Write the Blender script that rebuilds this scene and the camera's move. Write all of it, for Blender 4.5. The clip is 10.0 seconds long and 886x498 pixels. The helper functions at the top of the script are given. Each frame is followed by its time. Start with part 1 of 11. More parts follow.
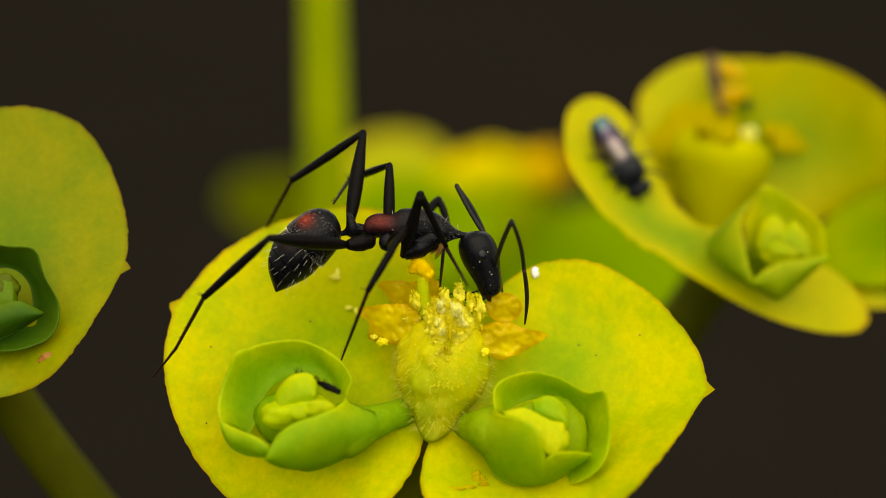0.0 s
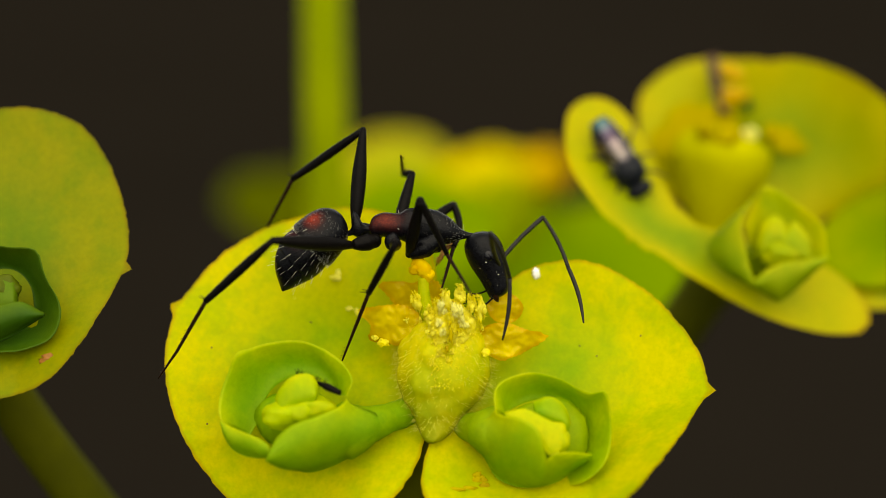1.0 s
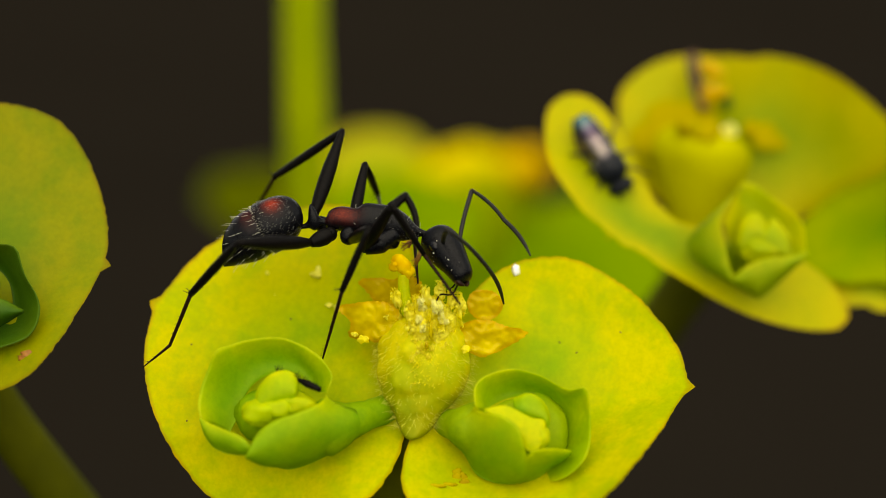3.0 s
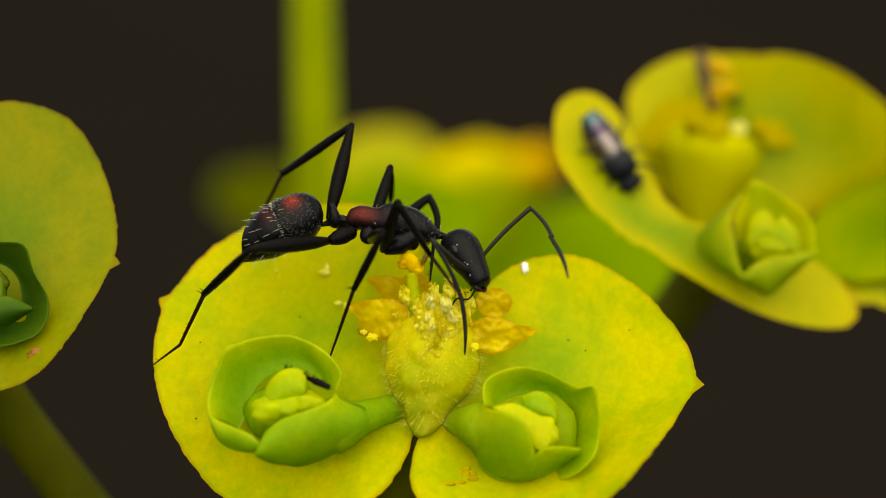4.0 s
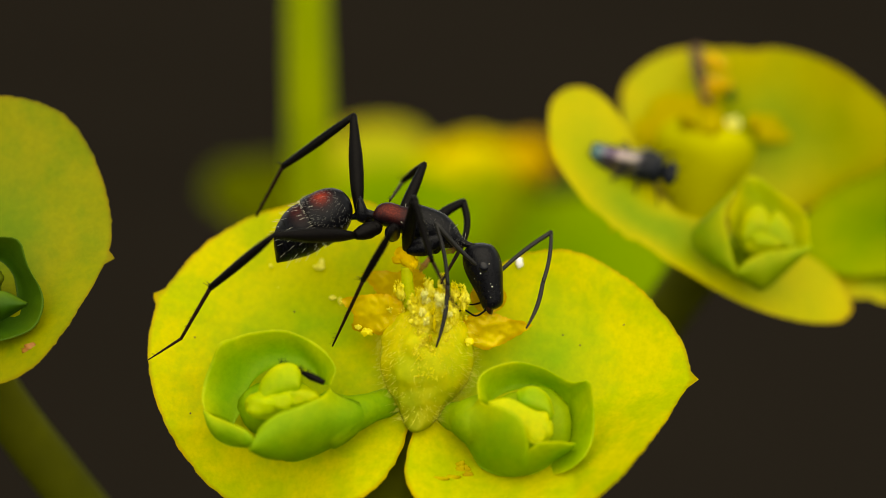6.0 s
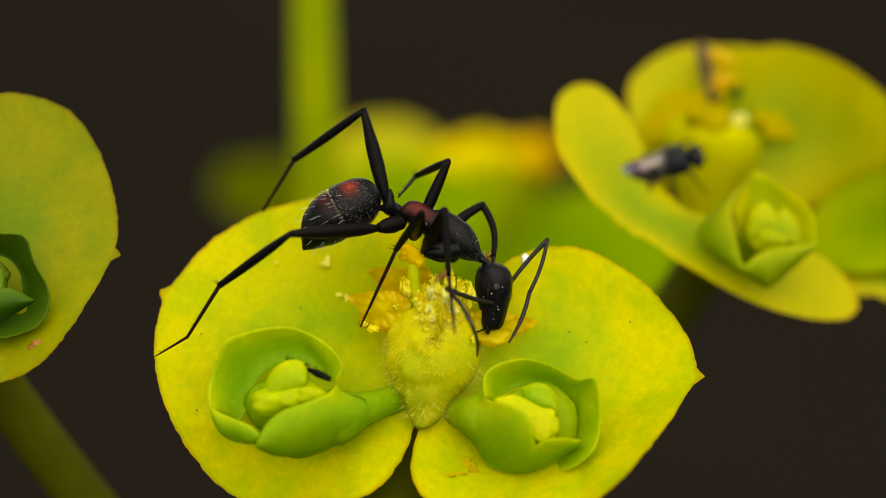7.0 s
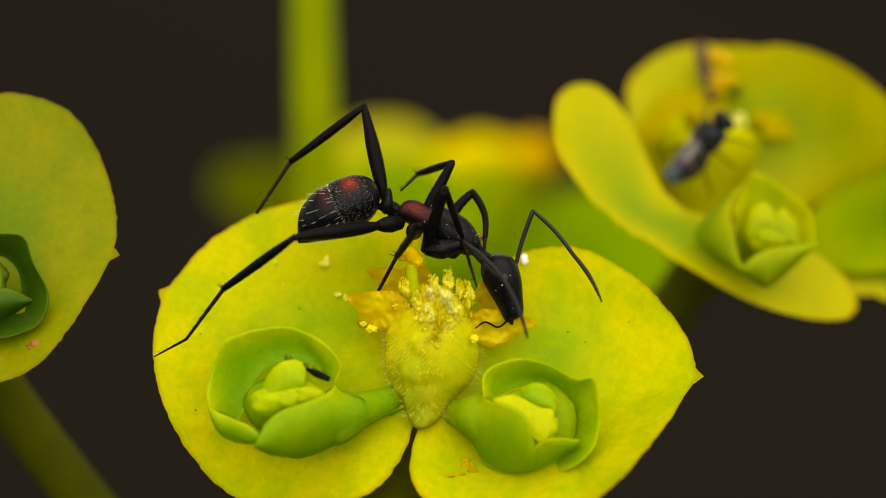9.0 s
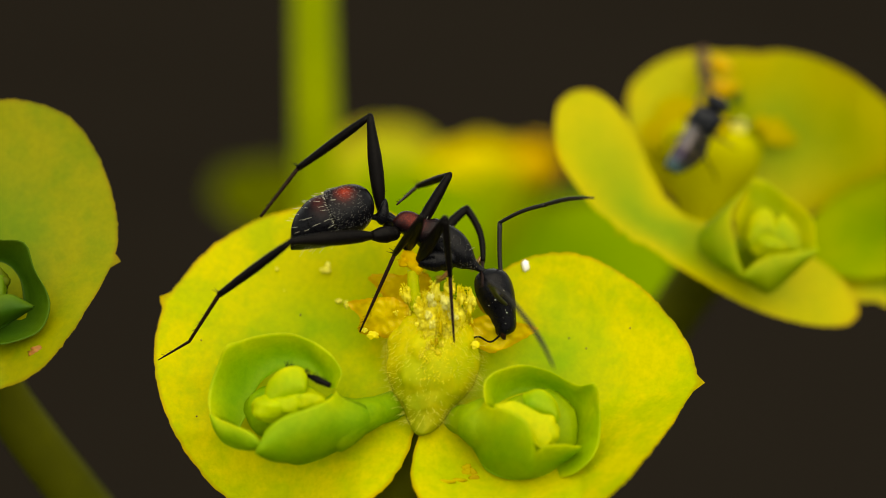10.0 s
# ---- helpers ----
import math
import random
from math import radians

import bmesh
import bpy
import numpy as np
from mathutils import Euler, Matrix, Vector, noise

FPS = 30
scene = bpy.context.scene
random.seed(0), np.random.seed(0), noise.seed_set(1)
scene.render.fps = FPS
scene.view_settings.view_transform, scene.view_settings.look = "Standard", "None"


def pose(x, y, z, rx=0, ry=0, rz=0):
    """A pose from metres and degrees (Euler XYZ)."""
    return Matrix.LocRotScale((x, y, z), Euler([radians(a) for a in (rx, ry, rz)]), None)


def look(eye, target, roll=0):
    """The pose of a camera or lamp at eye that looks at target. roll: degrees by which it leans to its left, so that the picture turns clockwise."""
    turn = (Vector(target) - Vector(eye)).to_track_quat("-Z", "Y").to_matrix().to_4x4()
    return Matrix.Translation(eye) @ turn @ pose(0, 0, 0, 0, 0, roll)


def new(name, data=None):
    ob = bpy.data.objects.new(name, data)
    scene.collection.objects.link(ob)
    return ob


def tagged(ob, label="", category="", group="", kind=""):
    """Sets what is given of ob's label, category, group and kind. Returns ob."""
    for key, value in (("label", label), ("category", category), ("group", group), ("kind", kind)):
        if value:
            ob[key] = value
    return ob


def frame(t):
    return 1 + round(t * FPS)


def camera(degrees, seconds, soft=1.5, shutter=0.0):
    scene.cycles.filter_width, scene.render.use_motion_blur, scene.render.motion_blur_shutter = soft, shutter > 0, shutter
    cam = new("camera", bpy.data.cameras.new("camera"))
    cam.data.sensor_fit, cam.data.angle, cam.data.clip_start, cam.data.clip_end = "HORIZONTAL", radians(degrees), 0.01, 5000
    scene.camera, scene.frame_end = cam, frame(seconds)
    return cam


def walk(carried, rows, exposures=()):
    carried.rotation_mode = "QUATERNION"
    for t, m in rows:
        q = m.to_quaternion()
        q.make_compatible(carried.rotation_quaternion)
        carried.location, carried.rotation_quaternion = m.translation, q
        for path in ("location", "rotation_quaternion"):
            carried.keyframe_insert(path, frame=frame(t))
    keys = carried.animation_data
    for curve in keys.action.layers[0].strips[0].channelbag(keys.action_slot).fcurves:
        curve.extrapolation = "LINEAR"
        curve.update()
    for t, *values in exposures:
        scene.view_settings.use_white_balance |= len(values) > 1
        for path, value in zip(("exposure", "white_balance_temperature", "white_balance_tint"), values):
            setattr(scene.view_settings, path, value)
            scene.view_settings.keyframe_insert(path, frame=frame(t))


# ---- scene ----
# ---- the camera: a hand-held macro lens, 60 mm from the ant, looking down a little ----
LENS, NEAR, LEAN = 28.07, 0.060, -18.0
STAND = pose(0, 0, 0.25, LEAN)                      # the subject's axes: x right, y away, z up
cam = camera(LENS, 10.0, 0.7)
cam.data.dof.use_dof = True
cam.data.dof.focus_distance = NEAR + 0.0002
cam.data.dof.aperture_fstop = 25.0
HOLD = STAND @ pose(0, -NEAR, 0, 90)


def tilt(up, side):
    """The camera's pose, turned by the hand's tremble: degrees up and to its left."""
    return HOLD @ pose(0, 0, 0, up, side, 0)


walk(cam, [
    (0, tilt(0.000, 0.000)),
    (0.1, tilt(-0.128, 0.018)),
    (0.2, tilt(-0.238, 0.000)),
    (0.3, tilt(-0.164, -0.037)),
    (0.4, tilt(-0.018, -0.018)),
    (0.5, tilt(0.000, 0.000)),
    (0.6, tilt(-0.146, -0.055)),
    (0.7, tilt(-0.292, -0.164)),
    (0.8, tilt(-0.256, -0.256)),
    (0.9, tilt(-0.055, -0.128)),
    (1, tilt(0.027, 0.027)),
    (1.1, tilt(-0.073, 0.000)),
    (1.2, tilt(-0.311, -0.238)),
    (1.3, tilt(-0.402, -0.329)),
    (1.4, tilt(-0.256, -0.018)),
    (1.5, tilt(-0.037, 0.365)),
    (1.6, tilt(-0.073, 0.292)),
    (1.7, tilt(-0.329, -0.073)),
    (1.8, tilt(-0.420, -0.311)),
    (1.9, tilt(-0.146, -0.274)),
    (2, tilt(0.110, -0.055)),
    (2.1, tilt(0.055, 0.164)),
    (2.2, tilt(-0.238, 0.055)),
    (2.3, tilt(-0.329, -0.329)),
    (2.4, tilt(-0.164, -0.566)),
    (2.5, tilt(0.000, -0.402)),
    (2.6, tilt(-0.055, -0.055)),
    (2.7, tilt(-0.238, -0.073)),
    (2.8, tilt(-0.274, -0.475)),
    (2.9, tilt(-0.146, -0.749)),
    (3, tilt(-0.082, -0.621)),
    (3.1, tilt(-0.128, -0.238)),
    (3.2, tilt(-0.183, -0.164)),
    (4.3, tilt(-0.146, -0.603)),
    (4.4, tilt(-0.201, -0.767)),
    (4.5, tilt(-0.365, -0.786)),
    (4.6, tilt(-0.457, -0.676)),
    (4.7, tilt(-0.384, -0.639)),
    (4.8, tilt(-0.256, -0.676)),
    (4.9, tilt(-0.256, -0.639)),
    (5, tilt(-0.389, -0.566)),
    (5.1, tilt(-0.475, -0.493)),
    (5.2, tilt(-0.384, -0.548)),
    (5.3, tilt(-0.274, -0.566)),
    (5.4, tilt(-0.292, -0.475)),
    (5.5, tilt(-0.420, -0.365)),
    (5.6, tilt(-0.420, -0.402)),
    (5.7, tilt(-0.329, -0.512)),
    (6.8, tilt(-0.311, -0.365)),
    (6.9, tilt(-0.365, -0.274)),
    (7, tilt(-0.420, -0.311)),
    (7.1, tilt(-0.365, -0.420)),
    (7.2, tilt(-0.292, -0.402)),
    (7.3, tilt(-0.274, -0.329)),
    (7.4, tilt(-0.311, -0.274)),
    (7.5, tilt(-0.365, -0.420)),
    (7.6, tilt(-0.365, -0.639)),
    (7.7, tilt(-0.311, -0.731)),
    (7.8, tilt(-0.311, -0.603)),
    (7.9, tilt(-0.365, -0.457)),
    (8, tilt(-0.389, -0.530)),
    (8.1, tilt(-0.384, -0.786)),
    (8.2, tilt(-0.384, -0.913)),
    (8.3, tilt(-0.365, -0.786)),
    (8.4, tilt(-0.311, -0.530)),
    (8.5, tilt(-0.219, -0.530)),
    (8.6, tilt(-0.183, -0.913)),
    (8.7, tilt(-0.201, -1.206)),
    (8.8, tilt(-0.292, -0.987)),
    (8.9, tilt(-0.438, -0.457)),
    (9, tilt(-0.420, -0.347)),
    (9.1, tilt(-0.201, -0.676)),
    (9.2, tilt(-0.201, -0.932)),
    (9.3, tilt(-0.292, -0.731)),
    (9.4, tilt(-0.274, -0.347)),
    (9.5, tilt(-0.164, -0.292)),
    (9.6, tilt(-0.128, -0.658)),
    (9.8, tilt(-0.420, -0.639)),
    (10, tilt(-0.219, -0.311))], exposures=[(0, 0.42, 7700, 4), (10, 0.42, 7700, 4)])

# ---- light: a bright, thinly clouded sky ----
world = bpy.data.worlds.new("sky")
scene.world = world
world.use_nodes = True
wn = world.node_tree.nodes
sky = wn.new("ShaderNodeTexSky")
sky.sky_type, sky.sun_disc = "NISHITA", False
sky.sun_elevation, sky.sun_rotation = radians(63), radians(167)
wn["Background"].inputs["Strength"].default_value = 0.15
haze = wn.new("ShaderNodeHueSaturation")           # thin cloud takes most of the blue
haze.inputs["Saturation"].default_value = 0.3
world.node_tree.links.new(sky.outputs["Color"], haze.inputs["Color"])
world.node_tree.links.new(haze.outputs["Color"], wn["Background"].inputs["Color"])
sun = new("sun", bpy.data.lights.new("sun", "SUN"))
sun.data.energy, sun.data.angle, sun.data.color = 2.6, radians(100), (1.0, 0.92, 0.80)
sun.matrix_world = look((0.10, -0.44, 0.89), (0, 0, 0))

MM = 0.001


# ---- materials ----
def shader(name, rough=0.5, **values):
    """A node material; returns it, its nodes, its links and its Principled node."""
    m = bpy.data.materials.new(name)
    m.use_nodes = True
    nt = m.node_tree
    b = nt.nodes["Principled BSDF"]
    b.inputs["Roughness"].default_value = rough
    for key, value in values.items():
        b.inputs[key.replace("_", " ")].default_value = value
    return m, nt.nodes, nt.links, b


def noise_node(nodes, links, scale, detail=4.0, rough=0.55):
    co = nodes.new("ShaderNodeTexCoord")
    n = nodes.new("ShaderNodeTexNoise")
    n.inputs["Scale"].default_value, n.inputs["Detail"].default_value, n.inputs["Roughness"].default_value = scale, detail, rough
    links.new(co.outputs["Object"], n.inputs["Vector"])
    return n


def ramp(nodes, links, source, stops):
    r = nodes.new("ShaderNodeValToRGB")
    links.new(source, r.inputs["Fac"])
    while len(r.color_ramp.elements) < len(stops):
        r.color_ramp.elements.new(0.5)
    for e, (p, c) in zip(r.color_ramp.elements, stops):
        e.position, e.color = p, (*c, 1.0)
    return r


def mixed(nodes, links, fac, a, b, blend="MIX"):
    """A colour mix; fac, a and b are sockets or plain values."""
    n = nodes.new("ShaderNodeMix")
    n.data_type, n.blend_type = "RGBA", blend
    for socket, value in ((n.inputs[0], fac), (n.inputs[6], a), (n.inputs[7], b)):
        if isinstance(value, bpy.types.NodeSocket):
            links.new(value, socket)
        else:
            socket.default_value = value if isinstance(value, float) else (*value, 1.0)
    return n.outputs[2]


def relief(nodes, links, b, source, strength, depth):
    n = nodes.new("ShaderNodeBump")
    n.inputs["Strength"].default_value, n.inputs["Distance"].default_value = strength, depth
    links.new(source, n.inputs["Height"])
    links.new(n.outputs["Normal"], b.inputs["Normal"])


def leaf_material(name, heart, margin, through_light=0.4, rough=0.55, gloss=0.15, mottle=0.5):
    """A thin fleshy leaf: green heart, yellow margin, mottled, with light coming through it."""
    m, nodes, links, b = shader(name, rough, Specular_IOR_Level=gloss)
    rim = nodes.new("ShaderNodeAttribute")
    rim.attribute_name = "rim"
    big = noise_node(nodes, links, 260.0, 3.0)
    fine = noise_node(nodes, links, 4200.0, 6.0, 0.7)
    add = nodes.new("ShaderNodeMath")
    add.operation = "MULTIPLY_ADD"
    links.new(big.outputs["Fac"], add.inputs[0])
    add.inputs[1].default_value = mottle
    links.new(rim.outputs["Fac"], add.inputs[2])
    base = ramp(nodes, links, add.outputs[0], [(0.25, heart), (0.95, margin)])
    patch = noise_node(nodes, links, 620.0, 4.0, 0.6)
    green = ramp(nodes, links, patch.outputs["Fac"], [(0.40, (0.66, 0.88, 0.8)), (0.58, (1.06, 1.02, 1.0))])
    spot = ramp(nodes, links, fine.outputs["Fac"], [(0.3, (0.72, 0.80, 0.6)), (0.62, (1.06, 1.03, 1.0))])
    colour = mixed(nodes, links, 0.55, base.outputs["Color"], spot.outputs["Color"], "MULTIPLY")
    colour = mixed(nodes, links, 1.2 * mottle, colour, green.outputs["Color"], "MULTIPLY")
    # the very edge is thin and a little tanned
    edge = ramp(nodes, links, rim.outputs["Fac"], [(0.972, (1, 1, 1)), (1.0, (0.80, 0.48, 0.2))])
    colour = mixed(nodes, links, 0.7, colour, edge.outputs["Color"], "MULTIPLY")
    links.new(colour, b.inputs["Base Color"])
    relief(nodes, links, b, fine.outputs["Fac"], 0.35, 0.00006)
    t = nodes.new("ShaderNodeBsdfTranslucent")
    links.new(colour, t.inputs["Color"])
    mix = nodes.new("ShaderNodeMixShader")
    mix.inputs["Fac"].default_value = through_light
    links.new(b.outputs["BSDF"], mix.inputs[1])
    links.new(t.outputs["BSDF"], mix.inputs[2])
    links.new(mix.outputs["Shader"], nodes["Material Output"].inputs["Surface"])
    return m


def plain_material(name, dark, light, rough, scale, bump=0.0, depth=0.00004, through_light=0.0, **values):
    """A mottled surface between two colours."""
    m, nodes, links, b = shader(name, rough, **values)
    n = noise_node(nodes, links, scale, 5.0, 0.6)
    c = ramp(nodes, links, n.outputs["Fac"], [(0.3, dark), (0.7, light)])
    links.new(c.outputs["Color"], b.inputs["Base Color"])
    if bump:
        relief(nodes, links, b, n.outputs["Fac"], bump, depth)
    if through_light:
        t = nodes.new("ShaderNodeBsdfTranslucent")
        links.new(c.outputs["Color"], t.inputs["Color"])
        mix = nodes.new("ShaderNodeMixShader")
        mix.inputs["Fac"].default_value = through_light
        links.new(b.outputs["BSDF"], mix.inputs[1])
        links.new(t.outputs["BSDF"], mix.inputs[2])
        links.new(mix.outputs["Shader"], nodes["Material Output"].inputs["Surface"])
    return m


BRACT = leaf_material("bract_leaf", (0.35, 0.52, 0.003), (0.68, 0.66, 0.002), 0.48)
BRACT_FRESH = leaf_material("bract_leaf_fresh", (0.40, 0.55, 0.003), (0.69, 0.66, 0.002), 0.48)
# Dimmed copy of the bract leaf: shade and edge falloff sit in its colour
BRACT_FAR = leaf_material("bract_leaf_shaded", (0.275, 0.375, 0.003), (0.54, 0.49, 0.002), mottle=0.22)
# Greener leaf at half brightness, the picture edge's falloff put into its colour
BRACT_SIDE = leaf_material("bract_leaf_green_dim", (0.16, 0.25, 0.002), (0.31, 0.315, 0.002))
BUD = leaf_material("bud_leaf", (0.33, 0.53, 0.012), (0.72, 0.74, 0.014), 0.52)
BUD_HEART = leaf_material("bud_heart", (0.46, 0.60, 0.012), (0.76, 0.78, 0.016), 0.55)
BUD_FAR = leaf_material("bud_leaf_pale", (0.34, 0.45, 0.008), (0.66, 0.64, 0.010), 0.5)
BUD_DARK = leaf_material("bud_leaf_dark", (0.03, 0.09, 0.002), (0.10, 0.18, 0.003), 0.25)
# Green bract darkened in its colour to stand for shade
BRACT_SHADE = leaf_material("bract_leaf_shaded_green", (0.12, 0.22, 0.002), (0.26, 0.33, 0.002), 0.35, gloss=0.03, mottle=0.3)
FOLIAGE = leaf_material("green_leaf", (0.13, 0.235, 0.0008), (0.20, 0.30, 0.001), 0.35, gloss=0.03)
# Darkened copy of the green leaf; its dimness is painted, not lit
FOLIAGE_DIM = leaf_material("green_leaf_dim", (0.062, 0.08, 0.001), (0.10, 0.11, 0.0012), 0.3, gloss=0.0)
STEM = plain_material("stem", (0.20, 0.27, 0.004), (0.31, 0.37, 0.005), 0.5, 300.0, 0.2, through_light=0.1, Specular_IOR_Level=0.05)
# Stem colour cut down for the flower stalks, their shade included in it
STALK_DIM = plain_material("stalk", (0.045, 0.05, 0.0015), (0.085, 0.09, 0.002), 0.6, 300.0, 0.2, through_light=0.1, Specular_IOR_Level=0.05)
CUP = leaf_material("hairy_cup", (0.31, 0.35, 0.008), (0.76, 0.69, 0.014), 0.4, 0.6, 0.12)
GLAND = plain_material("gland", (0.72, 0.44, 0.002), (0.96, 0.76, 0.005), 0.45, 1000.0, 0.4, through_light=0.6)


def gland_material():
    """A fleshy, half-clear plate: ochre, more orange towards its edge, wet in places."""
    m, nodes, links, b = shader("gland_plate", 0.4, Specular_IOR_Level=0.2)
    rim = nodes.new("ShaderNodeAttribute")
    rim.attribute_name = "rim"
    cloud = noise_node(nodes, links, 900.0, 4.0)
    fine = noise_node(nodes, links, 6000.0, 4.0, 0.6)
    body = ramp(nodes, links, cloud.outputs["Fac"], [(0.3, (0.66, 0.50, 0.003)), (0.7, (0.86, 0.72, 0.006))])
    edge = ramp(nodes, links, rim.outputs["Fac"], [(0.72, (1, 1, 1)), (0.97, (0.95, 0.78, 0.6))])
    colour = mixed(nodes, links, 0.8, body.outputs["Color"], edge.outputs["Color"], "MULTIPLY")
    links.new(colour, b.inputs["Base Color"])
    relief(nodes, links, b, fine.outputs["Fac"], 0.3, 0.00004)
    t = nodes.new("ShaderNodeBsdfTranslucent")
    links.new(colour, t.inputs["Color"])
    mix = nodes.new("ShaderNodeMixShader")
    mix.inputs["Fac"].default_value = 0.5
    links.new(b.outputs["BSDF"], mix.inputs[1])
    links.new(t.outputs["BSDF"], mix.inputs[2])
    links.new(mix.outputs["Shader"], nodes["Material Output"].inputs["Surface"])
    return m


GLAND_PLATE = gland_material()
OCHRE = plain_material("ochre_cup", (0.54, 0.54, 0.006), (0.72, 0.68, 0.010), 0.6, 300.0, 0.3, through_light=0.45, Specular_IOR_Level=0.05)
GOLDEN = plain_material("golden_gland", (0.46, 0.37, 0.002), (0.62, 0.50, 0.003), 0.6, 300.0, 0.3, through_light=0.45, Specular_IOR_Level=0.05)
YELLOW = plain_material("yellow_cup", (0.24, 0.31, 0.002), (0.34, 0.38, 0.003), 0.7, 300.0, 0.2, through_light=0.2, Specular_IOR_Level=0.03)
SUNNY = plain_material("sunny_gland", (0.66, 0.52, 0.001), (0.84, 0.68, 0.002), 0.7, 300.0, 0.3, through_light=0.3, Specular_IOR_Level=0.02)
GOLD = plain_material("old_gland", (0.62, 0.36, 0.0006), (0.84, 0.56, 0.001), 0.7, 300.0, 0.3, through_light=0.3, Specular_IOR_Level=0.02)
ANTHER = plain_material("anther", (0.80, 0.50, 0.003), (0.93, 0.72, 0.005), 0.7, 2500.0, 0.5, through_light=0.3, Specular_IOR_Level=0.08)
POLLEN = plain_material("pollen_fluff", (0.97, 0.88, 0.02), (0.99, 0.96, 0.14), 0.8, 1500.0, through_light=0.6, Specular_IOR_Level=0.1)
FLUFF = plain_material("pale_fluff", (0.98, 0.94, 0.24), (0.99, 0.98, 0.44), 0.8, 1500.0, through_light=0.7, Specular_IOR_Level=0.1)
WHITE = plain_material("white_grain", (0.85, 0.85, 0.82), (0.95, 0.95, 0.92), 0.5, 3000.0)
HAIR = plain_material("plant_hair", (0.82, 0.77, 0.04), (0.94, 0.90, 0.16), 0.5, 2000.0, through_light=0.3)
RUST = plain_material("rust", (0.20, 0.07, 0.004), (0.42, 0.17, 0.008), 0.6, 3000.0, 0.4, through_light=0.2)
SCAB = plain_material("scab", (0.36, 0.24, 0.003), (0.56, 0.46, 0.004), 0.7, 1500.0, 0.4, through_light=0.2, Specular_IOR_Level=0.1)
BROWN = plain_material("withered", (0.018, 0.008, 0.004), (0.11, 0.045, 0.01), 0.7, 1200.0, 0.4)
# Near-black soil: the ground's soft shade is part of this colour
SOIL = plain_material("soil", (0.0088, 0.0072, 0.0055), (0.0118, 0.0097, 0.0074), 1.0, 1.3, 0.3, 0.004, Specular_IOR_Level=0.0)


def ant_material(name, dark, light, rough, red=0.0, gloss=0.10, grain=0.45):
    m, nodes, links, b = shader(name, rough, Specular_IOR_Level=gloss)
    fine = noise_node(nodes, links, 9000.0, 3.0, 0.6)
    cells = nodes.new("ShaderNodeTexVoronoi")
    co = nodes.new("ShaderNodeTexCoord")
    cells.inputs["Scale"].default_value = 21000.0
    links.new(co.outputs["Object"], cells.inputs["Vector"])
    c = ramp(nodes, links, fine.outputs["Fac"], [(0.3, dark), (0.7, light)])
    colour = c.outputs["Color"]
    if red:
        tint = nodes.new("ShaderNodeAttribute")
        tint.attribute_name = "rim"
        dots = ramp(nodes, links, cells.outputs["Distance"], [(0.2, (0.46, 0.05, 0.016)), (0.6, (0.18, 0.014, 0.006))])
        colour = mixed(nodes, links, tint.outputs["Fac"], colour, dots.outputs["Color"])
    links.new(colour, b.inputs["Base Color"])
    relief(nodes, links, b, cells.outputs["Distance"], grain, 0.00002)
    return m


ANT = ant_material("ant_shell", (0.0016, 0.0016, 0.0022), (0.0045, 0.0045, 0.006), 0.25, red=1.0, gloss=0.11, grain=0.34)
ANT_LEG = ant_material("ant_leg", (0.0020, 0.0017, 0.0016), (0.0050, 0.0040, 0.0036), 0.34, gloss=0.05, grain=0.15)
ANT_FOOT = ant_material("ant_foot", (0.006, 0.003, 0.002), (0.018, 0.007, 0.004), 0.4, gloss=0.06, grain=0.1)
FEELER = ant_material("ant_feeler", (0.004, 0.0038, 0.0035), (0.012, 0.0105, 0.009), 0.5, gloss=0.25)
JAW = plain_material("ant_jaw", (0.006, 0.0025, 0.0015), (0.022, 0.007, 0.003), 0.3, 2500.0, Specular_IOR_Level=0.12)
ANT_HAIR = plain_material("ant_bristle", (0.50, 0.48, 0.38), (0.80, 0.78, 0.64), 0.4, 3000.0)
ANT_DOWN = plain_material("ant_down", (0.14, 0.135, 0.12), (0.40, 0.38, 0.34), 0.4, 3000.0)
COMB = plain_material("ant_comb", (0.16, 0.06, 0.006), (0.42, 0.20, 0.02), 0.5, 4000.0, through_light=0.3)
EYE = shader("ant_eye", 0.22, Base_Color=(0.004, 0.004, 0.006, 1.0), Specular_IOR_Level=0.25)[0]
FLY = plain_material("fly_body", (0.002, 0.0025, 0.004), (0.006, 0.008, 0.013), 0.45, 4000.0, 0.3, 0.00003, Specular_IOR_Level=0.15)


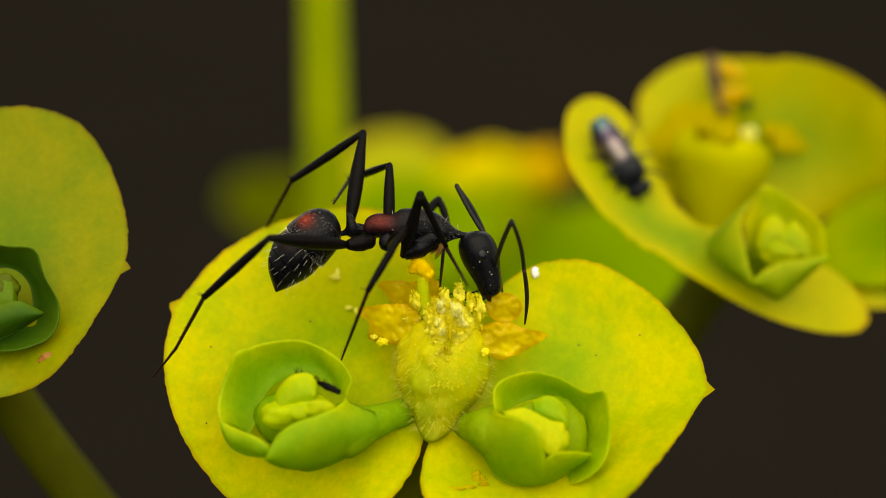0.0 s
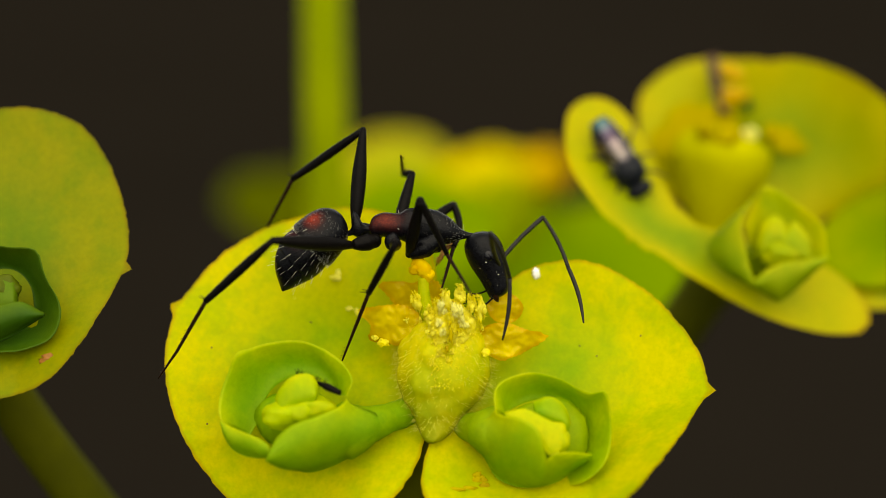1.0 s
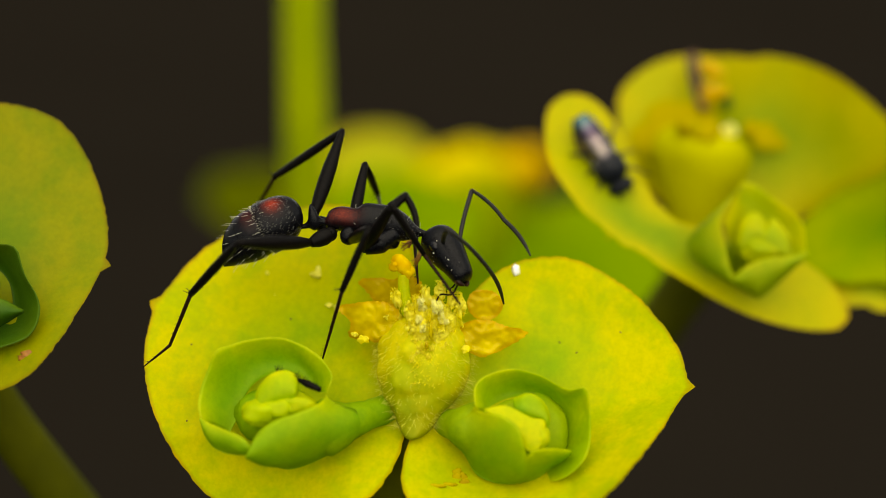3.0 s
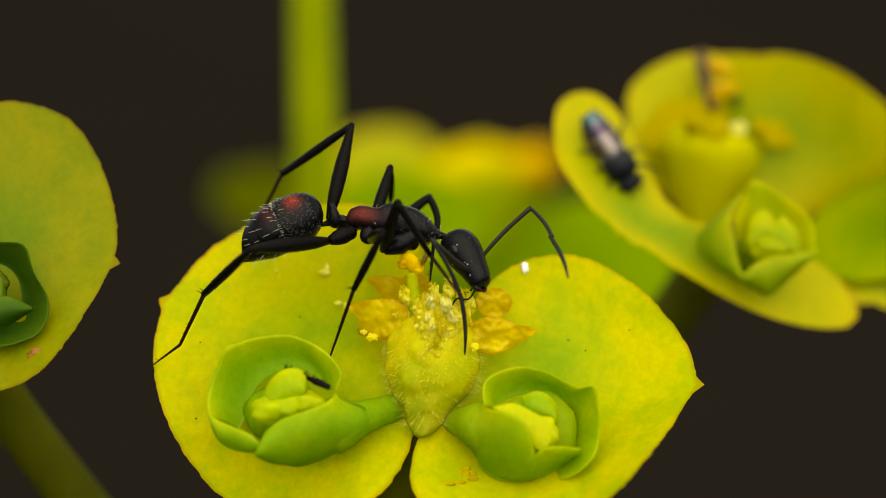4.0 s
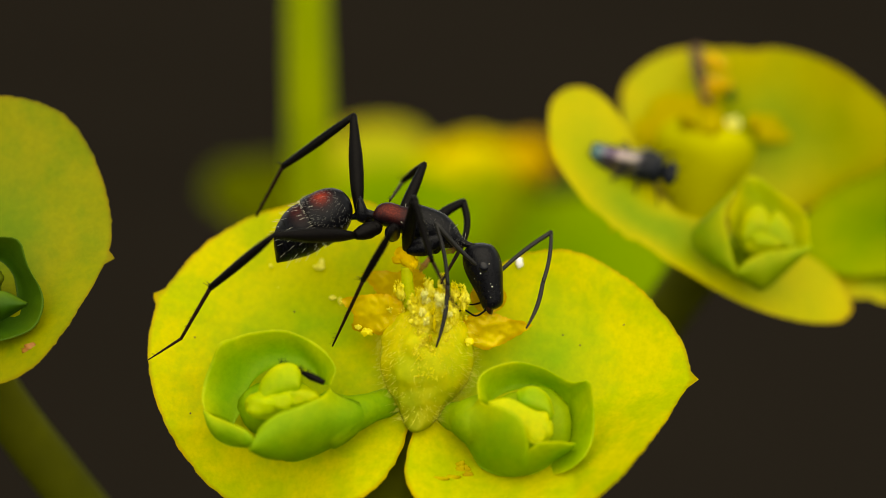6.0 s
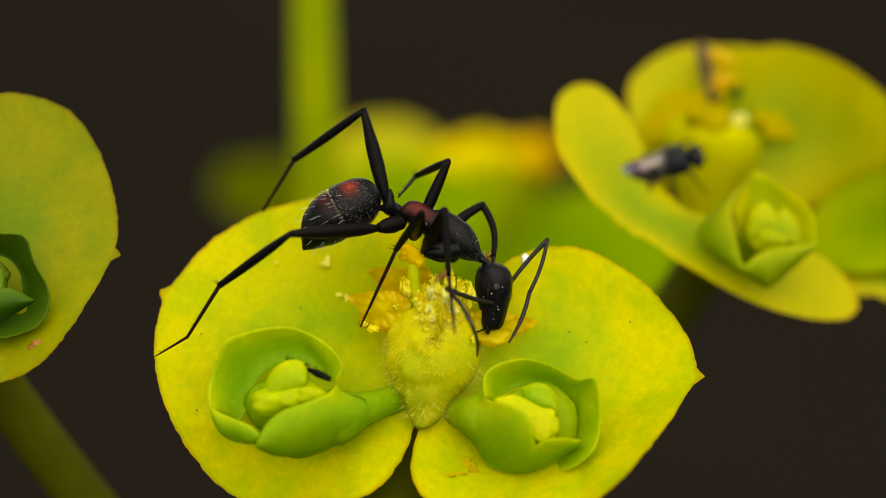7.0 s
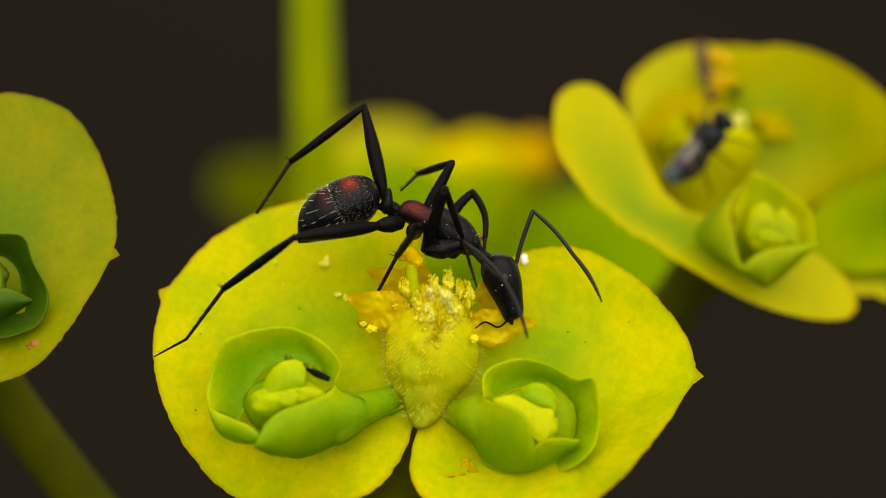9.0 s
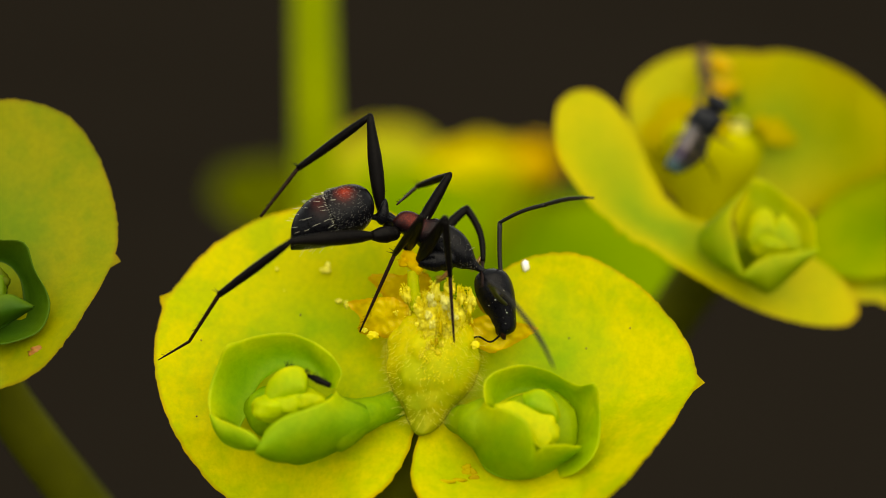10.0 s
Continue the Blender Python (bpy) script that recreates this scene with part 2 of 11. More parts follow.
def wing_material():
    """A clear fly wing whose soap-film gleam is painted on in bands: pearly near its root, violet across the middle,
    sea-green towards the tip.
    """
    m, nodes, links, b = shader("fly_wing", 0.24, Metallic=0.9)
    co = nodes.new("ShaderNodeTexCoord")
    split = nodes.new("ShaderNodeSeparateXYZ")
    links.new(co.outputs["Object"], split.inputs[0])
    wave = noise_node(nodes, links, 700.0, 2.0)
    along = nodes.new("ShaderNodeMapRange")
    along.inputs["From Min"].default_value, along.inputs["From Max"].default_value = -0.0019, 0.0006
    links.new(split.outputs["X"], along.inputs["Value"])
    add = nodes.new("ShaderNodeMath")
    add.operation = "MULTIPLY_ADD"
    links.new(wave.outputs["Fac"], add.inputs[0])
    add.inputs[1].default_value = 0.12
    links.new(along.outputs["Result"], add.inputs[2])
    c = ramp(nodes, links, add.outputs[0], [(0.10, (0.02, 0.08, 0.09)), (0.26, (0.07, 0.14, 0.14)), (0.42, (0.11, 0.085, 0.12)), (0.50, (0.035, 0.02, 0.05)), (0.60, (0.21, 0.165, 0.165)), (0.86, (0.20, 0.17, 0.15)), (1.0, (0.02, 0.02, 0.04))])
    links.new(c.outputs["Color"], b.inputs["Base Color"])
    return m


WING = wing_material()


# ---- mesh helpers; shapes are drawn in millimetres along the subject's axes ----
def thing(name, base, label, category, group="", kind=""):
    """A top-level Empty whose place is base, in millimetres along the subject's axes."""
    ob = tagged(new(name), label, category, group, kind)
    ob.empty_display_size = 0.001
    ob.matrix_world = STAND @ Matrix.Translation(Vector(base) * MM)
    ob["base"] = base
    return ob


def part(name, verts, faces, material, parent, label="", origin=None, tint=None, smooth=True, kind=""):
    """One mesh under its thing or part, from millimetres."""
    top = parent
    if origin is None:
        while top.parent:
            top = top.parent
        origin = top["base"]
    o = Vector(origin)
    me = bpy.data.meshes.new(name)
    me.from_pydata([(Vector(v) - o) * MM for v in verts], [], faces)
    me.materials.append(material)
    if smooth:
        me.shade_smooth()
    if tint is not None:
        me.attributes.new("rim", "FLOAT", "POINT").data.foreach_set("value", tint)
    me.update()
    ob = tagged(new(name, me), label, kind=kind)
    ob.parent = parent
    return ob


def opened(u, v, w):
    """A place given across the sharp plane, carried back to depth v along the lines of sight."""
    k = 1 + v / 60
    return (u * k, v, w * k)


def tube(points, radii, sides=14, flat=1.0):
    """A swept round body through points, closed at both ends."""
    pts = [Vector(p) for p in points]
    verts, faces = [], []
    prev = None
    for i, p in enumerate(pts):
        d = (pts[min(i + 1, len(pts) - 1)] - pts[max(i - 1, 0)]).normalized()
        side = prev - prev.dot(d) * d if prev else d.orthogonal()
        side.normalize()
        prev = side
        other = d.cross(side)
        for k in range(sides):
            a = 2 * math.pi * k / sides
            verts.append(p + (side * math.cos(a) + other * (math.sin(a) * flat)) * radii[i])
    n = len(pts)
    for i in range(n - 1):
        for k in range(sides):
            j = (k + 1) % sides
            faces.append((i * sides + k, i * sides + j, (i + 1) * sides + j, (i + 1) * sides + k))
    faces.append(tuple(reversed(range(sides))))
    faces.append(tuple((n - 1) * sides + k for k in range(sides)))
    return verts, faces


def smooth_path(points, steps=8):
    """Points along a Catmull-Rom curve."""
    p = [Vector(a) for a in points]
    p = [2 * p[0] - p[1], *p, 2 * p[-1] - p[-2]]
    out = []
    for i in range(1, len(p) - 2):
        for k in range(steps):
            t = k / steps
            out.append(0.5 * ((2 * p[i]) + (p[i + 1] - p[i - 1]) * t + (2 * p[i - 1] - 5 * p[i] + 4 * p[i + 1] - p[i + 2]) * t * t
                              + (3 * p[i] - p[i - 1] - 3 * p[i + 1] + p[i + 2]) * t ** 3))
    out.append(p[-2])
    return out


def curved_tube(points, radii, sides=14, steps=8):
    path = smooth_path(points, steps)
    n = len(path) - 1
    r = [float(np.interp(i / n * (len(radii) - 1), range(len(radii)), radii)) for i in range(n + 1)]
    return tube(path, r, sides)


def ball(centre, size, seed=0, rough=0.0, rings=8, sides=12):
    """A lumpy ellipsoid."""
    c = Vector(centre)
    verts, faces = [], []
    for i in range(rings + 1):
        th = math.pi * i / rings
        for k in range(sides):
            ph = 2 * math.pi * k / sides
            d = Vector((math.sin(th) * math.cos(ph), math.sin(th) * math.sin(ph), math.cos(th)))
            s = 1 + rough * noise.noise(d * 1.7 + Vector((seed * 7.3, seed * 3.1, 0)))
            verts.append(c + Vector((d.x * size[0], d.y * size[1], d.z * size[2])) * s)
    for i in range(rings):
        for k in range(sides):
            j = (k + 1) % sides
            faces.append((i * sides + k, (i + 1) * sides + k, (i + 1) * sides + j, i * sides + j))
    return verts, faces


def joined(*shapes):
    verts, faces = [], []
    for v, f in shapes:
        n = len(verts)
        verts += list(v)
        faces += [tuple(i + n for i in q) for q in f]
    return verts, faces


def periodic(angles, radii):
    """A smooth closed radius round a leaf's middle, through a few widths at given bearings."""
    a = np.array(angles, float)
    r = np.array(radii, float)
    fine = np.arange(0, 360, 3.0)
    raw = np.interp(fine, np.concatenate((a - 360, a, a + 360)), np.concatenate((r, r, r)))
    kernel = np.array([0.1, 0.2, 0.4, 0.2, 0.1])
    raw = np.convolve(np.concatenate((raw[-4:], raw, raw[:4])), kernel, "same")[4:-4]
    return lambda deg: float(np.interp(deg % 360, np.append(fine, 360), np.append(raw, raw[0])))


def bract(name, parent, middle, angles, radii, depth, material, label="", tip=None, thick=0.14, teeth=0.011, seed=1):
    """A broad leaf: a closed sheet with an uneven, finely toothed rim. depth(u, w) is its sag and tilt; tip: bearing of its small point."""
    radius = periodic(angles, radii)
    rings, sides = 22, 200
    verts, faces, tint = [], [], []
    for layer in (0, 1):
        for i in range(rings + 1):
            f = i / rings
            for k in range(sides):
                deg = 360 * k / sides
                r = radius(deg)
                jag = noise.noise(Vector((math.cos(radians(deg)) * 14, math.sin(radians(deg)) * 14, seed)))
                fine = noise.noise(Vector((math.cos(radians(deg)) * 40, math.sin(radians(deg)) * 40, seed)))
                r *= 1 + f ** 6 * teeth * (0.6 * jag + 0.7 * fine)
                if tip is not None:
                    off = abs((deg - tip + 180) % 360 - 180)
                    r += f ** 8 * 0.30 * max(0.0, 1 - off / 3.4)
                g = math.sin(f * math.pi / 2) ** 0.9 if i < rings else 1.0
                u, w = middle[0] + g * r * math.cos(radians(deg)), middle[1] + g * r * math.sin(radians(deg))
                v = depth(u, w) + 0.10 * noise.noise(Vector((u * 0.55, w * 0.55, seed * 3.0)))
                t = thick * (1 - g ** 6 * 0.75)
                verts.append(opened(u, v + (t if layer else 0.0), w))
                tint.append(min(1.0, g))
    n = (rings + 1) * sides
    for layer in (0, 1):
        for i in range(rings):
            for k in range(sides):
                j = (k + 1) % sides
                q = (layer * n + i * sides + k, layer * n + i * sides + j, layer * n + (i + 1) * sides + j, layer * n + (i + 1) * sides + k)
                faces.append(q if layer == 0 else q[::-1])
    for k in range(sides):
        j = (k + 1) % sides
        faces.append((rings * sides + k, rings * sides + j, n + rings * sides + j, n + rings * sides + k))
    return part(name, verts, faces, material, parent, label, tint=tint)


def hull(name, parent, rim, base, bulge, material, label="", thick=0.16, toned=0.0, melt=None):
    """A cupped leaf between its base line and its rim, places (u, depth, w), swollen by bulge towards (+) or away from (-) the front;
    melt: a stalk (points, radii, first or last end) into whose skin that end runs out."""
    def line(points, n):
        path = [Vector(opened(*p)) for p in smooth_path(points, 10)]
        run = np.concatenate(([0], np.cumsum([(b - a).length for a, b in zip(path, path[1:])])))
        return [Vector([float(np.interp(run[-1] * k / n, run, [p[c] for p in path])) for c in range(3)]) for k in range(n + 1)]
    rows, cols = 14, 44
    top, low = line(rim, cols), line(base, cols)
    mid = sum(top + low, Vector()) / (2 * cols + 2)
    if melt:
        core = smooth_path([opened(*p) for p in melt[0]])
        girth = [float(np.interp(i / (len(core) - 1) * (len(melt[1]) - 1), range(len(melt[1])), melt[1])) for i in range(len(core))]
    verts, faces, tint = [], [], []
    for layer in (0, 1):
        for i in range(rows + 1):
            h = i / rows
            for k in range(cols + 1):
                p = low[k].lerp(top[k], h)
                out = Vector((0.25 * (p.x - mid.x), -1.0, 0.25 * (p.z - mid.z)))
                ends = min(1.0, 6.0 * min(k, cols - k) / cols) ** 0.5
                p = p + out * (bulge * math.sin(math.pi * h ** 0.85) * (0.35 + 0.65 * ends))
                p = p + Vector((0.05, 0.03, 0.05)) * noise.noise(p * 1.3)
                if melt:
                    x = max(0.0, 1 - (k if melt[2] == "first" else cols - k) / (0.5 * cols))
                    x = x * x * (3 - 2 * x) * (1 - 0.5 * h ** 3)
                    i_near = min(range(len(core)), key=lambda i: (core[i] - p).length - girth[i])
                    p = p.lerp(core[i_near] + (p - core[i_near]).normalized() * (girth[i_near] - 0.03), x)
                p.y += thick * layer * (1 + 0.25 * math.sin(math.pi * min(1.0, h * 1.02)) - 0.35 * h ** 10)
                verts.append(p)
                tint.append(min(0.96, toned + h ** 3 * 0.5))
    w = cols + 1
    n = (rows + 1) * w
    for layer in (0, 1):
        for i in range(rows):
            for k in range(cols):
                q = (layer * n + i * w + k, layer * n + i * w + k + 1, layer * n + (i + 1) * w + k + 1, layer * n + (i + 1) * w + k)
                faces.append(q if layer == 0 else q[::-1])
    for k in range(cols):
        for i in (0, rows):
            faces.append((i * w + k, i * w + k + 1, n + i * w + k + 1, n + i * w + k))
    for i in range(rows):
        for k in (0, cols):
            faces.append((i * w + k, (i + 1) * w + k, n + (i + 1) * w + k, n + i * w + k))
    return part(name, verts, faces, material, parent, label, tint=tint)


def bud_stalk(flower, points, radii, leaf):
    return part("bud", *curved_tube([opened(*p) for p in points], radii), leaf, flower, "pale green bud with cupped leaves", tint=[0.08] * (len(smooth_path(points)) * 14))


def bud_heart(body, centre, size, seed, leaf, tone=0.85):
    return part("bud_tip", *ball(opened(*centre), size, seed, 0.35, 12, 18), leaf, body, tint=[tone] * 234)


def tilted(base, slope, bowl, middle, reach):
    """A sheet leaning back by slope from its base, dished by bowl towards its rim."""
    def depth(u, w):
        d = ((u - middle[0]) ** 2 + (w - middle[1]) ** 2) / reach ** 2
        return slope * (w - base) - bowl * d
    return depth


# ---- ground ----
def build_ground():
    steps, size = 60, 6.0
    verts, faces = [], []
    for i in range(steps + 1):
        for k in range(steps + 1):
            x, y = (k / steps - 0.5), (i / steps - 0.5)
            x, y = math.copysign(abs(2 * x) ** 2.2, x) * size, math.copysign(abs(2 * y) ** 2.2, y) * size
            verts.append((x, y, 0.012 * noise.noise(Vector((x * 5, y * 5, 0))) + 0.05 * noise.noise(Vector((x * 0.8, y * 0.8, 3))) * min(1, (x * x + y * y))))
    w = steps + 1
    for i in range(steps):
        for k in range(steps):
            faces.append((i * w + k, i * w + k + 1, (i + 1) * w + k + 1, (i + 1) * w + k))
    far = 400.0
    n = len(verts)
    verts += [(-far, -far, 0), (far, -far, 0), (far, far, 0), (-far, far, 0)]
    c = (0, steps, steps * w + steps, steps * w)
    for k in range(4):
        j = (k + 1) % 4
        faces.append((c[k], n + k, n + j, c[j]))
    me = bpy.data.meshes.new("ground")
    me.from_pydata(verts, [], faces)
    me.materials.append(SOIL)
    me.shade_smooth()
    tagged(new("ground", me), "bare brown soil, soft shade put into its near-black colour", "soil", kind="structure")


build_ground()
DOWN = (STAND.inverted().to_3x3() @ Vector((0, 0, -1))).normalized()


def stem_to_ground(parent, points, radii, lean=(0.0, 0.0), label="", material=STALK_DIM):
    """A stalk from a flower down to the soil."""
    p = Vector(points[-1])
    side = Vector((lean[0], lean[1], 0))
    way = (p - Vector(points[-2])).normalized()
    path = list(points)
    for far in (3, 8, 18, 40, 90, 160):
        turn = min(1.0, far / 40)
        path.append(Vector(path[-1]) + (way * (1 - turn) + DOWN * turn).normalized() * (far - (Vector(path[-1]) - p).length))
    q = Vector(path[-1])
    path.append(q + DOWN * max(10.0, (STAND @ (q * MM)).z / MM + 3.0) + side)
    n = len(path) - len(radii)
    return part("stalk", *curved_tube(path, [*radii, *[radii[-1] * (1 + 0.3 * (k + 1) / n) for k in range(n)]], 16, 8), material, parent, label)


# ---- the flower on which the ant feeds ----
def build_main_flower():
    base = (-0.27, 0.3, -6.5)
    f = thing("spurge_flower", base, "yellow-green spurge flower with two round bracts and a hairy cup", "flower", "spurge flowers")
    ml, mr = (-4.67, -3.81), (4.13, -4.76)

    def left(u, w):
        rise = w + 6.4
        v = 0.36 * rise + ((0.30 - 0.75 * min(1.0, max(0.0, (-2.5 - u) / 3))) * rise if rise < 0 else 0.0)
        fold = w + 2.03 + 0.28 * (u + 9.26)
        near = min(1.0, max(0.0, (-5.5 - u) / 2.5))
        v += near * ((-0.10 * fold if fold < 0 else 0.0) - 0.06 * math.exp(-(fold / 0.22) ** 2))
        v += 0.24 * max(0.0, w + 4.5)
        return 0.55 + v - 0.024 * ((u - ml[0]) ** 2 + (w - ml[1]) ** 2)

    def right(u, w):
        fold = w + 4.76 - 0.27 * (u - 8.98)
        v = 0.44 * (w + 6.4) + (fold * (0.5 * min(1.0, max(0.0, (u - 1.0) / 3.0)) + 0.7 * min(1.0, max(0.0, (u - 5.0) / 2.5))) if fold < 0 else 0.0)
        return 0.55 + v - 0.04 * ((u - mr[0]) ** 2 + (w - mr[1]) ** 2) - 0.10 * math.exp(-(fold / 0.25) ** 2) * min(1.0, max(0.0, (u - 4.0) / 3.0))

    bract("bract", f, ml, (0, 30, 45, 60, 78, 90, 114, 146, 158, 180, 199, 223, 247, 270, 290, 302, 321, 340),
          (4.1, 5.1, 5.9, 5.8, 5.35, 4.95, 4.65, 4.6, 4.78, 4.78, 4.8, 4.95, 5.45, 5.55, 5.55, 5.5, 5.0, 4.35), left, BRACT_FRESH, tip=157, seed=2)
    bract("bract", f, mr, (0, 12, 33, 58, 80, 100, 115, 134, 160, 180, 200, 209, 217, 235, 258, 290, 300, 316, 332, 350),
          (4.85, 4.75, 4.42, 4.32, 4.45, 4.37, 4.23, 3.9, 4.0, 4.4, 4.8, 5.6, 6.1, 6.0, 5.4, 4.38, 4.2, 4.0, 4.05, 4.4), right, BRACT, tip=0, seed=5)
    # the cup
    prof = [(-6.46, 0.12), (-6.36, 0.34), (-6.1, 0.57), (-5.72, 0.80), (-5.34, 1.08), (-4.95, 1.36), (-4.5, 1.53), (-4.0, 1.60), (-3.42, 1.58), (-3.0, 1.48), (-2.7, 1.33), (-2.45, 1.2), (-2.3, 1.02), (-2.22, 0.75), (-2.3, 0.4)]
    rings = smooth_path([(r, 0, h) for h, r in prof], 4)

    def heart_of_cup(h):
        """The cup's axis: it comes forward towards its foot."""
        return -0.36 + 0.22 * min(h + 6.43, 1.5) + 0.03 * max(0.0, h + 4.93), 0.5 + 0.10 * (h + 6.3) - 0.17 * max(0.0, -4.0 - h) ** 2

    verts, faces = tube([(0.0, 0.0, p.z) for p in rings], [p.x for p in rings], 72)
    verts = [Vector((v[0] + heart_of_cup(v[2])[0], v[1] + heart_of_cup(v[2])[1], v[2])) for v in verts]

    def worn(v):
        """Lumps all over the cup and a furrow down its front."""
        deep = 0.30 * math.exp(-((v[0] - 0.22 - 0.05 * math.sin(v[2] * 4)) / 0.13) ** 2) * max(0.0, min(1.0, (v[2] + 4.0) / 0.8)) if v[1] < 0.6 else 0.0
        lump = 0.14 * noise.noise(Vector(v) * 1.6) + 0.05 * noise.noise(Vector(v) * 3.7) + 0.015 * noise.noise(Vector(v) * 9.0)
        return Vector(v) + Vector((lump * 0.7, lump + deep, lump * 0.3))

    verts = [worn(v) for v in verts]
    cup = part("cup", verts, faces, CUP, f, "hairy yellow-green flower cup", tint=[max(0.0, min(0.8, (v[2] + 6.3) / 3.6)) for v in verts])
    rng = random.Random(4)
    hairs = []
    for k in range(800):
        # fine curled hairs, thickest where the cup turns away to either side
        h = rng.uniform(-6.1, -2.5)
        r = float(np.interp(h, [p[0] for p in prof[:12]], [p[1] for p in prof[:12]]))
        ang = rng.choice((0.0, math.pi)) + rng.gauss(0, 0.55) if k % 3 else rng.uniform(math.pi, 2 * math.pi)
        d = Vector((math.cos(ang), math.sin(ang), rng.uniform(-0.8, 0.3))).normalized()
        p = Vector((heart_of_cup(h)[0] + math.cos(ang) * r, heart_of_cup(h)[1] + math.sin(ang) * r, h))
        far = rng.uniform(0.12, 0.42)
        curl = Vector((rng.uniform(-1, 1), rng.uniform(-1, 1), rng.uniform(-1, 0.4))) * far * 0.45
        hairs.append(tube([p, p + d * far * 0.4 + curl * 0.1, p + d * far * 0.75 + curl * 0.5, p + d * far * 0.9 + curl * 1.1], [0.0038, 0.0034, 0.0026, 0.0013], 4))
    part("hairs", *joined(*hairs), HAIR, cup, kind="stuff")

    def on_cup(x, h):
        r = float(np.interp(h, [p[0] for p in prof[:12]], [p[1] for p in prof[:12]]))
        cx, cy = heart_of_cup(h)
        return min(cy - math.sqrt(max(0.02, r * r - (x - cx) ** 2)), -0.05 - 0.72 * math.sqrt(max(0.0, 1 - ((x - 0.12) / 0.85) ** 2 - ((h + 2.7) / 0.95) ** 2)))

    # a soft mound of stamens fills the mouth, split by a furrow
    verts, faces = ball((0.12, -0.05, -2.7), (0.85, 0.72, 0.95), 3, 0.2, 90, 130)
    part("stamen_mound", [worn(v) + Vector((0.3, -1.0, 0.3)) * (0.10 * noise.noise(v * 4.0) + 0.06 * noise.noise(v * 9) + 0.03 * noise.noise(v * 24)) for v in verts], faces, POLLEN, cup, "soft lemon-yellow stamens")

    fluff, pale = [], []

    def tuft(bunch, c, size, count, up=0.5):
        """A crumbly tuft: small lumps in a heap with short strands on them."""
        c = Vector(c)
        soft = bunch is pale
        axis = Vector((rng.gauss(0, 0.22), rng.gauss(-0.25, 0.2), 1.0)).normalized()
        for k in range(11 if soft else 8):
            o = Vector((rng.gauss(0, 0.4), rng.gauss(0, 0.35), 0)) * size + axis * (size * rng.uniform(-0.6, 0.7 + up * 0.6))
            q = size * (rng.uniform(0.2, 0.32) if soft else rng.uniform(0.12, 0.22))
            bunch.append(ball(c + o, (q, q, q * rng.uniform(1.0, 2.0)), k + c.x * 5, 0.9, 8, 11))
        if size > 0.2 and not soft:
            bunch.append(ball(c + axis * (size * 0.4 * up), (size * 0.5, size * 0.42, size * (0.6 + 0.45 * up)), c.z * 3, 0.9, 14, 18))
        for k in range(count // 3 if soft else count):
            # strands stand off the plume's axis like the barbs of a feather
            m = c + axis * (size * rng.uniform(-0.9, 0.9 + up)) + Vector((rng.gauss(0, 0.16), rng.gauss(-0.05, 0.12), 0)) * size
            d = (axis * rng.uniform(0.2, 1.0) + Vector((rng.gauss(0, 0.75), rng.gauss(-0.35, 0.55), rng.gauss(0, 0.2)))).normalized()
            q = m + d * size * rng.uniform(0.3, 0.7)
            bunch.append(tube([m, (m + q) / 2 + Vector((rng.uniform(-.015, .015), 0, 0.01)), q], [0.011, 0.009, 0.004], 4))

    # stamens and fluff in its mouth
    for x, y, z, size, count, white, up in ((-0.87, 0.35, -1.85, 0.26, 90, 0, 0.9), (-0.48, 0.0, -2.3, 0.30, 110, 0, 0.4), (-0.06, 0.0, -1.95, 0.24, 70, 1, 0.4), (0.42, -0.15, -2.1, 0.28, 80, 1, 0.3), (0.62, -0.15, -2.45, 0.2, 60, 1, 0.2), (0.0, 0.0, -2.75, 0.14, 50, 1, 0.2), (0.72, -0.1, -2.42, 0.24, 70, 0, 0.3),
                                            (1.26, 0.15, -2.15, 0.26, 130, 0, 1.5), (0.56, 0.5, -1.62, 0.34, 120, 0, 0.6), (0.95, 0.35, -1.9, 0.3, 110, 0, 0.6), (0.1, 0.6, -1.75, 0.32, 110, 0, 0.6), (-0.25, 0.3, -2.0, 0.28, 100, 0, 0.4)):
        tuft(pale if white else fluff, (x, min(y, on_cup(x, z) - (0.2 if white else 0.05)), z), size, count * (2 if white else 1), up)
    for x, h, size, count, white in ((-0.30, -2.75, 0.22, 80, 0), (-0.12, -2.5, 0.2, 60, 1), (-0.28, -3.15, 0.17, 70, 0), (0.58, -2.85, 0.22, 60, 0), (0.50, -3.15, 0.16, 50, 0), (0.30, -3.42, 0.13, 50, 0), (0.85, -2.75, 0.2, 70, 0), (-0.08, -3.4, 0.13, 60, 0), (0.12, -3.7, 0.10, 50, 0), (0.72, -3.3, 0.11, 40, 0)):
        tuft(pale if white else fluff, (x, on_cup(x, h) - 0.02, h), size, count, 0.1)
    for k in range(34):
        # small scattered tufts that break up the cup's shoulders
        h = -2.35 - 1.5 * rng.random() ** 1.5
        x = 0.15 + rng.gauss(0, 0.5) * (1 + 0.35 * (h + 3.0))
        if abs(x - 0.2) > 0.1:
            tuft(fluff if rng.random() < 0.96 else pale, (x, on_cup(x, h) + 0.02, h), rng.uniform(0.07, 0.15), 26, 0.1)
    part("stamen_fluff", *joined(*fluff), POLLEN, cup, "fluffy yellow stamens", kind="stuff")
    part("pale_fluff", *joined(*pale), FLUFF, cup, "whitish fluff", kind="stuff")
    for x, y, z, t in ((0.14, -0.22, -1.9, 0.09), (-0.15, -0.3, -2.2, 0.05), (0.42, -0.3, -1.95, 0.04)):
        part("stamen", *ball((x, y, z), (t, t * 0.8, t * 1.2), x * 9, 0.8), RUST, cup, "rusty brown stamen")
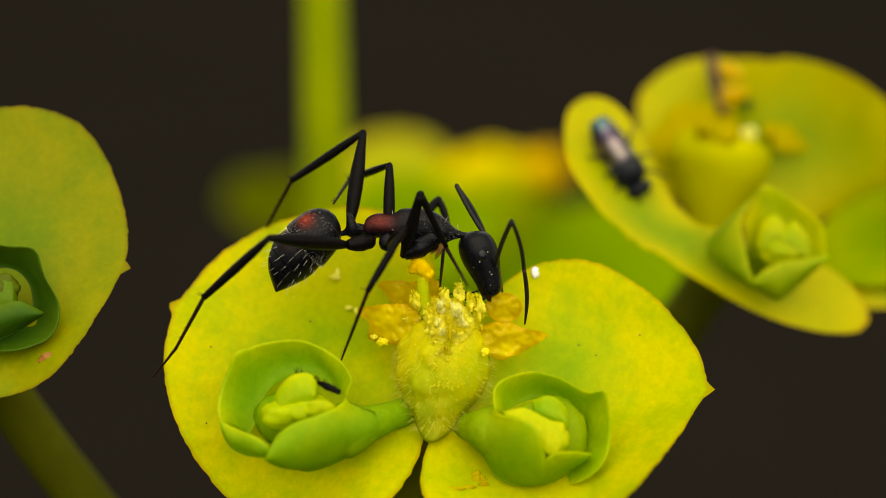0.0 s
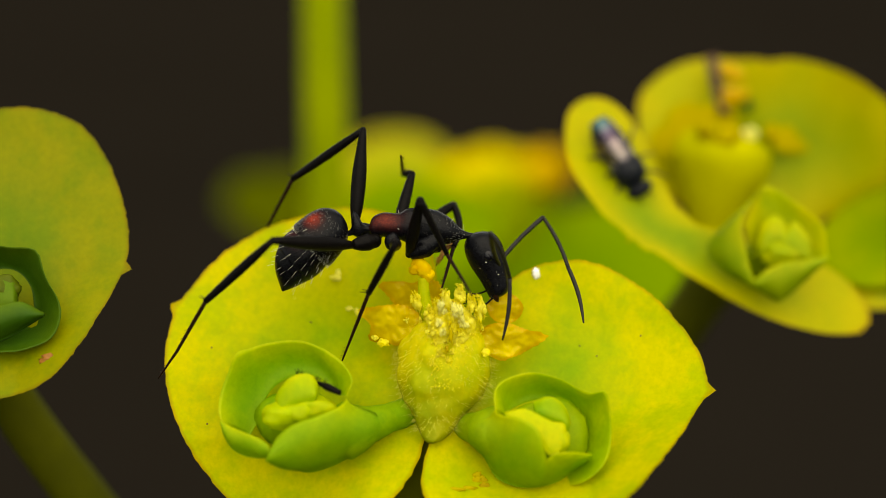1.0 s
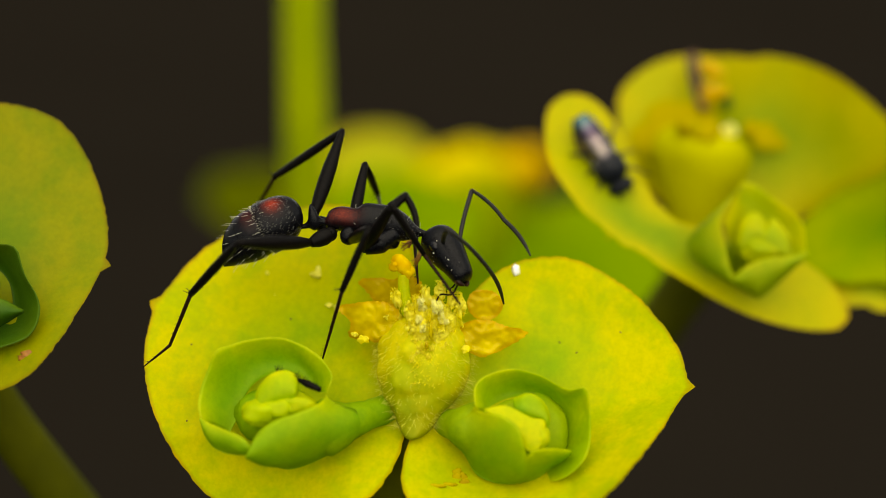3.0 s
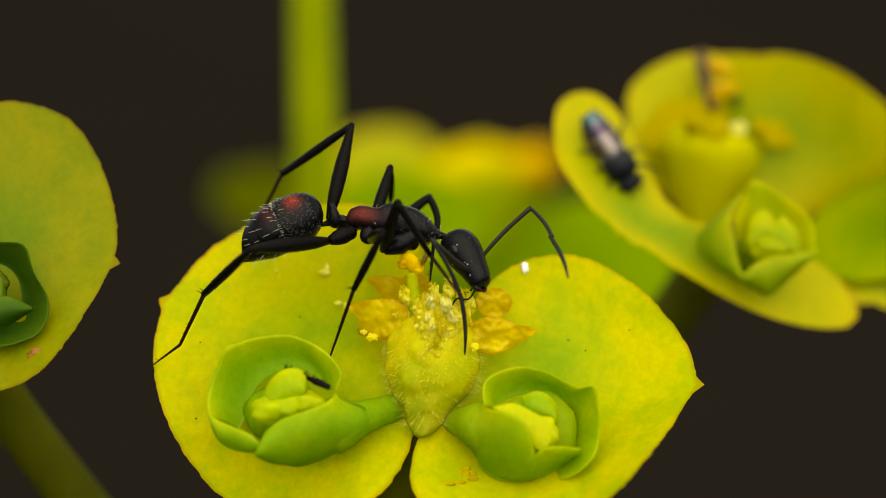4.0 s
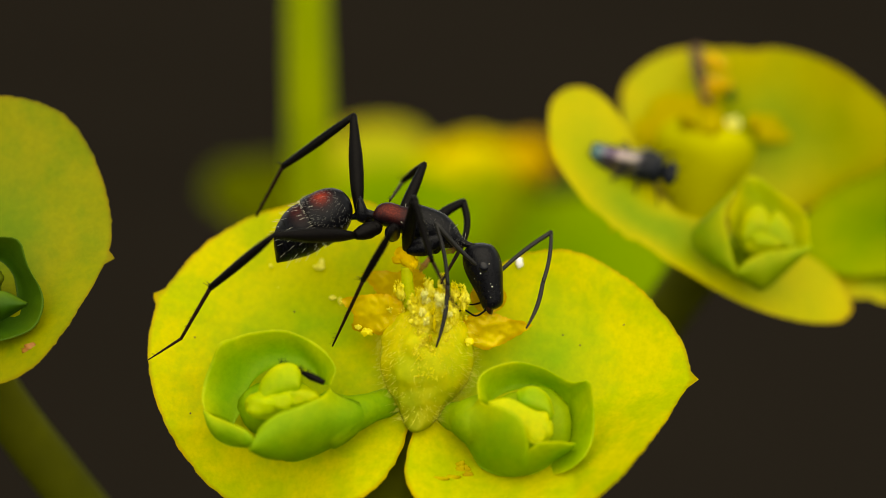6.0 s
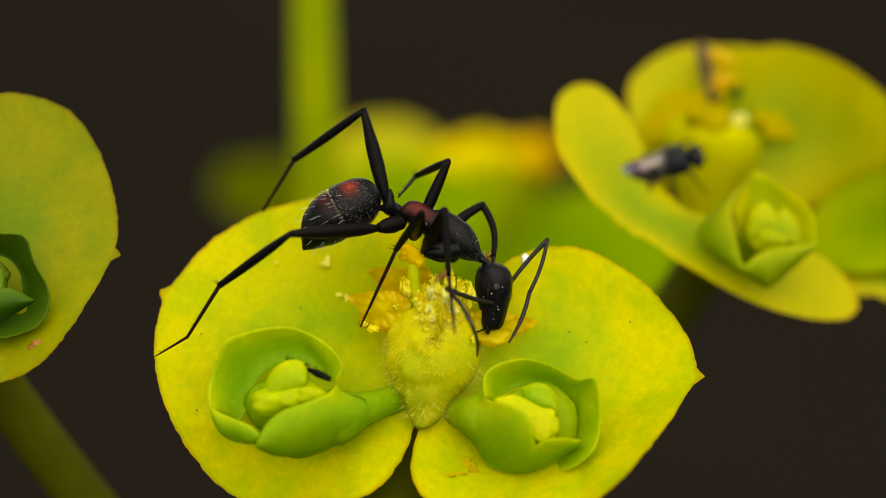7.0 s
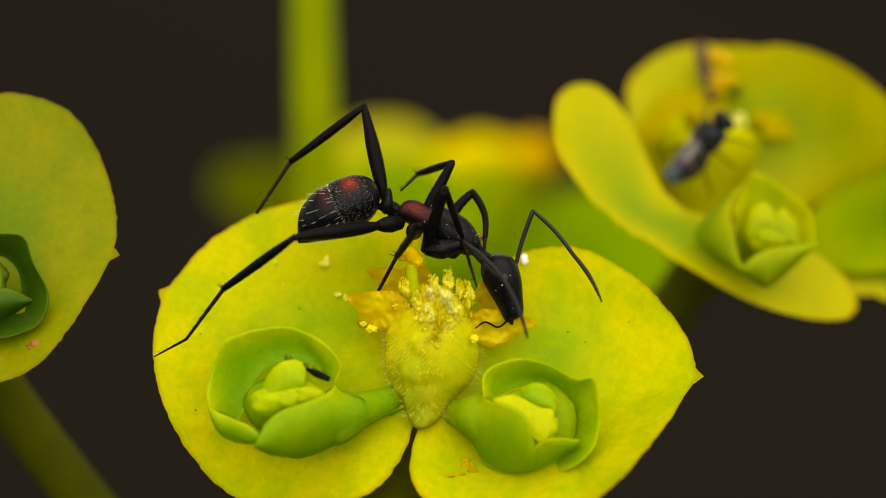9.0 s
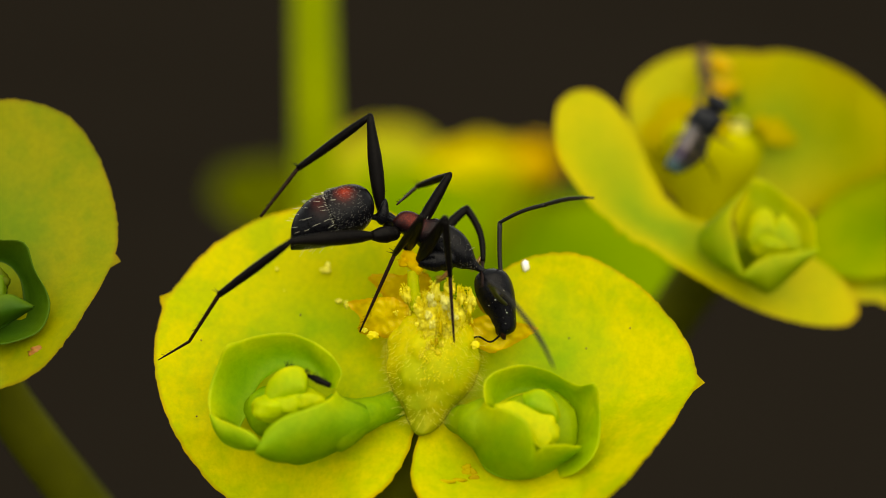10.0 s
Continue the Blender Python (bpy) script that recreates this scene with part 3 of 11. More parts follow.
    # loose golden strands down the front of the cup
    streak = []
    for k in range(480):
        h = -1.95 - 2.75 * rng.random() ** 1.15
        x = 0.15 + rng.gauss(0, 0.42) * (1 + 0.2 * (h + 3.0))
        p = Vector((x, on_cup(x, h) + 0.03, h))
        q = p + Vector((rng.uniform(-.10, .10), -rng.uniform(0.04, 0.13), rng.uniform(-.12, .14)))
        streak.append(tube([p, (p + q) / 2 + Vector((0, -0.03, 0.01)), q], [0.012, 0.010, 0.004], 4))
    part("furrow_fluff", *joined(*streak), POLLEN, cup, "golden yellow fluff", kind="stuff")
    # Brown slivers added in the furrow stand for its dark slit
    for x, h, sx, sz in ((0.23, -2.85, 0.07, 0.24), (0.10, -3.3, 0.06, 0.14), (0.2, -2.45, 0.06, 0.10)):
        part("scab", *ball((x, on_cup(x, h) - 0.13, h), (sx, 0.06, sz), x * 7, 0.8), SCAB, cup, "small brown scab")
    # glands: thin fleshy plates round the mouth, the front ones drawn out into a horn
    for mid, ang, rad, v0, slope, seed in (
            ((-1.61, -2.54), (0, 30, 60, 90, 120, 140, 153, 160, 167, 176, 190, 200, 207, 215, 225, 250, 285, 320), (0.87, 0.85, 0.72, 0.68, 0.76, 0.95, 1.2, 1.5, 1.15, 0.9, 0.86, 0.98, 1.1, 0.98, 0.86, 0.68, 0.72, 0.83), 0.15, 0.3, 41),
            ((-1.0, -1.46), (0, 25, 60, 90, 120, 150, 160, 167, 176, 190, 210, 240, 270, 300, 330), (1.0, 0.9, 0.5, 0.34, 0.38, 0.75, 1.1, 1.35, 1.05, 0.85, 0.8, 0.6, 0.55, 0.6, 0.9), 1.15, 0.25, 43),
            ((1.99, -3.1), (0, 6, 13, 25, 45, 90, 135, 160, 180, 210, 240, 270, 300, 330, 345, 353), (1.35, 1.66, 1.3, 0.88, 0.72, 0.6, 0.75, 0.85, 0.82, 0.72, 0.62, 0.66, 0.62, 0.78, 0.95, 1.15), 0.25, 0.3, 45),
            ((2.07, -1.98), (0, 45, 90, 135, 180, 225, 270, 315), (0.62, 0.55, 0.5, 0.62, 0.6, 0.55, 0.5, 0.56), 1.0, 0.3, 47)):
        bract("gland", f, mid, ang, rad, lambda u, w, m=mid, v=v0, k=slope: v + k * (abs(u - 0.2) - abs(m[0] - 0.2)) - 0.25 * (w - m[1]) + 0.16 * ((u - m[0]) ** 2 + (w - m[1]) ** 2) + 0.20 * noise.noise(Vector((u * 1.5, w * 1.9, m[0]))) + 0.07 * noise.noise(Vector((u * 5, w * 5, m[1]))) - 0.05 * math.exp(-((math.hypot((u - m[0]) / 0.8, (w - m[1]) / 0.62) - 0.85) / 0.22) ** 2),
              GLAND_PLATE, "horned ochre nectar gland", thick=0.16, teeth=0.09, seed=seed)
    # one ripe stamen standing out
    st = part("stamen_stalk", *curved_tube([(-0.55, 0.1, -2.3), (-0.66, 0.05, -1.6), (-0.70, 0.0, -0.95)], [0.23, 0.21, 0.19], 12), BUD, f, "pale green stamen stalk", tint=[0.7] * 204)
    part("anther", *joined(curved_tube([(-1.08, 0.0, -0.42), (-0.88, -0.03, -0.48), (-0.64, -0.05, -0.72), (-0.5, -0.05, -1.0)], [0.10, 0.26, 0.27, 0.13], 14), ball((-0.95, -0.05, -0.62), (0.24, 0.2, 0.2), 3, 0.6), ball((-0.5, -0.1, -0.86), (0.18, 0.16, 0.2), 5, 0.6)), ANTHER, st, "orange-yellow anther")
    for x, y, z, k in ((-2.05, 0.25, -3.15, 0.17), (-2.35, 0.5, -3.0, 0.11), (1.42, -0.35, -3.45, 0.14), (-2.9, 0.95, -2.15, 0.12)):
        part("gland_tip", *ball((x, y, z), (k, k, k * 0.8), k * 40, 0.7, 16, 22), POLLEN, f, "bright yellow gland tip")
    # buds to either side
    neck_one = [(-4.2, -0.9, -6.2), (-3.3, -0.95, -6.12), (-2.55, -0.6, -5.92), (-1.9, 0.0, -5.7), (-1.3, 0.6, -5.52), (-0.8, 1.2, -5.44)], [0.6, 1.0, 0.64, 0.5, 0.52, 0.5]
    one = bud_stalk(f, *neck_one, BUD)
    hull("outer_leaf", one, [(-7.56, -1.40, -5.95), (-7.64, -1.20, -5.4), (-7.52, -0.90, -4.77), (-7.29, -0.90, -4.06), (-7.03, -1.00, -3.49), (-6.58, -0.70, -3.33), (-5.95, -0.50, -3.15), (-5.0, -0.40, -3.07), (-4.21, -0.50, -3.27), (-3.47, -0.80, -3.82), (-3.11, -1.20, -4.37), (-3.27, -1.60, -4.96)],
         [(-6.58, -0.60, -6.34), (-6.42, -0.42, -6.03), (-6.22, -0.24, -5.71), (-6.14, -0.13, -5.32), (-6.03, -0.04, -5.0), (-5.79, 0.00, -4.69), (-5.47, 0.00, -4.45), (-5.08, -0.02, -4.29), (-4.61, -0.06, -4.28), (-4.21, -0.13, -4.37), (-3.82, -0.26, -4.61), (-3.51, -0.40, -4.92)], -0.3, BUD)
    hull("outer_leaf", one, [(-7.6, -1.40, -5.81), (-7.29, -1.73, -5.99), (-7.01, -2.00, -6.11), (-6.66, -2.20, -6.25), (-6.3, -2.33, -6.38), (-6.07, -2.40, -6.54), (-5.88, -2.40, -6.74)], [(-7.58, -1.30, -5.95), (-7.48, -1.43, -6.34), (-7.21, -1.57, -6.74), (-6.81, -1.70, -6.97), (-6.42, -1.90, -7.07), (-6.1, -2.07, -7.07), (-5.88, -2.20, -7.02)], 0.2, BUD)
    hull("outer_leaf", one, [(-5.93, -2.50, -7.03), (-5.7, -2.60, -6.42), (-5.16, -2.70, -5.95), (-4.37, -2.70, -5.67), (-3.82, -2.60, -5.36), (-3.47, -2.20, -5.0), (-3.31, -1.80, -4.73)], [(-5.87, -2.00, -7.07), (-5.4, -1.60, -7.37), (-4.69, -1.25, -7.54), (-3.82, -0.90, -7.37), (-3.03, -0.60, -6.97), (-2.5, -0.35, -6.6), (-2.1, 0.0, -6.25)], 0.75, BUD, melt=(*neck_one, "last"))
    part("bud_tip", *ball(opened(-5.0, -0.30, -5.71), (1.35, 0.6, 1.05), 2, 0.2, 12, 18), BUD, one, tint=[0.1] * 234)
    hull("inner_leaf", one, [(-5.63, -1.40, -5.4), (-5.7, -1.47, -5.0), (-5.47, -1.53, -4.57), (-5.08, -1.60, -4.26), (-4.61, -1.60, -4.23), (-4.29, -1.57, -4.49), (-4.25, -1.50, -4.85)], [(-5.47, -1.60, -5.63), (-5.32, -1.60, -5.59), (-5.08, -1.60, -5.55), (-4.84, -1.60, -5.52), (-4.61, -1.60, -5.44), (-4.45, -1.60, -5.28), (-4.33, -1.60, -5.08)], 0.4, BUD, toned=0.35)
    bud_heart(one, (-5.5, -1.7, -5.62), (0.66, 0.5, 0.42), 1, BUD_HEART)
    bud_heart(one, (-5.0, -1.7, -5.5), (0.62, 0.5, 0.42), 2, BUD_HEART)
    bud_heart(one, (-4.4, -1.6, -5.36), (0.72, 0.45, 0.42), 4, BUD_HEART, 0.6)
    neck_two = [(2.6, -1.0, -6.3), (1.7, -0.95, -6.15), (1.15, -0.4, -6.05), (0.67, 0.3, -5.98), (0.18, 1.1, -5.95)], [0.6, 0.9, 0.56, 0.44, 0.42]
    two = bud_stalk(f, *neck_two, BUD)
    hull("outer_leaf", two, [(1.75, -2.10, -5.52), (1.67, -1.70, -4.88), (1.95, -1.40, -4.46), (2.59, -1.20, -4.21), (3.23, -1.10, -4.16), (3.86, -1.10, -4.32), (4.50, -1.30, -4.64), (5.03, -1.50, -4.88), (5.49, -1.60, -4.81), (5.65, -1.60, -5.45), (5.67, -1.70, -6.37), (5.49, -2.00, -7.15), (5.07, -2.00, -7.65), (4.57, -1.80, -7.93), (4.20, -1.45, -7.98)],
         [(2.16, -1.40, -5.80), (2.23, -1.00, -5.45), (2.59, -0.60, -5.24), (3.01, -0.45, -5.10), (3.44, -0.30, -5.03), (3.86, -0.30, -5.06), (4.22, -0.30, -5.31), (4.50, -0.30, -5.66), (4.68, -0.30, -6.09), (4.71, -0.40, -6.37), (4.71, -0.50, -6.80), (4.57, -0.75, -7.08), (4.29, -1.00, -7.36), (4.2, -1.20, -7.66), (4.15, -1.36, -7.92)], -0.3, BUD)
    hull("outer_leaf", two, [(1.7, -2.20, -5.22), (2.02, -2.50, -5.46), (2.59, -2.80, -5.68), (3.01, -2.90, -5.96), (3.31, -2.90, -6.41), (3.47, -2.70, -7.19)], [(0.96, -0.20, -6.62), (1.17, -0.40, -7.08), (1.6, -0.80, -7.58), (2.16, -1.10, -7.93), (2.87, -1.30, -8.07), (3.37, -1.40, -8.0)], 0.45, BUD, melt=(*neck_two, "first"))
    hull("outer_leaf", two, [(3.42, -2.65, -7.21), (3.79, -2.61, -6.88), (4.29, -2.55, -6.8), (4.64, -2.40, -6.84), (5.01, -2.10, -6.94)], [(3.23, -1.40, -8.04), (3.86, -1.25, -7.85), (4.43, -1.20, -7.47), (4.78, -1.30, -7.22), (5.0, -1.60, -7.0)], 0.3, BUD)
    part("bud_tip", *ball(opened(3.5, -0.70, -6.35), (1.42, 0.6, 1.3), 6, 0.2, 12, 18), BUD, two, tint=[0.1] * 234)
    hull("inner_leaf", two, [(2.02, -2.30, -5.52), (2.59, -2.30, -5.38), (3.08, -2.30, -5.52), (3.72, -2.26, -5.8), (4.09, -2.20, -5.89), (4.17, -2.20, -6.3)], [(2.59, -2.50, -5.88), (2.87, -2.50, -6.02), (3.15, -2.50, -6.37), (3.37, -2.50, -6.73), (3.58, -2.50, -6.94), (3.93, -2.50, -6.8)], 0.12, BUD, toned=0.7)
    hull("inner_leaf", two, [(3.01, -1.50, -5.17), (3.44, -1.50, -5.0), (3.86, -1.50, -5.08), (4.18, -1.50, -5.38), (4.32, -1.50, -5.88)], [(3.08, -1.80, -5.66), (3.44, -1.80, -5.8), (3.72, -1.80, -5.88), (4.0, -1.80, -5.95), (4.15, -1.80, -6.16)], 0.3, BUD)
    bud_heart(two, (3.9, -2.15, -6.48), (0.36, 0.3, 0.40), 7, BUD_HEART, 0.4)
    # bits and blemishes
    part("pollen_grain", *ball(opened(3.12, right(3.12, -0.79) - 0.08, -0.79), (0.13, 0.10, 0.16), 1, 0.7), WHITE, f, "white grain")
    for x, z, sx, sz in ((-3.66, -0.95, 0.15, 0.09), (-3.58, -0.82, 0.07, 0.12), (-3.2, -2.0, 0.10, 0.06), (-2.95, -2.1, 0.06, 0.09), (-5.3, -0.9, 0.04, 0.05)):
        part("pollen_grain", *ball(opened(x, left(x, z) - 0.16, z), (sx * 1.2, 0.06, sz * 1.2), x, 0.8, 16, 22), HAIR, f)
    for x, y, z, s in ((0.62, -0.36, -5.0, 0.10), (-0.55, -0.62, -2.75, 0.08), (0.9, -0.42, -4.0, 0.05), (0.1, -0.40, -5.2, 0.05)):
        part("pollen_grain", *ball((x, y, z), (s, s, s), x, 0.5, 14, 18), POLLEN, f)
    part("scab", *joined(*[ball(opened(1.15 + dx, right(1.15 + dx, -7.85 + dz) - 0.02, -7.85 + dz), (0.16, 0.02, 0.13), dx, 0.6, 12, 16) for dx, dz in ((0, 0.05), (0.24, -0.14), (0.0, 0.2), (0.18, 0.05))], *[ball(opened(1.15 + dx, right(1.15 + dx, -7.85 + dz) - 0.005, -7.85 + dz), (0.28, 0.012, 0.07), dx, 0.5) for dx, dz in ((-0.3, -0.22), (-0.7, -0.26))]), SCAB, f, "small brown scab")
    for k in range(34):
        x, z = rng.uniform(-8.5, 7.5), rng.uniform(-8.0, 0.0)
        d = left if x < 0 else right
        if math.hypot(x - (ml if x < 0 else mr)[0], z - (ml if x < 0 else mr)[1]) < 4.0:
            part("speck", *ball(opened(x, d(x, z) - 0.01, z), (0.035, 0.02, 0.03), k, 0.5, 5, 7), BROWN if k % 3 else HAIR, f)
    stem_to_ground(f, [(-0.3, 1.0, -6.3), (-1.0, 1.6, -8.2)], [0.95, 0.95], (-6, 6), "green flower stalk")
    return f


build_main_flower()


# ---- the flower cut by the picture's side ----
def build_left_flower():
    f = thing("spurge_flower", (-15.5, 5.0, -3.0), "spurge flower with a broad yellow-green bract and a bud", "flower", "spurge flowers")
    mid = (-14.7, -0.14)
    sheet = tilted(-5.0, 0.42, 0.9, mid, 5.0)

    def creased(u, w):
        fold = w + 0.66 - 0.12 * (u + 10.6)
        return sheet(u, w) + (0.35 * fold * min(1.0, max(0.0, (u + 14.5) / 2.5)) if fold < 0 else 0.0)

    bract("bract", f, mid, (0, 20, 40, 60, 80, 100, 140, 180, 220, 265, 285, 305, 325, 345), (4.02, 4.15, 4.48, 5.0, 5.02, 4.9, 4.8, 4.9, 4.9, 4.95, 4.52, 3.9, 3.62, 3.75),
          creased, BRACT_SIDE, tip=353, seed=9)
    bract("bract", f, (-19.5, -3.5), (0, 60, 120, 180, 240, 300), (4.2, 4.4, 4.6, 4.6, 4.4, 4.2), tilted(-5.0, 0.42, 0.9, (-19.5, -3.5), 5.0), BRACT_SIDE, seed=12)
    # This bud's shade is put into BUD_DARK, a much darkened BUD
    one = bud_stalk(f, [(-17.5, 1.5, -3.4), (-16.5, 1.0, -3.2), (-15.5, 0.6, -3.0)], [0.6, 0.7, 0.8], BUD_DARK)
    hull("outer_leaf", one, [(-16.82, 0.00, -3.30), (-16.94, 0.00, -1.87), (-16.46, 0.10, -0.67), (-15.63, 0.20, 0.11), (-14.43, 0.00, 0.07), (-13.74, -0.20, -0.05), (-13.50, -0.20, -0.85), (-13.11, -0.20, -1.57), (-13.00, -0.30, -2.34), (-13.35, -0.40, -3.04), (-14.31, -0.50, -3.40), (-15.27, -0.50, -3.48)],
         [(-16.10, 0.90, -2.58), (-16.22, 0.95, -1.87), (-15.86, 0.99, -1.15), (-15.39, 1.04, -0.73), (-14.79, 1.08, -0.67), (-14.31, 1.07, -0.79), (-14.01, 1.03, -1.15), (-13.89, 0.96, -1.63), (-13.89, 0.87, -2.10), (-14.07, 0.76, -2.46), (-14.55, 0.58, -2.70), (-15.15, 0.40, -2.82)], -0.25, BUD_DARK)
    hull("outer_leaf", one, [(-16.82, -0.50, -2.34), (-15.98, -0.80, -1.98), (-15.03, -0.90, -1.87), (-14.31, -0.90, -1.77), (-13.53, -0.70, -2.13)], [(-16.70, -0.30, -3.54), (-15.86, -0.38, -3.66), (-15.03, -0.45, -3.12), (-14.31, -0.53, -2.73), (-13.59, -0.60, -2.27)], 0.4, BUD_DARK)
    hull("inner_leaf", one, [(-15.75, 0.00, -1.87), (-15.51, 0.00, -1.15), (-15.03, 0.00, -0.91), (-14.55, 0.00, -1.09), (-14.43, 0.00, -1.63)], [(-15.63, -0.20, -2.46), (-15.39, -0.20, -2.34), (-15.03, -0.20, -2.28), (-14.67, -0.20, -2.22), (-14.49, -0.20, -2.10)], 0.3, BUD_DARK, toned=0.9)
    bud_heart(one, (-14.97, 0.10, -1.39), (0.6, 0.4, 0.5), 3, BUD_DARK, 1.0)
    part("scab", *ball(opened(-13.45, creased(-13.45, -3.7) - 0.03, -3.7), (0.24, 0.05, 0.14), 3, 1.0), RUST, f, "small rusty scab")
    stem_to_ground(f, [(-17.0, 5.5, -3.5), (-15.8, 7.0, -6.5), (-13.0, 9.0, -11.0)], [0.8, 0.95, 1.0], (8, 4), "green flower stalk")
    return f


build_left_flower()


# ---- the flower with the fly ----
def build_right_flower():
    f = thing("spurge_flower", (10.5, 12.0, 0.0), "spurge flower with open yellow bracts, a bud and a dark brown sliver", "flower", "spurge flowers")
    # back bract
    m = (11.0, 3.65)
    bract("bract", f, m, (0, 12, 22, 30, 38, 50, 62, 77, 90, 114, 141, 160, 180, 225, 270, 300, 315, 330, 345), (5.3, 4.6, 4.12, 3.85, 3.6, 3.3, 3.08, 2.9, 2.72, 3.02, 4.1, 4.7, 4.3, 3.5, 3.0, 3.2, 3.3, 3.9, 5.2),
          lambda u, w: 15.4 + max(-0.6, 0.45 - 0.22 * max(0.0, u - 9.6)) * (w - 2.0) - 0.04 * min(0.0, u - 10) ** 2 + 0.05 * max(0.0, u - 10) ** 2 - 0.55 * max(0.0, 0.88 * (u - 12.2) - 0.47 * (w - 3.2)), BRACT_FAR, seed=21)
    # front bract: a trough whose end lobe carries the fly
    m = (7.0, 0.78)

    def trough(u, w):
        d = (w - 2.9 + 0.545 * (u - 4.13)) * 0.88
        return 8.8 + 0.85 * d - 0.02 * d * d + 0.16 * max(0.0, 6.2 - u) * max(0.0, d)

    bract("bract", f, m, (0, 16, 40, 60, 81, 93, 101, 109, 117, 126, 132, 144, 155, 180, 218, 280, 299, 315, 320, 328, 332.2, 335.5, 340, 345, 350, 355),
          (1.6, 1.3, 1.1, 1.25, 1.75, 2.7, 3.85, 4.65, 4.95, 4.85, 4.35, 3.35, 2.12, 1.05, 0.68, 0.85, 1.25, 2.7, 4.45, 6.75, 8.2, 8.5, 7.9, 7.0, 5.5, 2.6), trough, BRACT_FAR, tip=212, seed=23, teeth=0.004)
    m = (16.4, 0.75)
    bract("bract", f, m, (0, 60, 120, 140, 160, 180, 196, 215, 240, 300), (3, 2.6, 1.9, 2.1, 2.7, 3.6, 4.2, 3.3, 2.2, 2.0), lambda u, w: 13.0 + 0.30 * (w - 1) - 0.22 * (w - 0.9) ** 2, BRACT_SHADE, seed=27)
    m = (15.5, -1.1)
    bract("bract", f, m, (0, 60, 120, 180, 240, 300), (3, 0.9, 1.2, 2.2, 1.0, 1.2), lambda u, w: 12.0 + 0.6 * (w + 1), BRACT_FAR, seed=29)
    # the cup, a cone that narrows to its foot behind the bud
    prof = [(8.95, -0.6, 0.3), (9.0, 0.2, 0.5), (9.05, 0.8, 0.85), (9.2, 1.9, 1.5), (9.35, 2.7, 2.0), (9.4, 3.3, 2.1), (9.45, 3.7, 1.8), (9.5, 4.0, 1.2)]
    rings = smooth_path([(u, r, w) for u, w, r in prof], 3)
    cup = part("cup", *tube([opened(p.x, 14.6, p.z) for p in rings], [p.y for p in rings], 28), OCHRE, f, "ochre-yellow flower cup")
    tufts, pale = [], []
    rng = random.Random(12)
    for k in range(20):
        u, w = rng.uniform(8.7, 11.1), rng.uniform(3.45, 4.1)
        s = rng.uniform(0.25, 0.45)
        (pale if 10.3 < u < 10.8 else tufts).append(ball(opened(u, rng.uniform(12.8, 14.4), w), (s, s, s), k, 0.9, 7, 10))
    part("stamen_fluff", *joined(*tufts), GOLDEN, cup, "fluffy ochre stamens", kind="stuff")
    part("pale_fluff", *joined(*pale), FLUFF, cup, "whitish fluff", kind="stuff")
    for mid, ang, rad, v in (((8.3, 3.75), (0, 45, 90, 135, 160, 180, 205, 240, 270, 315), (0.9, 0.75, 0.62, 0.75, 1.1, 1.35, 1.0, 0.7, 0.6, 0.7), 14.0),
                             ((11.9, 3.75), (0, 12, 45, 90, 135, 180, 225, 270, 315, 345), (1.35, 1.1, 0.6, 0.42, 0.6, 0.9, 0.6, 0.42, 0.55, 1.0), 14.6),
                             ((8.8, 4.5), (0, 60, 90, 120, 180, 240, 300), (1.2, 0.5, 0.35, 0.45, 1.3, 0.5, 0.5), 15.3)):
        bract("gland", f, mid, ang, rad, lambda u, w, c=v, m=mid: c + 0.3 * abs(u - 9.5) + 0.25 * (w - m[1]), GOLDEN, "ochre nectar gland", thick=0.3, seed=int(v))
    # Taken for a small orange and black insect, built as flower bits
    wx = part("brown_sliver", *curved_tube([opened(9.08, 16.4, 6.5), opened(9.22, 15.9, 5.7), opened(9.5, 15.2, 4.6)], [0.26, 0.30, 0.24]), BROWN, f, "withered dark brown stamen")
    part("husk", *joined(*[ball(opened(9.7 + dx, 15.2, 5.5 + dz), (0.36, 0.3, 0.26), dx, 0.8) for dx, dz in ((-0.1, 0.6), (0.05, -0.15), (0.35, -0.25), (0.2, 0.45), (-0.05, -0.4))]), GLAND, wx, "orange husk")
    part("withered_tip", *ball(opened(10.28, 15.0, 4.85), (0.26, 0.2, 0.3), 2, 0.6), BUD_DARK, wx, "dark green withered tip", tint=[0.2] * 108)
    one = bud_stalk(f, [(11.13, 8.2, -0.47), (10.63, 8.8, -0.47), (10.14, 10.0, -0.35), (9.52, 12.0, 0.02)], [0.7, 0.65, 0.6, 0.6], BUD_FAR)
    hull("outer_leaf", one, [(10.14, 7.2, 0.89), (10.45, 7.3, 1.5), (10.88, 7.6, 2.18), (11.87, 7.6, 1.63), (12.79, 7.4, 0.89), (13.0, 7.0, -0.22)], [(10.58, 7.4, -0.4), (10.8, 7.7, 0.3), (11.13, 7.9, 0.7), (11.74, 7.9, 0.7), (12.24, 7.7, 0.2), (12.4, 7.4, -0.35)], -0.1, BUD_FAR, toned=0.3)
    hull("outer_leaf", one, [(10.83, 7.4, 2.1), (10.32, 7.0, 1.44), (10.07, 6.6, 0.89), (10.24, 6.3, -0.1), (10.55, 6.3, -1.21)], [(10.78, 7.6, 2.02), (9.65, 7.9, 1.01), (8.93, 8.0, 0.12), (9.34, 7.4, -0.62), (10.48, 6.6, -1.31)], 0.3, BUD_FAR)
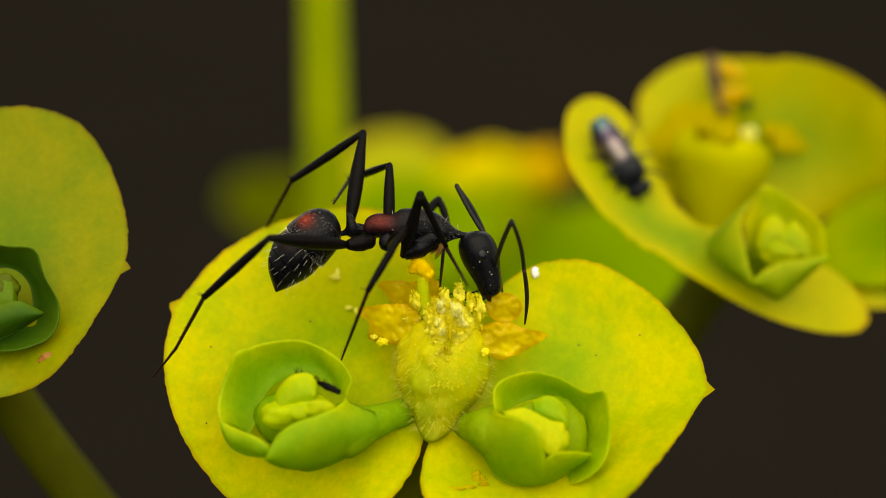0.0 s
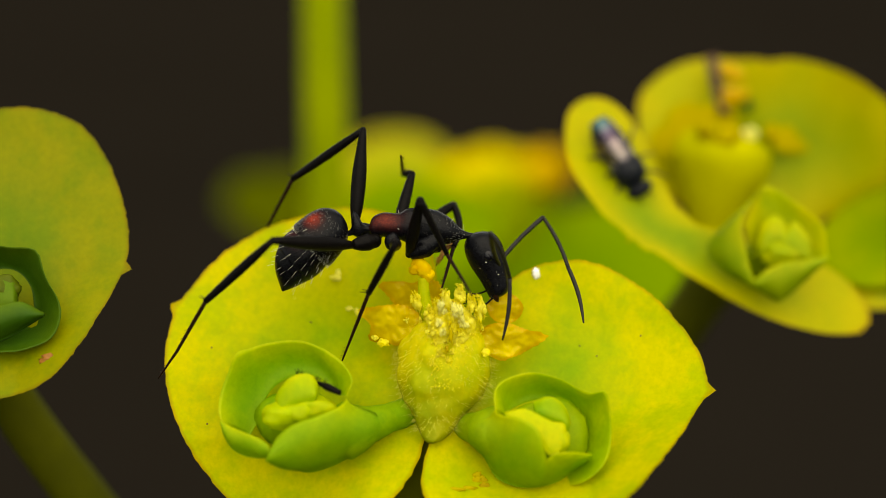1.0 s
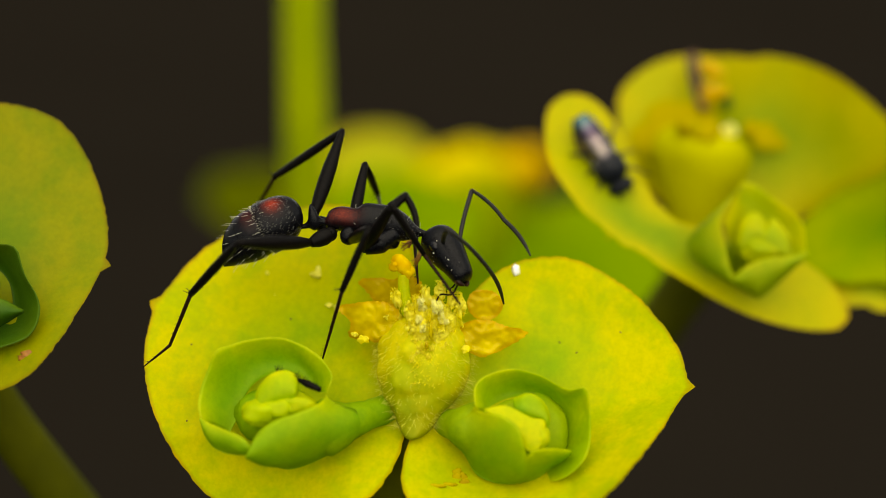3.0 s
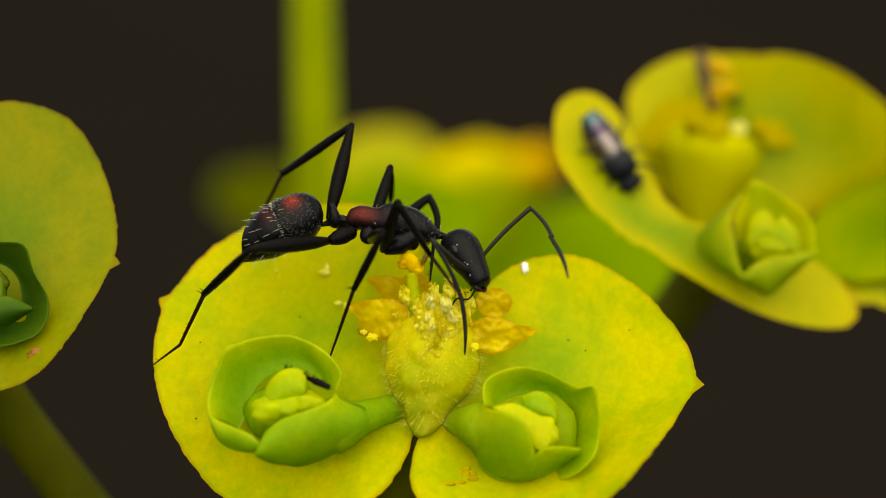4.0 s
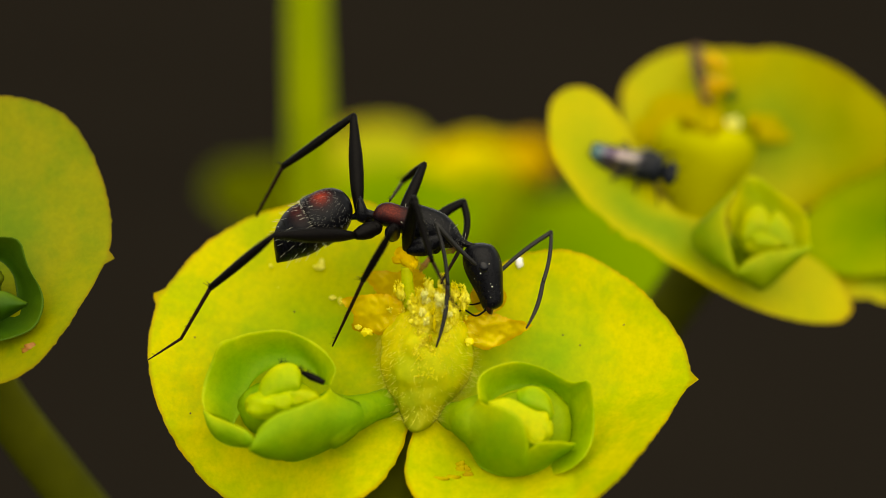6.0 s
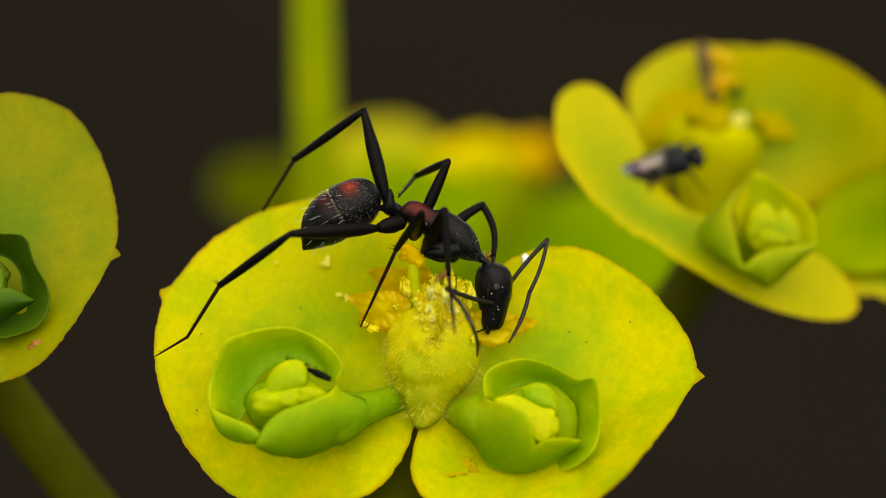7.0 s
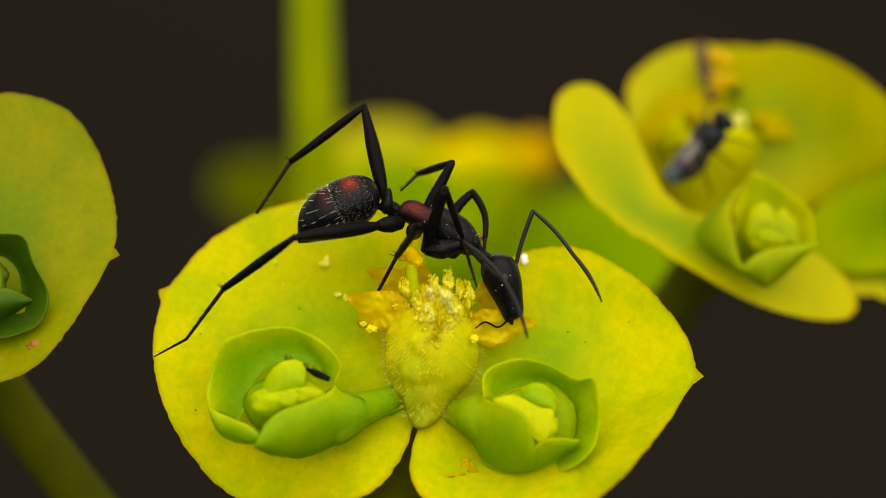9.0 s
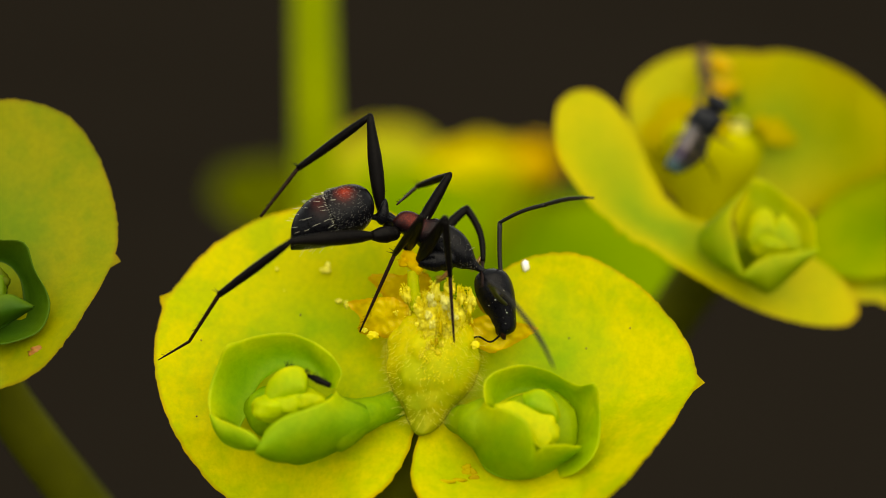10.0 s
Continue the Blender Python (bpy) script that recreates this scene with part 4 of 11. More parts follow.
    hull("outer_leaf", one, [(10.51, 6.2, -1.03), (11.0, 6.1, -0.63), (11.62, 6.1, -0.43), (12.36, 6.4, -0.29), (13.03, 6.9, -0.22)], [(10.55, 6.4, -1.31), (11.0, 6.7, -1.61), (11.44, 6.8, -1.75), (12.24, 6.9, -1.06), (12.98, 7.0, -0.35)], 0.35, BUD_FAR)
    hull("inner_leaf", one, [(10.6, 6.9, 0.2), (10.8, 7.1, 0.9), (11.3, 7.2, 1.15), (11.7, 7.0, 0.6)], [(10.8, 6.9, -0.5), (11.0, 6.8, -0.1), (11.3, 6.7, 0.1), (11.6, 6.7, 0.0)], 0.3, BUD_FAR, toned=0.35)
    hull("inner_leaf", one, [(11.5, 6.9, 0.6), (11.9, 7.1, 0.95), (12.3, 7.0, 0.5), (12.5, 6.9, -0.1)], [(11.3, 6.7, 0.0), (11.6, 6.6, -0.1), (11.9, 6.6, -0.3), (12.3, 6.7, -0.4)], 0.3, BUD_FAR, toned=0.25)
    bud_heart(one, (11.4, 6.7, -0.15), (0.75, 0.5, 0.45), 3, BUD_FAR, 0.45)
    stem_to_ground(f, [(12.5, 16.0, 0.0), (11.0, 17.5, -2.4)], [1.2, 1.1], (-14, 8), "green flower stalk")
    return f


build_right_flower()


# ---- far flower and stalk, out of focus ----
def build_back_flower():
    f = thing("spurge_flower", opened(2.0, 80.0, -1.0), "spurge flower with green bracts and an orange-yellow heart", "flower", "spurge flowers")
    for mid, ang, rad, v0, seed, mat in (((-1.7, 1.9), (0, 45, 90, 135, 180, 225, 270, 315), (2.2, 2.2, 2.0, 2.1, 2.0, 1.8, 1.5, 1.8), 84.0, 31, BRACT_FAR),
                                         ((4.0, -0.9), (0, 45, 90, 135, 180, 225, 270, 315), (4.6, 3.3, 2.3, 3.6, 6.0, 3.5, 2.2, 3.4), 78.0, 33, FOLIAGE),
                                         ((-1.2, 0.7), (0, 45, 90, 135, 180, 225, 270, 315), (3.4, 2.4, 1.7, 2.2, 2.6, 2.0, 1.6, 2.4), 74.0, 37, FOLIAGE),
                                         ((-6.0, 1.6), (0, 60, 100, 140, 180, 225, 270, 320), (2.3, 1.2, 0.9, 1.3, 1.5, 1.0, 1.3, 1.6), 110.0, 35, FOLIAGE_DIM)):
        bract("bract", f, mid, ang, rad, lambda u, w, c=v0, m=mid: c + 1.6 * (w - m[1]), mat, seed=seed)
    prof = [(-1.0, 0.5), (0.2, 1.4), (1.4, 2.2), (2.1, 2.4), (2.6, 2.0)]
    part("cup", *tube([opened(2.0, 80.0, h + 0.2) for h, _ in prof], [r * 1.5 for _, r in prof], 24), YELLOW, f, "yellow-green flower cup")
    for k, (u, w, s) in enumerate(((0.7, 2.35, 1.0), (1.7, 2.65, 1.35), (3.3, 2.65, 1.0))):
        part("gland", *ball(opened(u, 78.0, w), (s * 2.4, 1.6, 1.6), k, 0.5), GOLD if k == 2 else SUNNY, f, "orange-yellow nectar gland" if k == 2 else "bright yellow nectar gland")
    stem_to_ground(f, [opened(1.6, 84.0, -1.0), opened(1.5, 86.0, -3.0)], [2.2, 2.2], (-10, 4), "green flower stalk")
    s = thing("spurge_plant", opened(-4.1, 38.0, 9.0), "tall spurge plant with a bare upright pale green stem", "plant")
    top = Vector(opened(-4.1, 38.0, 9.0)) - DOWN * 60
    node = part("leaf_scar", *ball(Vector(opened(-4.1, 38.0, 9.0)) - DOWN * 30, (1.9, 1.9, 0.7), 3, 0.3), STEM, s)
    stem_to_ground(s, [top, top + DOWN * 25, top + DOWN * 50, top + DOWN * 62], [1.18, 1.18, 1.18, 1.18], material=STEM)


build_back_flower()


# ---- the ant; its body is drawn along x, from the waist forwards, y away, z up ----
def body_mesh(name, parent, stations, material, label="", sides=24, tint=None, bristles=0, seed=1, smooth_steps=4, down=0):
    """A rounded shell through stations (x, z of the middle, half height, half width)."""
    st = np.array(stations, float)
    xs = np.arange(len(st))
    fine = np.linspace(0, len(st) - 1, (len(st) - 1) * smooth_steps + 1)
    cols = []
    for c in range(4):
        y = st[:, c]
        m = np.gradient(y)
        vals = []
        for t in fine:
            i = min(int(t), len(y) - 2)
            s = t - i
            vals.append((1 + 2 * s) * (1 - s) ** 2 * y[i] + s * (1 - s) ** 2 * m[i] + s * s * (3 - 2 * s) * y[i + 1] + s * s * (s - 1) * m[i + 1])
        cols.append(vals)
    verts, faces, tints = [], [], []
    for x, z, h, w in zip(*cols):
        for k in range(sides):
            a = 2 * math.pi * k / sides
            verts.append((x, max(w, 0.01) * math.cos(a), z + max(h, 0.01) * math.sin(a)))
            tints.append(tint(x, math.sin(a), abs(math.cos(a))) if tint else 0.0)
    n = len(cols[0])
    for i in range(n - 1):
        for k in range(sides):
            j = (k + 1) % sides
            faces.append((i * sides + k, (i + 1) * sides + k, (i + 1) * sides + j, i * sides + j))
    faces.append(tuple(range(sides)))
    faces.append(tuple(reversed(range((n - 1) * sides, n * sides))))
    ob = part(name, verts, faces, material, parent, label, origin=(0, 0, 0), tint=tints)
    if bristles or seed == 3:
        rng = random.Random(seed)
        hairs = []
        for _ in range(bristles):
            i = rng.randrange(2, n - 2)
            a = rng.uniform(-0.2, math.pi + 0.2) if seed != 3 else -rng.uniform(-0.2, math.pi + 0.2)
            p = Vector((cols[0][i], cols[3][i] * math.cos(a), cols[1][i] + cols[2][i] * math.sin(a)))
            d = Vector((rng.uniform(-0.2, 0.5), math.cos(a), math.sin(a))).normalized()
            hairs.append(tube([p, p + d * rng.uniform(0.12, 0.3)], [0.010, 0.004], 4))
        if seed == 3:
            for x0, h0, z0, count, reach in ((1.24, 0.90, -0.51, 70, 0.08), (1.42, 0.87, -0.51, 24, 0.22), (1.8, 0.84, -0.50, 18, 0.24), (2.15, 0.73, -0.45, 16, 0.24), (2.5, 0.56, -0.37, 12, 0.22), (0.9, 0.91, -0.52, 5, 0.22)):
                for k in range(count):
                    a = 2 * math.pi * k / count + rng.uniform(-2.0, 2.0) / count
                    x = x0 + rng.uniform(-.11, .11) * (reach > 0.1)
                    p = Vector((x, h0 * 0.97 * math.cos(a), z0 + h0 * math.sin(a)))
                    far = reach * rng.uniform(0.7, 1.15)
                    rise = 0.35 if reach < 0.2 else 0.55
                    hairs.append(tube([p, p + Vector((far, far * rise * math.cos(a), far * rise * math.sin(a)))], [0.0058, 0.0025], 4))
        part("bristles", *joined(*hairs), ANT_HAIR, ob, origin=(0, 0, 0), kind="stuff")
    if down:
        # short pale down lying along the shell
        rng = random.Random(seed + 50)
        hairs = []
        for _ in range(down):
            i = rng.randrange(n // 2, n * 5 // 6) if seed == 2 else rng.randrange(1, n - 2) if seed != 3 else rng.randrange(n // 8, n * 5 // 14)
            f = rng.random()
            a = rng.uniform(0, 2 * math.pi)
            x, z, h, w = (cols[c][i] * (1 - f) + cols[c][i + 1] * f for c in range(4))
            p = Vector((x, w * math.cos(a), z + h * math.sin(a)))
            out = Vector((0.25, math.cos(a), math.sin(a)))
            q = p + Vector((rng.uniform(0.02, 0.05) * (1 if seed == 3 else -1), rng.uniform(-.012, .012), 0)) + out * 0.022
            hairs.append(tube([p, q], [0.0032, 0.0018], 3))
        part("down", *joined(*hairs), ANT_DOWN, ob, origin=(0, 0, 0), kind="stuff")
    return ob


def limb_mesh(name, parent, length, radii, material=None, spines=0, bend=0.0):
    """One joint of a leg or feeler, along x from its root, swelling and tapering by radii, with fine spines."""
    n = 12
    path = [(length * i / n, 0, bend * math.sin(math.pi * i / n)) for i in range(n + 1)]
    r = [float(np.interp(i / n * (len(radii) - 1), range(len(radii)), radii)) for i in range(n + 1)]
    shapes = [ball((0, 0, 0), (r[0] * 1.05,) * 3, rings=6, sides=10), tube(path, r, 12)]
    rng = random.Random(int(length * 100))
    for k in range(spines):
        x = length * rng.uniform(0.35, 1.0)
        up = bend * math.sin(math.pi * x / length)
        shapes.append(tube([(x, 0, up - 0.02), (x + 0.10, rng.uniform(-.06, .06), up - 0.09 - 0.05 * rng.random())], [0.009, 0.003], 4))
    if name == "shin":
        for side in (-1, 1):
            shapes.append(tube([(length - 0.05, 0.04 * side, -0.04), (length + 0.06, 0.10 * side, -0.28)], [0.022, 0.005], 5))
    if name in ("shin", "thigh"):
        for k in range(16):
            x = length * rng.uniform(0.08, 0.98)
            a = rng.uniform(0, 2 * math.pi)
            rr = float(np.interp(x / length * (len(radii) - 1), range(len(radii)), radii))
            p = Vector((x, rr * math.cos(a), rr * math.sin(a) + bend * math.sin(math.pi * x / length)))
            shapes.append(tube([p, p + Vector((0.05, 0.05 * math.cos(a), 0.05 * math.sin(a)))], [0.007, 0.003], 3))
    return part(name, *joined(*shapes), material or (ANT_FOOT if name.startswith("foot") else ANT_LEG), parent, origin=(0, 0, 0))


limb = {}


def build_ant():
    ant = tagged(new("ant"), "black ant with a dull red waist feeding on the flower", "ant")
    ant.empty_display_size = 0.001
    ant["base"] = (0, 0, 0)
    # thorax: low red rear, humped middle, sloping neck plate
    body_mesh("thorax", ant, [(-0.08, -0.02, 0.10, 0.08), (0.05, 0.08, 0.33, 0.30), (0.4, 0.16, 0.42, 0.40), (0.92, 0.14, 0.44, 0.40), (1.22, 0.18, 0.58, 0.46), (1.75, 0.16, 0.62, 0.50),
                             (2.25, 0.14, 0.58, 0.50), (2.7, 0.05, 0.43, 0.41), (3.02, -0.03, 0.21, 0.21), (3.3, -0.07, 0.11, 0.11), (3.58, -0.09, 0.11, 0.11)],
              ANT, "black thorax with a dull red rear", tint=lambda x, s, c: 0.42 * math.exp(-((x - 0.5) / 0.42) ** 2 - ((s - 0.35) / 0.5) ** 2), bristles=10, seed=2, down=420)
    limb["petiole"] = body_mesh("waist", ant, [(-0.1, 0.0, 0.10, 0.09), (0.1, -0.02, 0.11, 0.10), (0.24, -0.08, 0.17, 0.15), (0.34, -0.19, 0.36, 0.22), (0.46, -0.25, 0.46, 0.24), (0.56, -0.18, 0.34, 0.2), (0.64, -0.05, 0.15, 0.14), (0.78, 0, 0.09, 0.09), (0.98, 0, 0.08, 0.08)],
                                ANT, "narrow waist with an upright scale")
    # Light gleaming on the red shell is painted as a spot by tint
    limb["gaster"] = body_mesh("gaster", ant, [(-0.25, -0.62, 0.06, 0.06), (-0.17, -0.60, 0.36, 0.36), (0.08, -0.57, 0.66, 0.64), (0.45, -0.54, 0.83, 0.80), (0.95, -0.52, 0.91, 0.88), (1.2, -0.51, 0.91, 0.88), (1.26, -0.51, 0.84, 0.81), (1.4, -0.51, 0.86, 0.83),
                                               (1.7, -0.50, 0.87, 0.82), (2.02, -0.47, 0.80, 0.74), (2.08, -0.46, 0.77, 0.71), (2.4, -0.41, 0.63, 0.58), (2.7, -0.28, 0.41, 0.37), (2.9, -0.1, 0.15, 0.14), (2.98, -0.02, 0.04, 0.04)],
                               ANT, "shiny black gaster with a painted red gleam and pale bristles", tint=lambda x, s, c: 0.85 * math.exp(-((x - 0.56) / 0.23) ** 2 - ((math.atan2(-s, c) - 0.80) / 0.30) ** 2) + 0.12 * math.exp(-((x - 1.5) / 0.22) ** 2 - ((math.atan2(-s, c) - 0.9) / 0.5) ** 2), bristles=0, seed=3, down=900)
    # head: broad behind, tapering to a narrow muzzle (along, centre, half height, half width)
    skull = [(-0.14, 0.0, 0.095, 0.095), (-0.06, 0.036, 0.33, 0.33), (0.12, 0.081, 0.54, 0.56), (0.45, 0.10, 0.64, 0.66), (0.8, 0.11, 0.635, 0.65), (1.15, 0.12, 0.57, 0.58), (1.5, 0.12, 0.48, 0.50), (1.8, 0.11, 0.42, 0.44), (2.02, 0.09, 0.37, 0.39), (2.15, 0.06, 0.29, 0.31), (2.21, 0.05, 0.12, 0.14)]
    head = body_mesh("head", ant, skull, ANT, "smooth black head", down=30, seed=5)
    limb["head"] = head
    for k, (x, z) in enumerate(((0.93, 0.02), (0.70, 0.38), (1.36, 0.24), (1.46, 0.27), (1.8, 0.12), (1.05, -0.24))):
        c, h, w = (float(np.interp(x, [p[0] for p in skull], [p[q] for p in skull])) for q in (1, 2, 3))
        part("pollen_grain", *ball((x, -w * math.sqrt(max(0.05, 1 - ((z - c) / h) ** 2)), z), (0.022 - 0.004 * (k % 3),) * 3, k, 0.5, 5, 7), ANT_HAIR, head, "pale pollen grain", origin=(0, 0, 0))
    for side in (-1, 1):
        part("eye", *ball((0.74, 0.57 * side, 0.16), (0.22, 0.13, 0.18), 1, 0.0, 10, 16), EYE, head, "glossy black eye", origin=(0, 0, 0))
        part("jaw", *curved_tube([(1.9, 0.24 * side, 0.0), (2.2, 0.2 * side, -0.06), (2.33, 0.04 * side, -0.04)], [0.12, 0.10, 0.03], 10), JAW, head, "curved reddish-brown jaw", origin=(0, 0, 0))
        part("mouth_feeler", *curved_tube([(2.0 - 0.15 * side, 0.13 * side, -0.15), (2.06 - 0.2 * side, 0.2 * side, -0.55), (1.86 - 0.1 * side, 0.25 * side, -0.9), (1.86 - 0.2 * side, 0.25 * side, -1.3)], [0.035, 0.03, 0.03, 0.02], 8), ANT_LEG, head, "thin mouth feeler", origin=(0, 0, 0))
    for k in ("LH", "RH"):
        limb[k + "c"] = limb_mesh("hip", ant, 0.78, [0.24, 0.30, 0.26, 0.16])
        limb[k + "f"] = limb_mesh("thigh", ant, 3.35, [0.12, 0.23, 0.26, 0.25, 0.18, 0.12])
        limb[k + "t"] = limb_mesh("shin", ant, 3.25, [0.10, 0.155, 0.165, 0.145, 0.11], spines=8)
        limb[k + "s"] = limb_mesh("foot", ant, 2.15, [0.075, 0.07, 0.06, 0.055], spines=9)
    limb["LHe"] = limb_mesh("foot_end", ant, 1.35, [0.055, 0.045, 0.035, 0.02], spines=4)
    for k in ("LM", "RM"):
        limb[k + "f"] = limb_mesh("thigh", ant, 2.25 if k == "LM" else 2.65, [0.12, 0.20, 0.21, 0.18, 0.12])
        limb[k + "t"] = limb_mesh("shin", ant, 2.35, [0.09, 0.135, 0.135, 0.10], spines=6)
        limb[k + "s"] = limb_mesh("foot", ant, 2.95, [0.07, 0.065, 0.05, 0.03], spines=10)
    for k in ("LF", "RF"):
        side = -1 if k == "LF" else 1
        root = (2.35, 0.3 * side, -0.15)
        end = (1.35, 0.5 * side, -0.8) if k == "LF" else (2.0, 0.5 * side, -0.5)
        part("hip", *curved_tube([root, ((root[0] + end[0]) / 2, 0.48 * side, (root[2] + end[2]) / 2 - 0.08), end], [0.24, 0.36, 0.2], 14), ANT, ant, origin=(0, 0, 0), tint=[0.0] * 238)
        limb[k + "f"] = limb_mesh("thigh", ant, 2.4, [0.13, 0.22, 0.21, 0.17, 0.14], bend=0.3 if k == "RF" else 0.0)
        limb[k + "t"] = limb_mesh("shin", ant, 2.15, [0.13, 0.125, 0.11, 0.085], spines=5, bend=0.2 if k == "RF" else 0.0)
        rng = random.Random(6)
        comb = [tube([(2.02 + rng.uniform(-.12, .1), rng.uniform(-.05, .05), -0.05), (2.12 + rng.uniform(-.1, .16), rng.uniform(-.08, .08), -0.2), (2.2 + rng.uniform(-.16, .22), rng.uniform(-.1, .1), -0.42 - 0.1 * rng.random())], [0.022, 0.016, 0.005], 5) for _ in range(16)]
        part("comb", *joined(*comb), COMB, limb[k + "t"], "golden-brown cleaning comb", origin=(0, 0, 0))
        limb[k + "s"] = limb_mesh("foot", ant, 2.2, [0.07, 0.06, 0.05, 0.03], spines=8)
    for side in (-1, 1):
        part("hip", *ball((0.75, 0.42 * side, -0.4), (0.26, 0.22, 0.32), 2, 0.1), ANT, ant, origin=(0, 0, 0), tint=[0.0] * 108)
    for k in ("NA", "FA"):
        limb[k + "s"] = limb_mesh("feeler_root", ant, 2.75, [0.06, 0.075, 0.08, 0.085], FEELER, bend=0.08)
        limb[k + "a"] = limb_mesh("feeler_whip", ant, 2.1, [0.06, 0.07, 0.07, 0.07], FEELER, bend=0.08)
        limb[k + "b"] = limb_mesh("feeler_tip", ant, 2.1, [0.07, 0.075, 0.075, 0.06, 0.03], FEELER, bend=0.09)
    return ant


ant = build_ant()


def build_leg_scrap():
    t = thing("insect_leg", opened(-4.4, -1.2, -4.5), "loose black bristly insect leg lying in the bud", "leg")
    path = [opened(-4.98, -1.35, -4.22), opened(-4.5, -1.5, -4.42), opened(-4.05, -1.7, -4.6), opened(-3.5, -1.95, -4.85)]
    shapes = [curved_tube(path, [0.03, 0.05, 0.05, 0.13, 0.09], 8)]
    rng = random.Random(8)
    pts = smooth_path(path)
    for k in range(26):
        p = pts[rng.randrange(len(pts))]
        shapes.append(tube([p, p + Vector((rng.uniform(-.12, .12), -0.05, 0.16 + 0.12 * rng.random()))], [0.018, 0.006], 4))
    part("shin", *joined(*shapes), ANT_LEG, t)


build_leg_scrap()


def build_fly():
    fly = tagged(new("fly"), "small black fly with folded glossy wings on a bract", "fly")
    fly.empty_display_size = 0.001
    fly["base"] = (0, 0, 0)
    body_mesh("body", fly, [(-1.15, 0, 0.05, 0.05), (-0.95, 0, 0.24, 0.26), (-0.3, 0, 0.34, 0.36), (0.2, 0.02, 0.34, 0.36), (0.35, 0.06, 0.42, 0.42), (0.75, 0.08, 0.46, 0.44), (1.05, 0.0, 0.34, 0.34), (1.15, 0, 0.12, 0.14)], FLY, "black hairy body", bristles=90, seed=8)
    part("head", *ball((1.36, 0, -0.02), (0.26, 0.38, 0.32), 4, 0.05), FLY, fly, "round dark head", origin=(0, 0, 0))
    for side in (-1, 1):
        # wings folded along the back, one over the other, reaching past the tail
        verts, faces = [], []
        for layer in (0, 1):
            for i in range(15):
                g = i / 14
                x = 0.45 - 1.85 * g
                half = 0.36 * math.sin(math.pi * min(1.0, 0.16 + 0.80 * g)) ** 0.6
                for k in range(9):
                    h = (k / 8 - 0.5) * 2
                    verts.append((x, 0.10 * side + half * h, 0.47 - 0.10 * g + 0.02 * side - 0.26 * (0.10 * side + half * h) ** 2 / 0.1 - 0.02 * layer))
        for layer in (0, 1):
            for i in range(14):
                for k in range(8):
                    q = (layer * 135 + i * 9 + k, layer * 135 + i * 9 + k + 1, layer * 135 + (i + 1) * 9 + k + 1, layer * 135 + (i + 1) * 9 + k)
                    faces.append(q if layer else q[::-1])
        rim = [k for k in range(9)] + [i * 9 + 8 for i in range(1, 15)] + [14 * 9 + k for k in range(7, -1, -1)] + [i * 9 for i in range(13, 0, -1)]
        faces += [(a, b, b + 135, a + 135) for a, b in zip(rim, rim[1:] + rim[:1])]
        part("wing", verts, faces, WING, fly, "folded shiny wing", origin=(0, 0, 0))
        for x, dx in ((0.8, 0.5), (0.4, 0.0), (0.0, -0.7)):
            part("leg", *curved_tube([(x, 0.2 * side, -0.15), (x + dx * 0.5, 0.55 * side, 0.05), (x + dx, 0.85 * side, -0.5), (x + dx * 1.3, 1.0 * side, -0.6)], [0.05, 0.045, 0.03, 0.018], 8), FLY, fly, origin=(0, 0, 0))
        part("feeler", *curved_tube([(1.5, 0.1 * side, 0.1), (1.68, 0.16 * side, 0.12), (1.82, 0.2 * side, 0.02)], [0.03, 0.025, 0.012], 6), FLY, fly, origin=(0, 0, 0))
    return fly


fly = build_fly()
for piece in fly.children:
    piece.data.transform(Matrix.Diagonal((1.15, 1.45, 1.2, 1.0)))


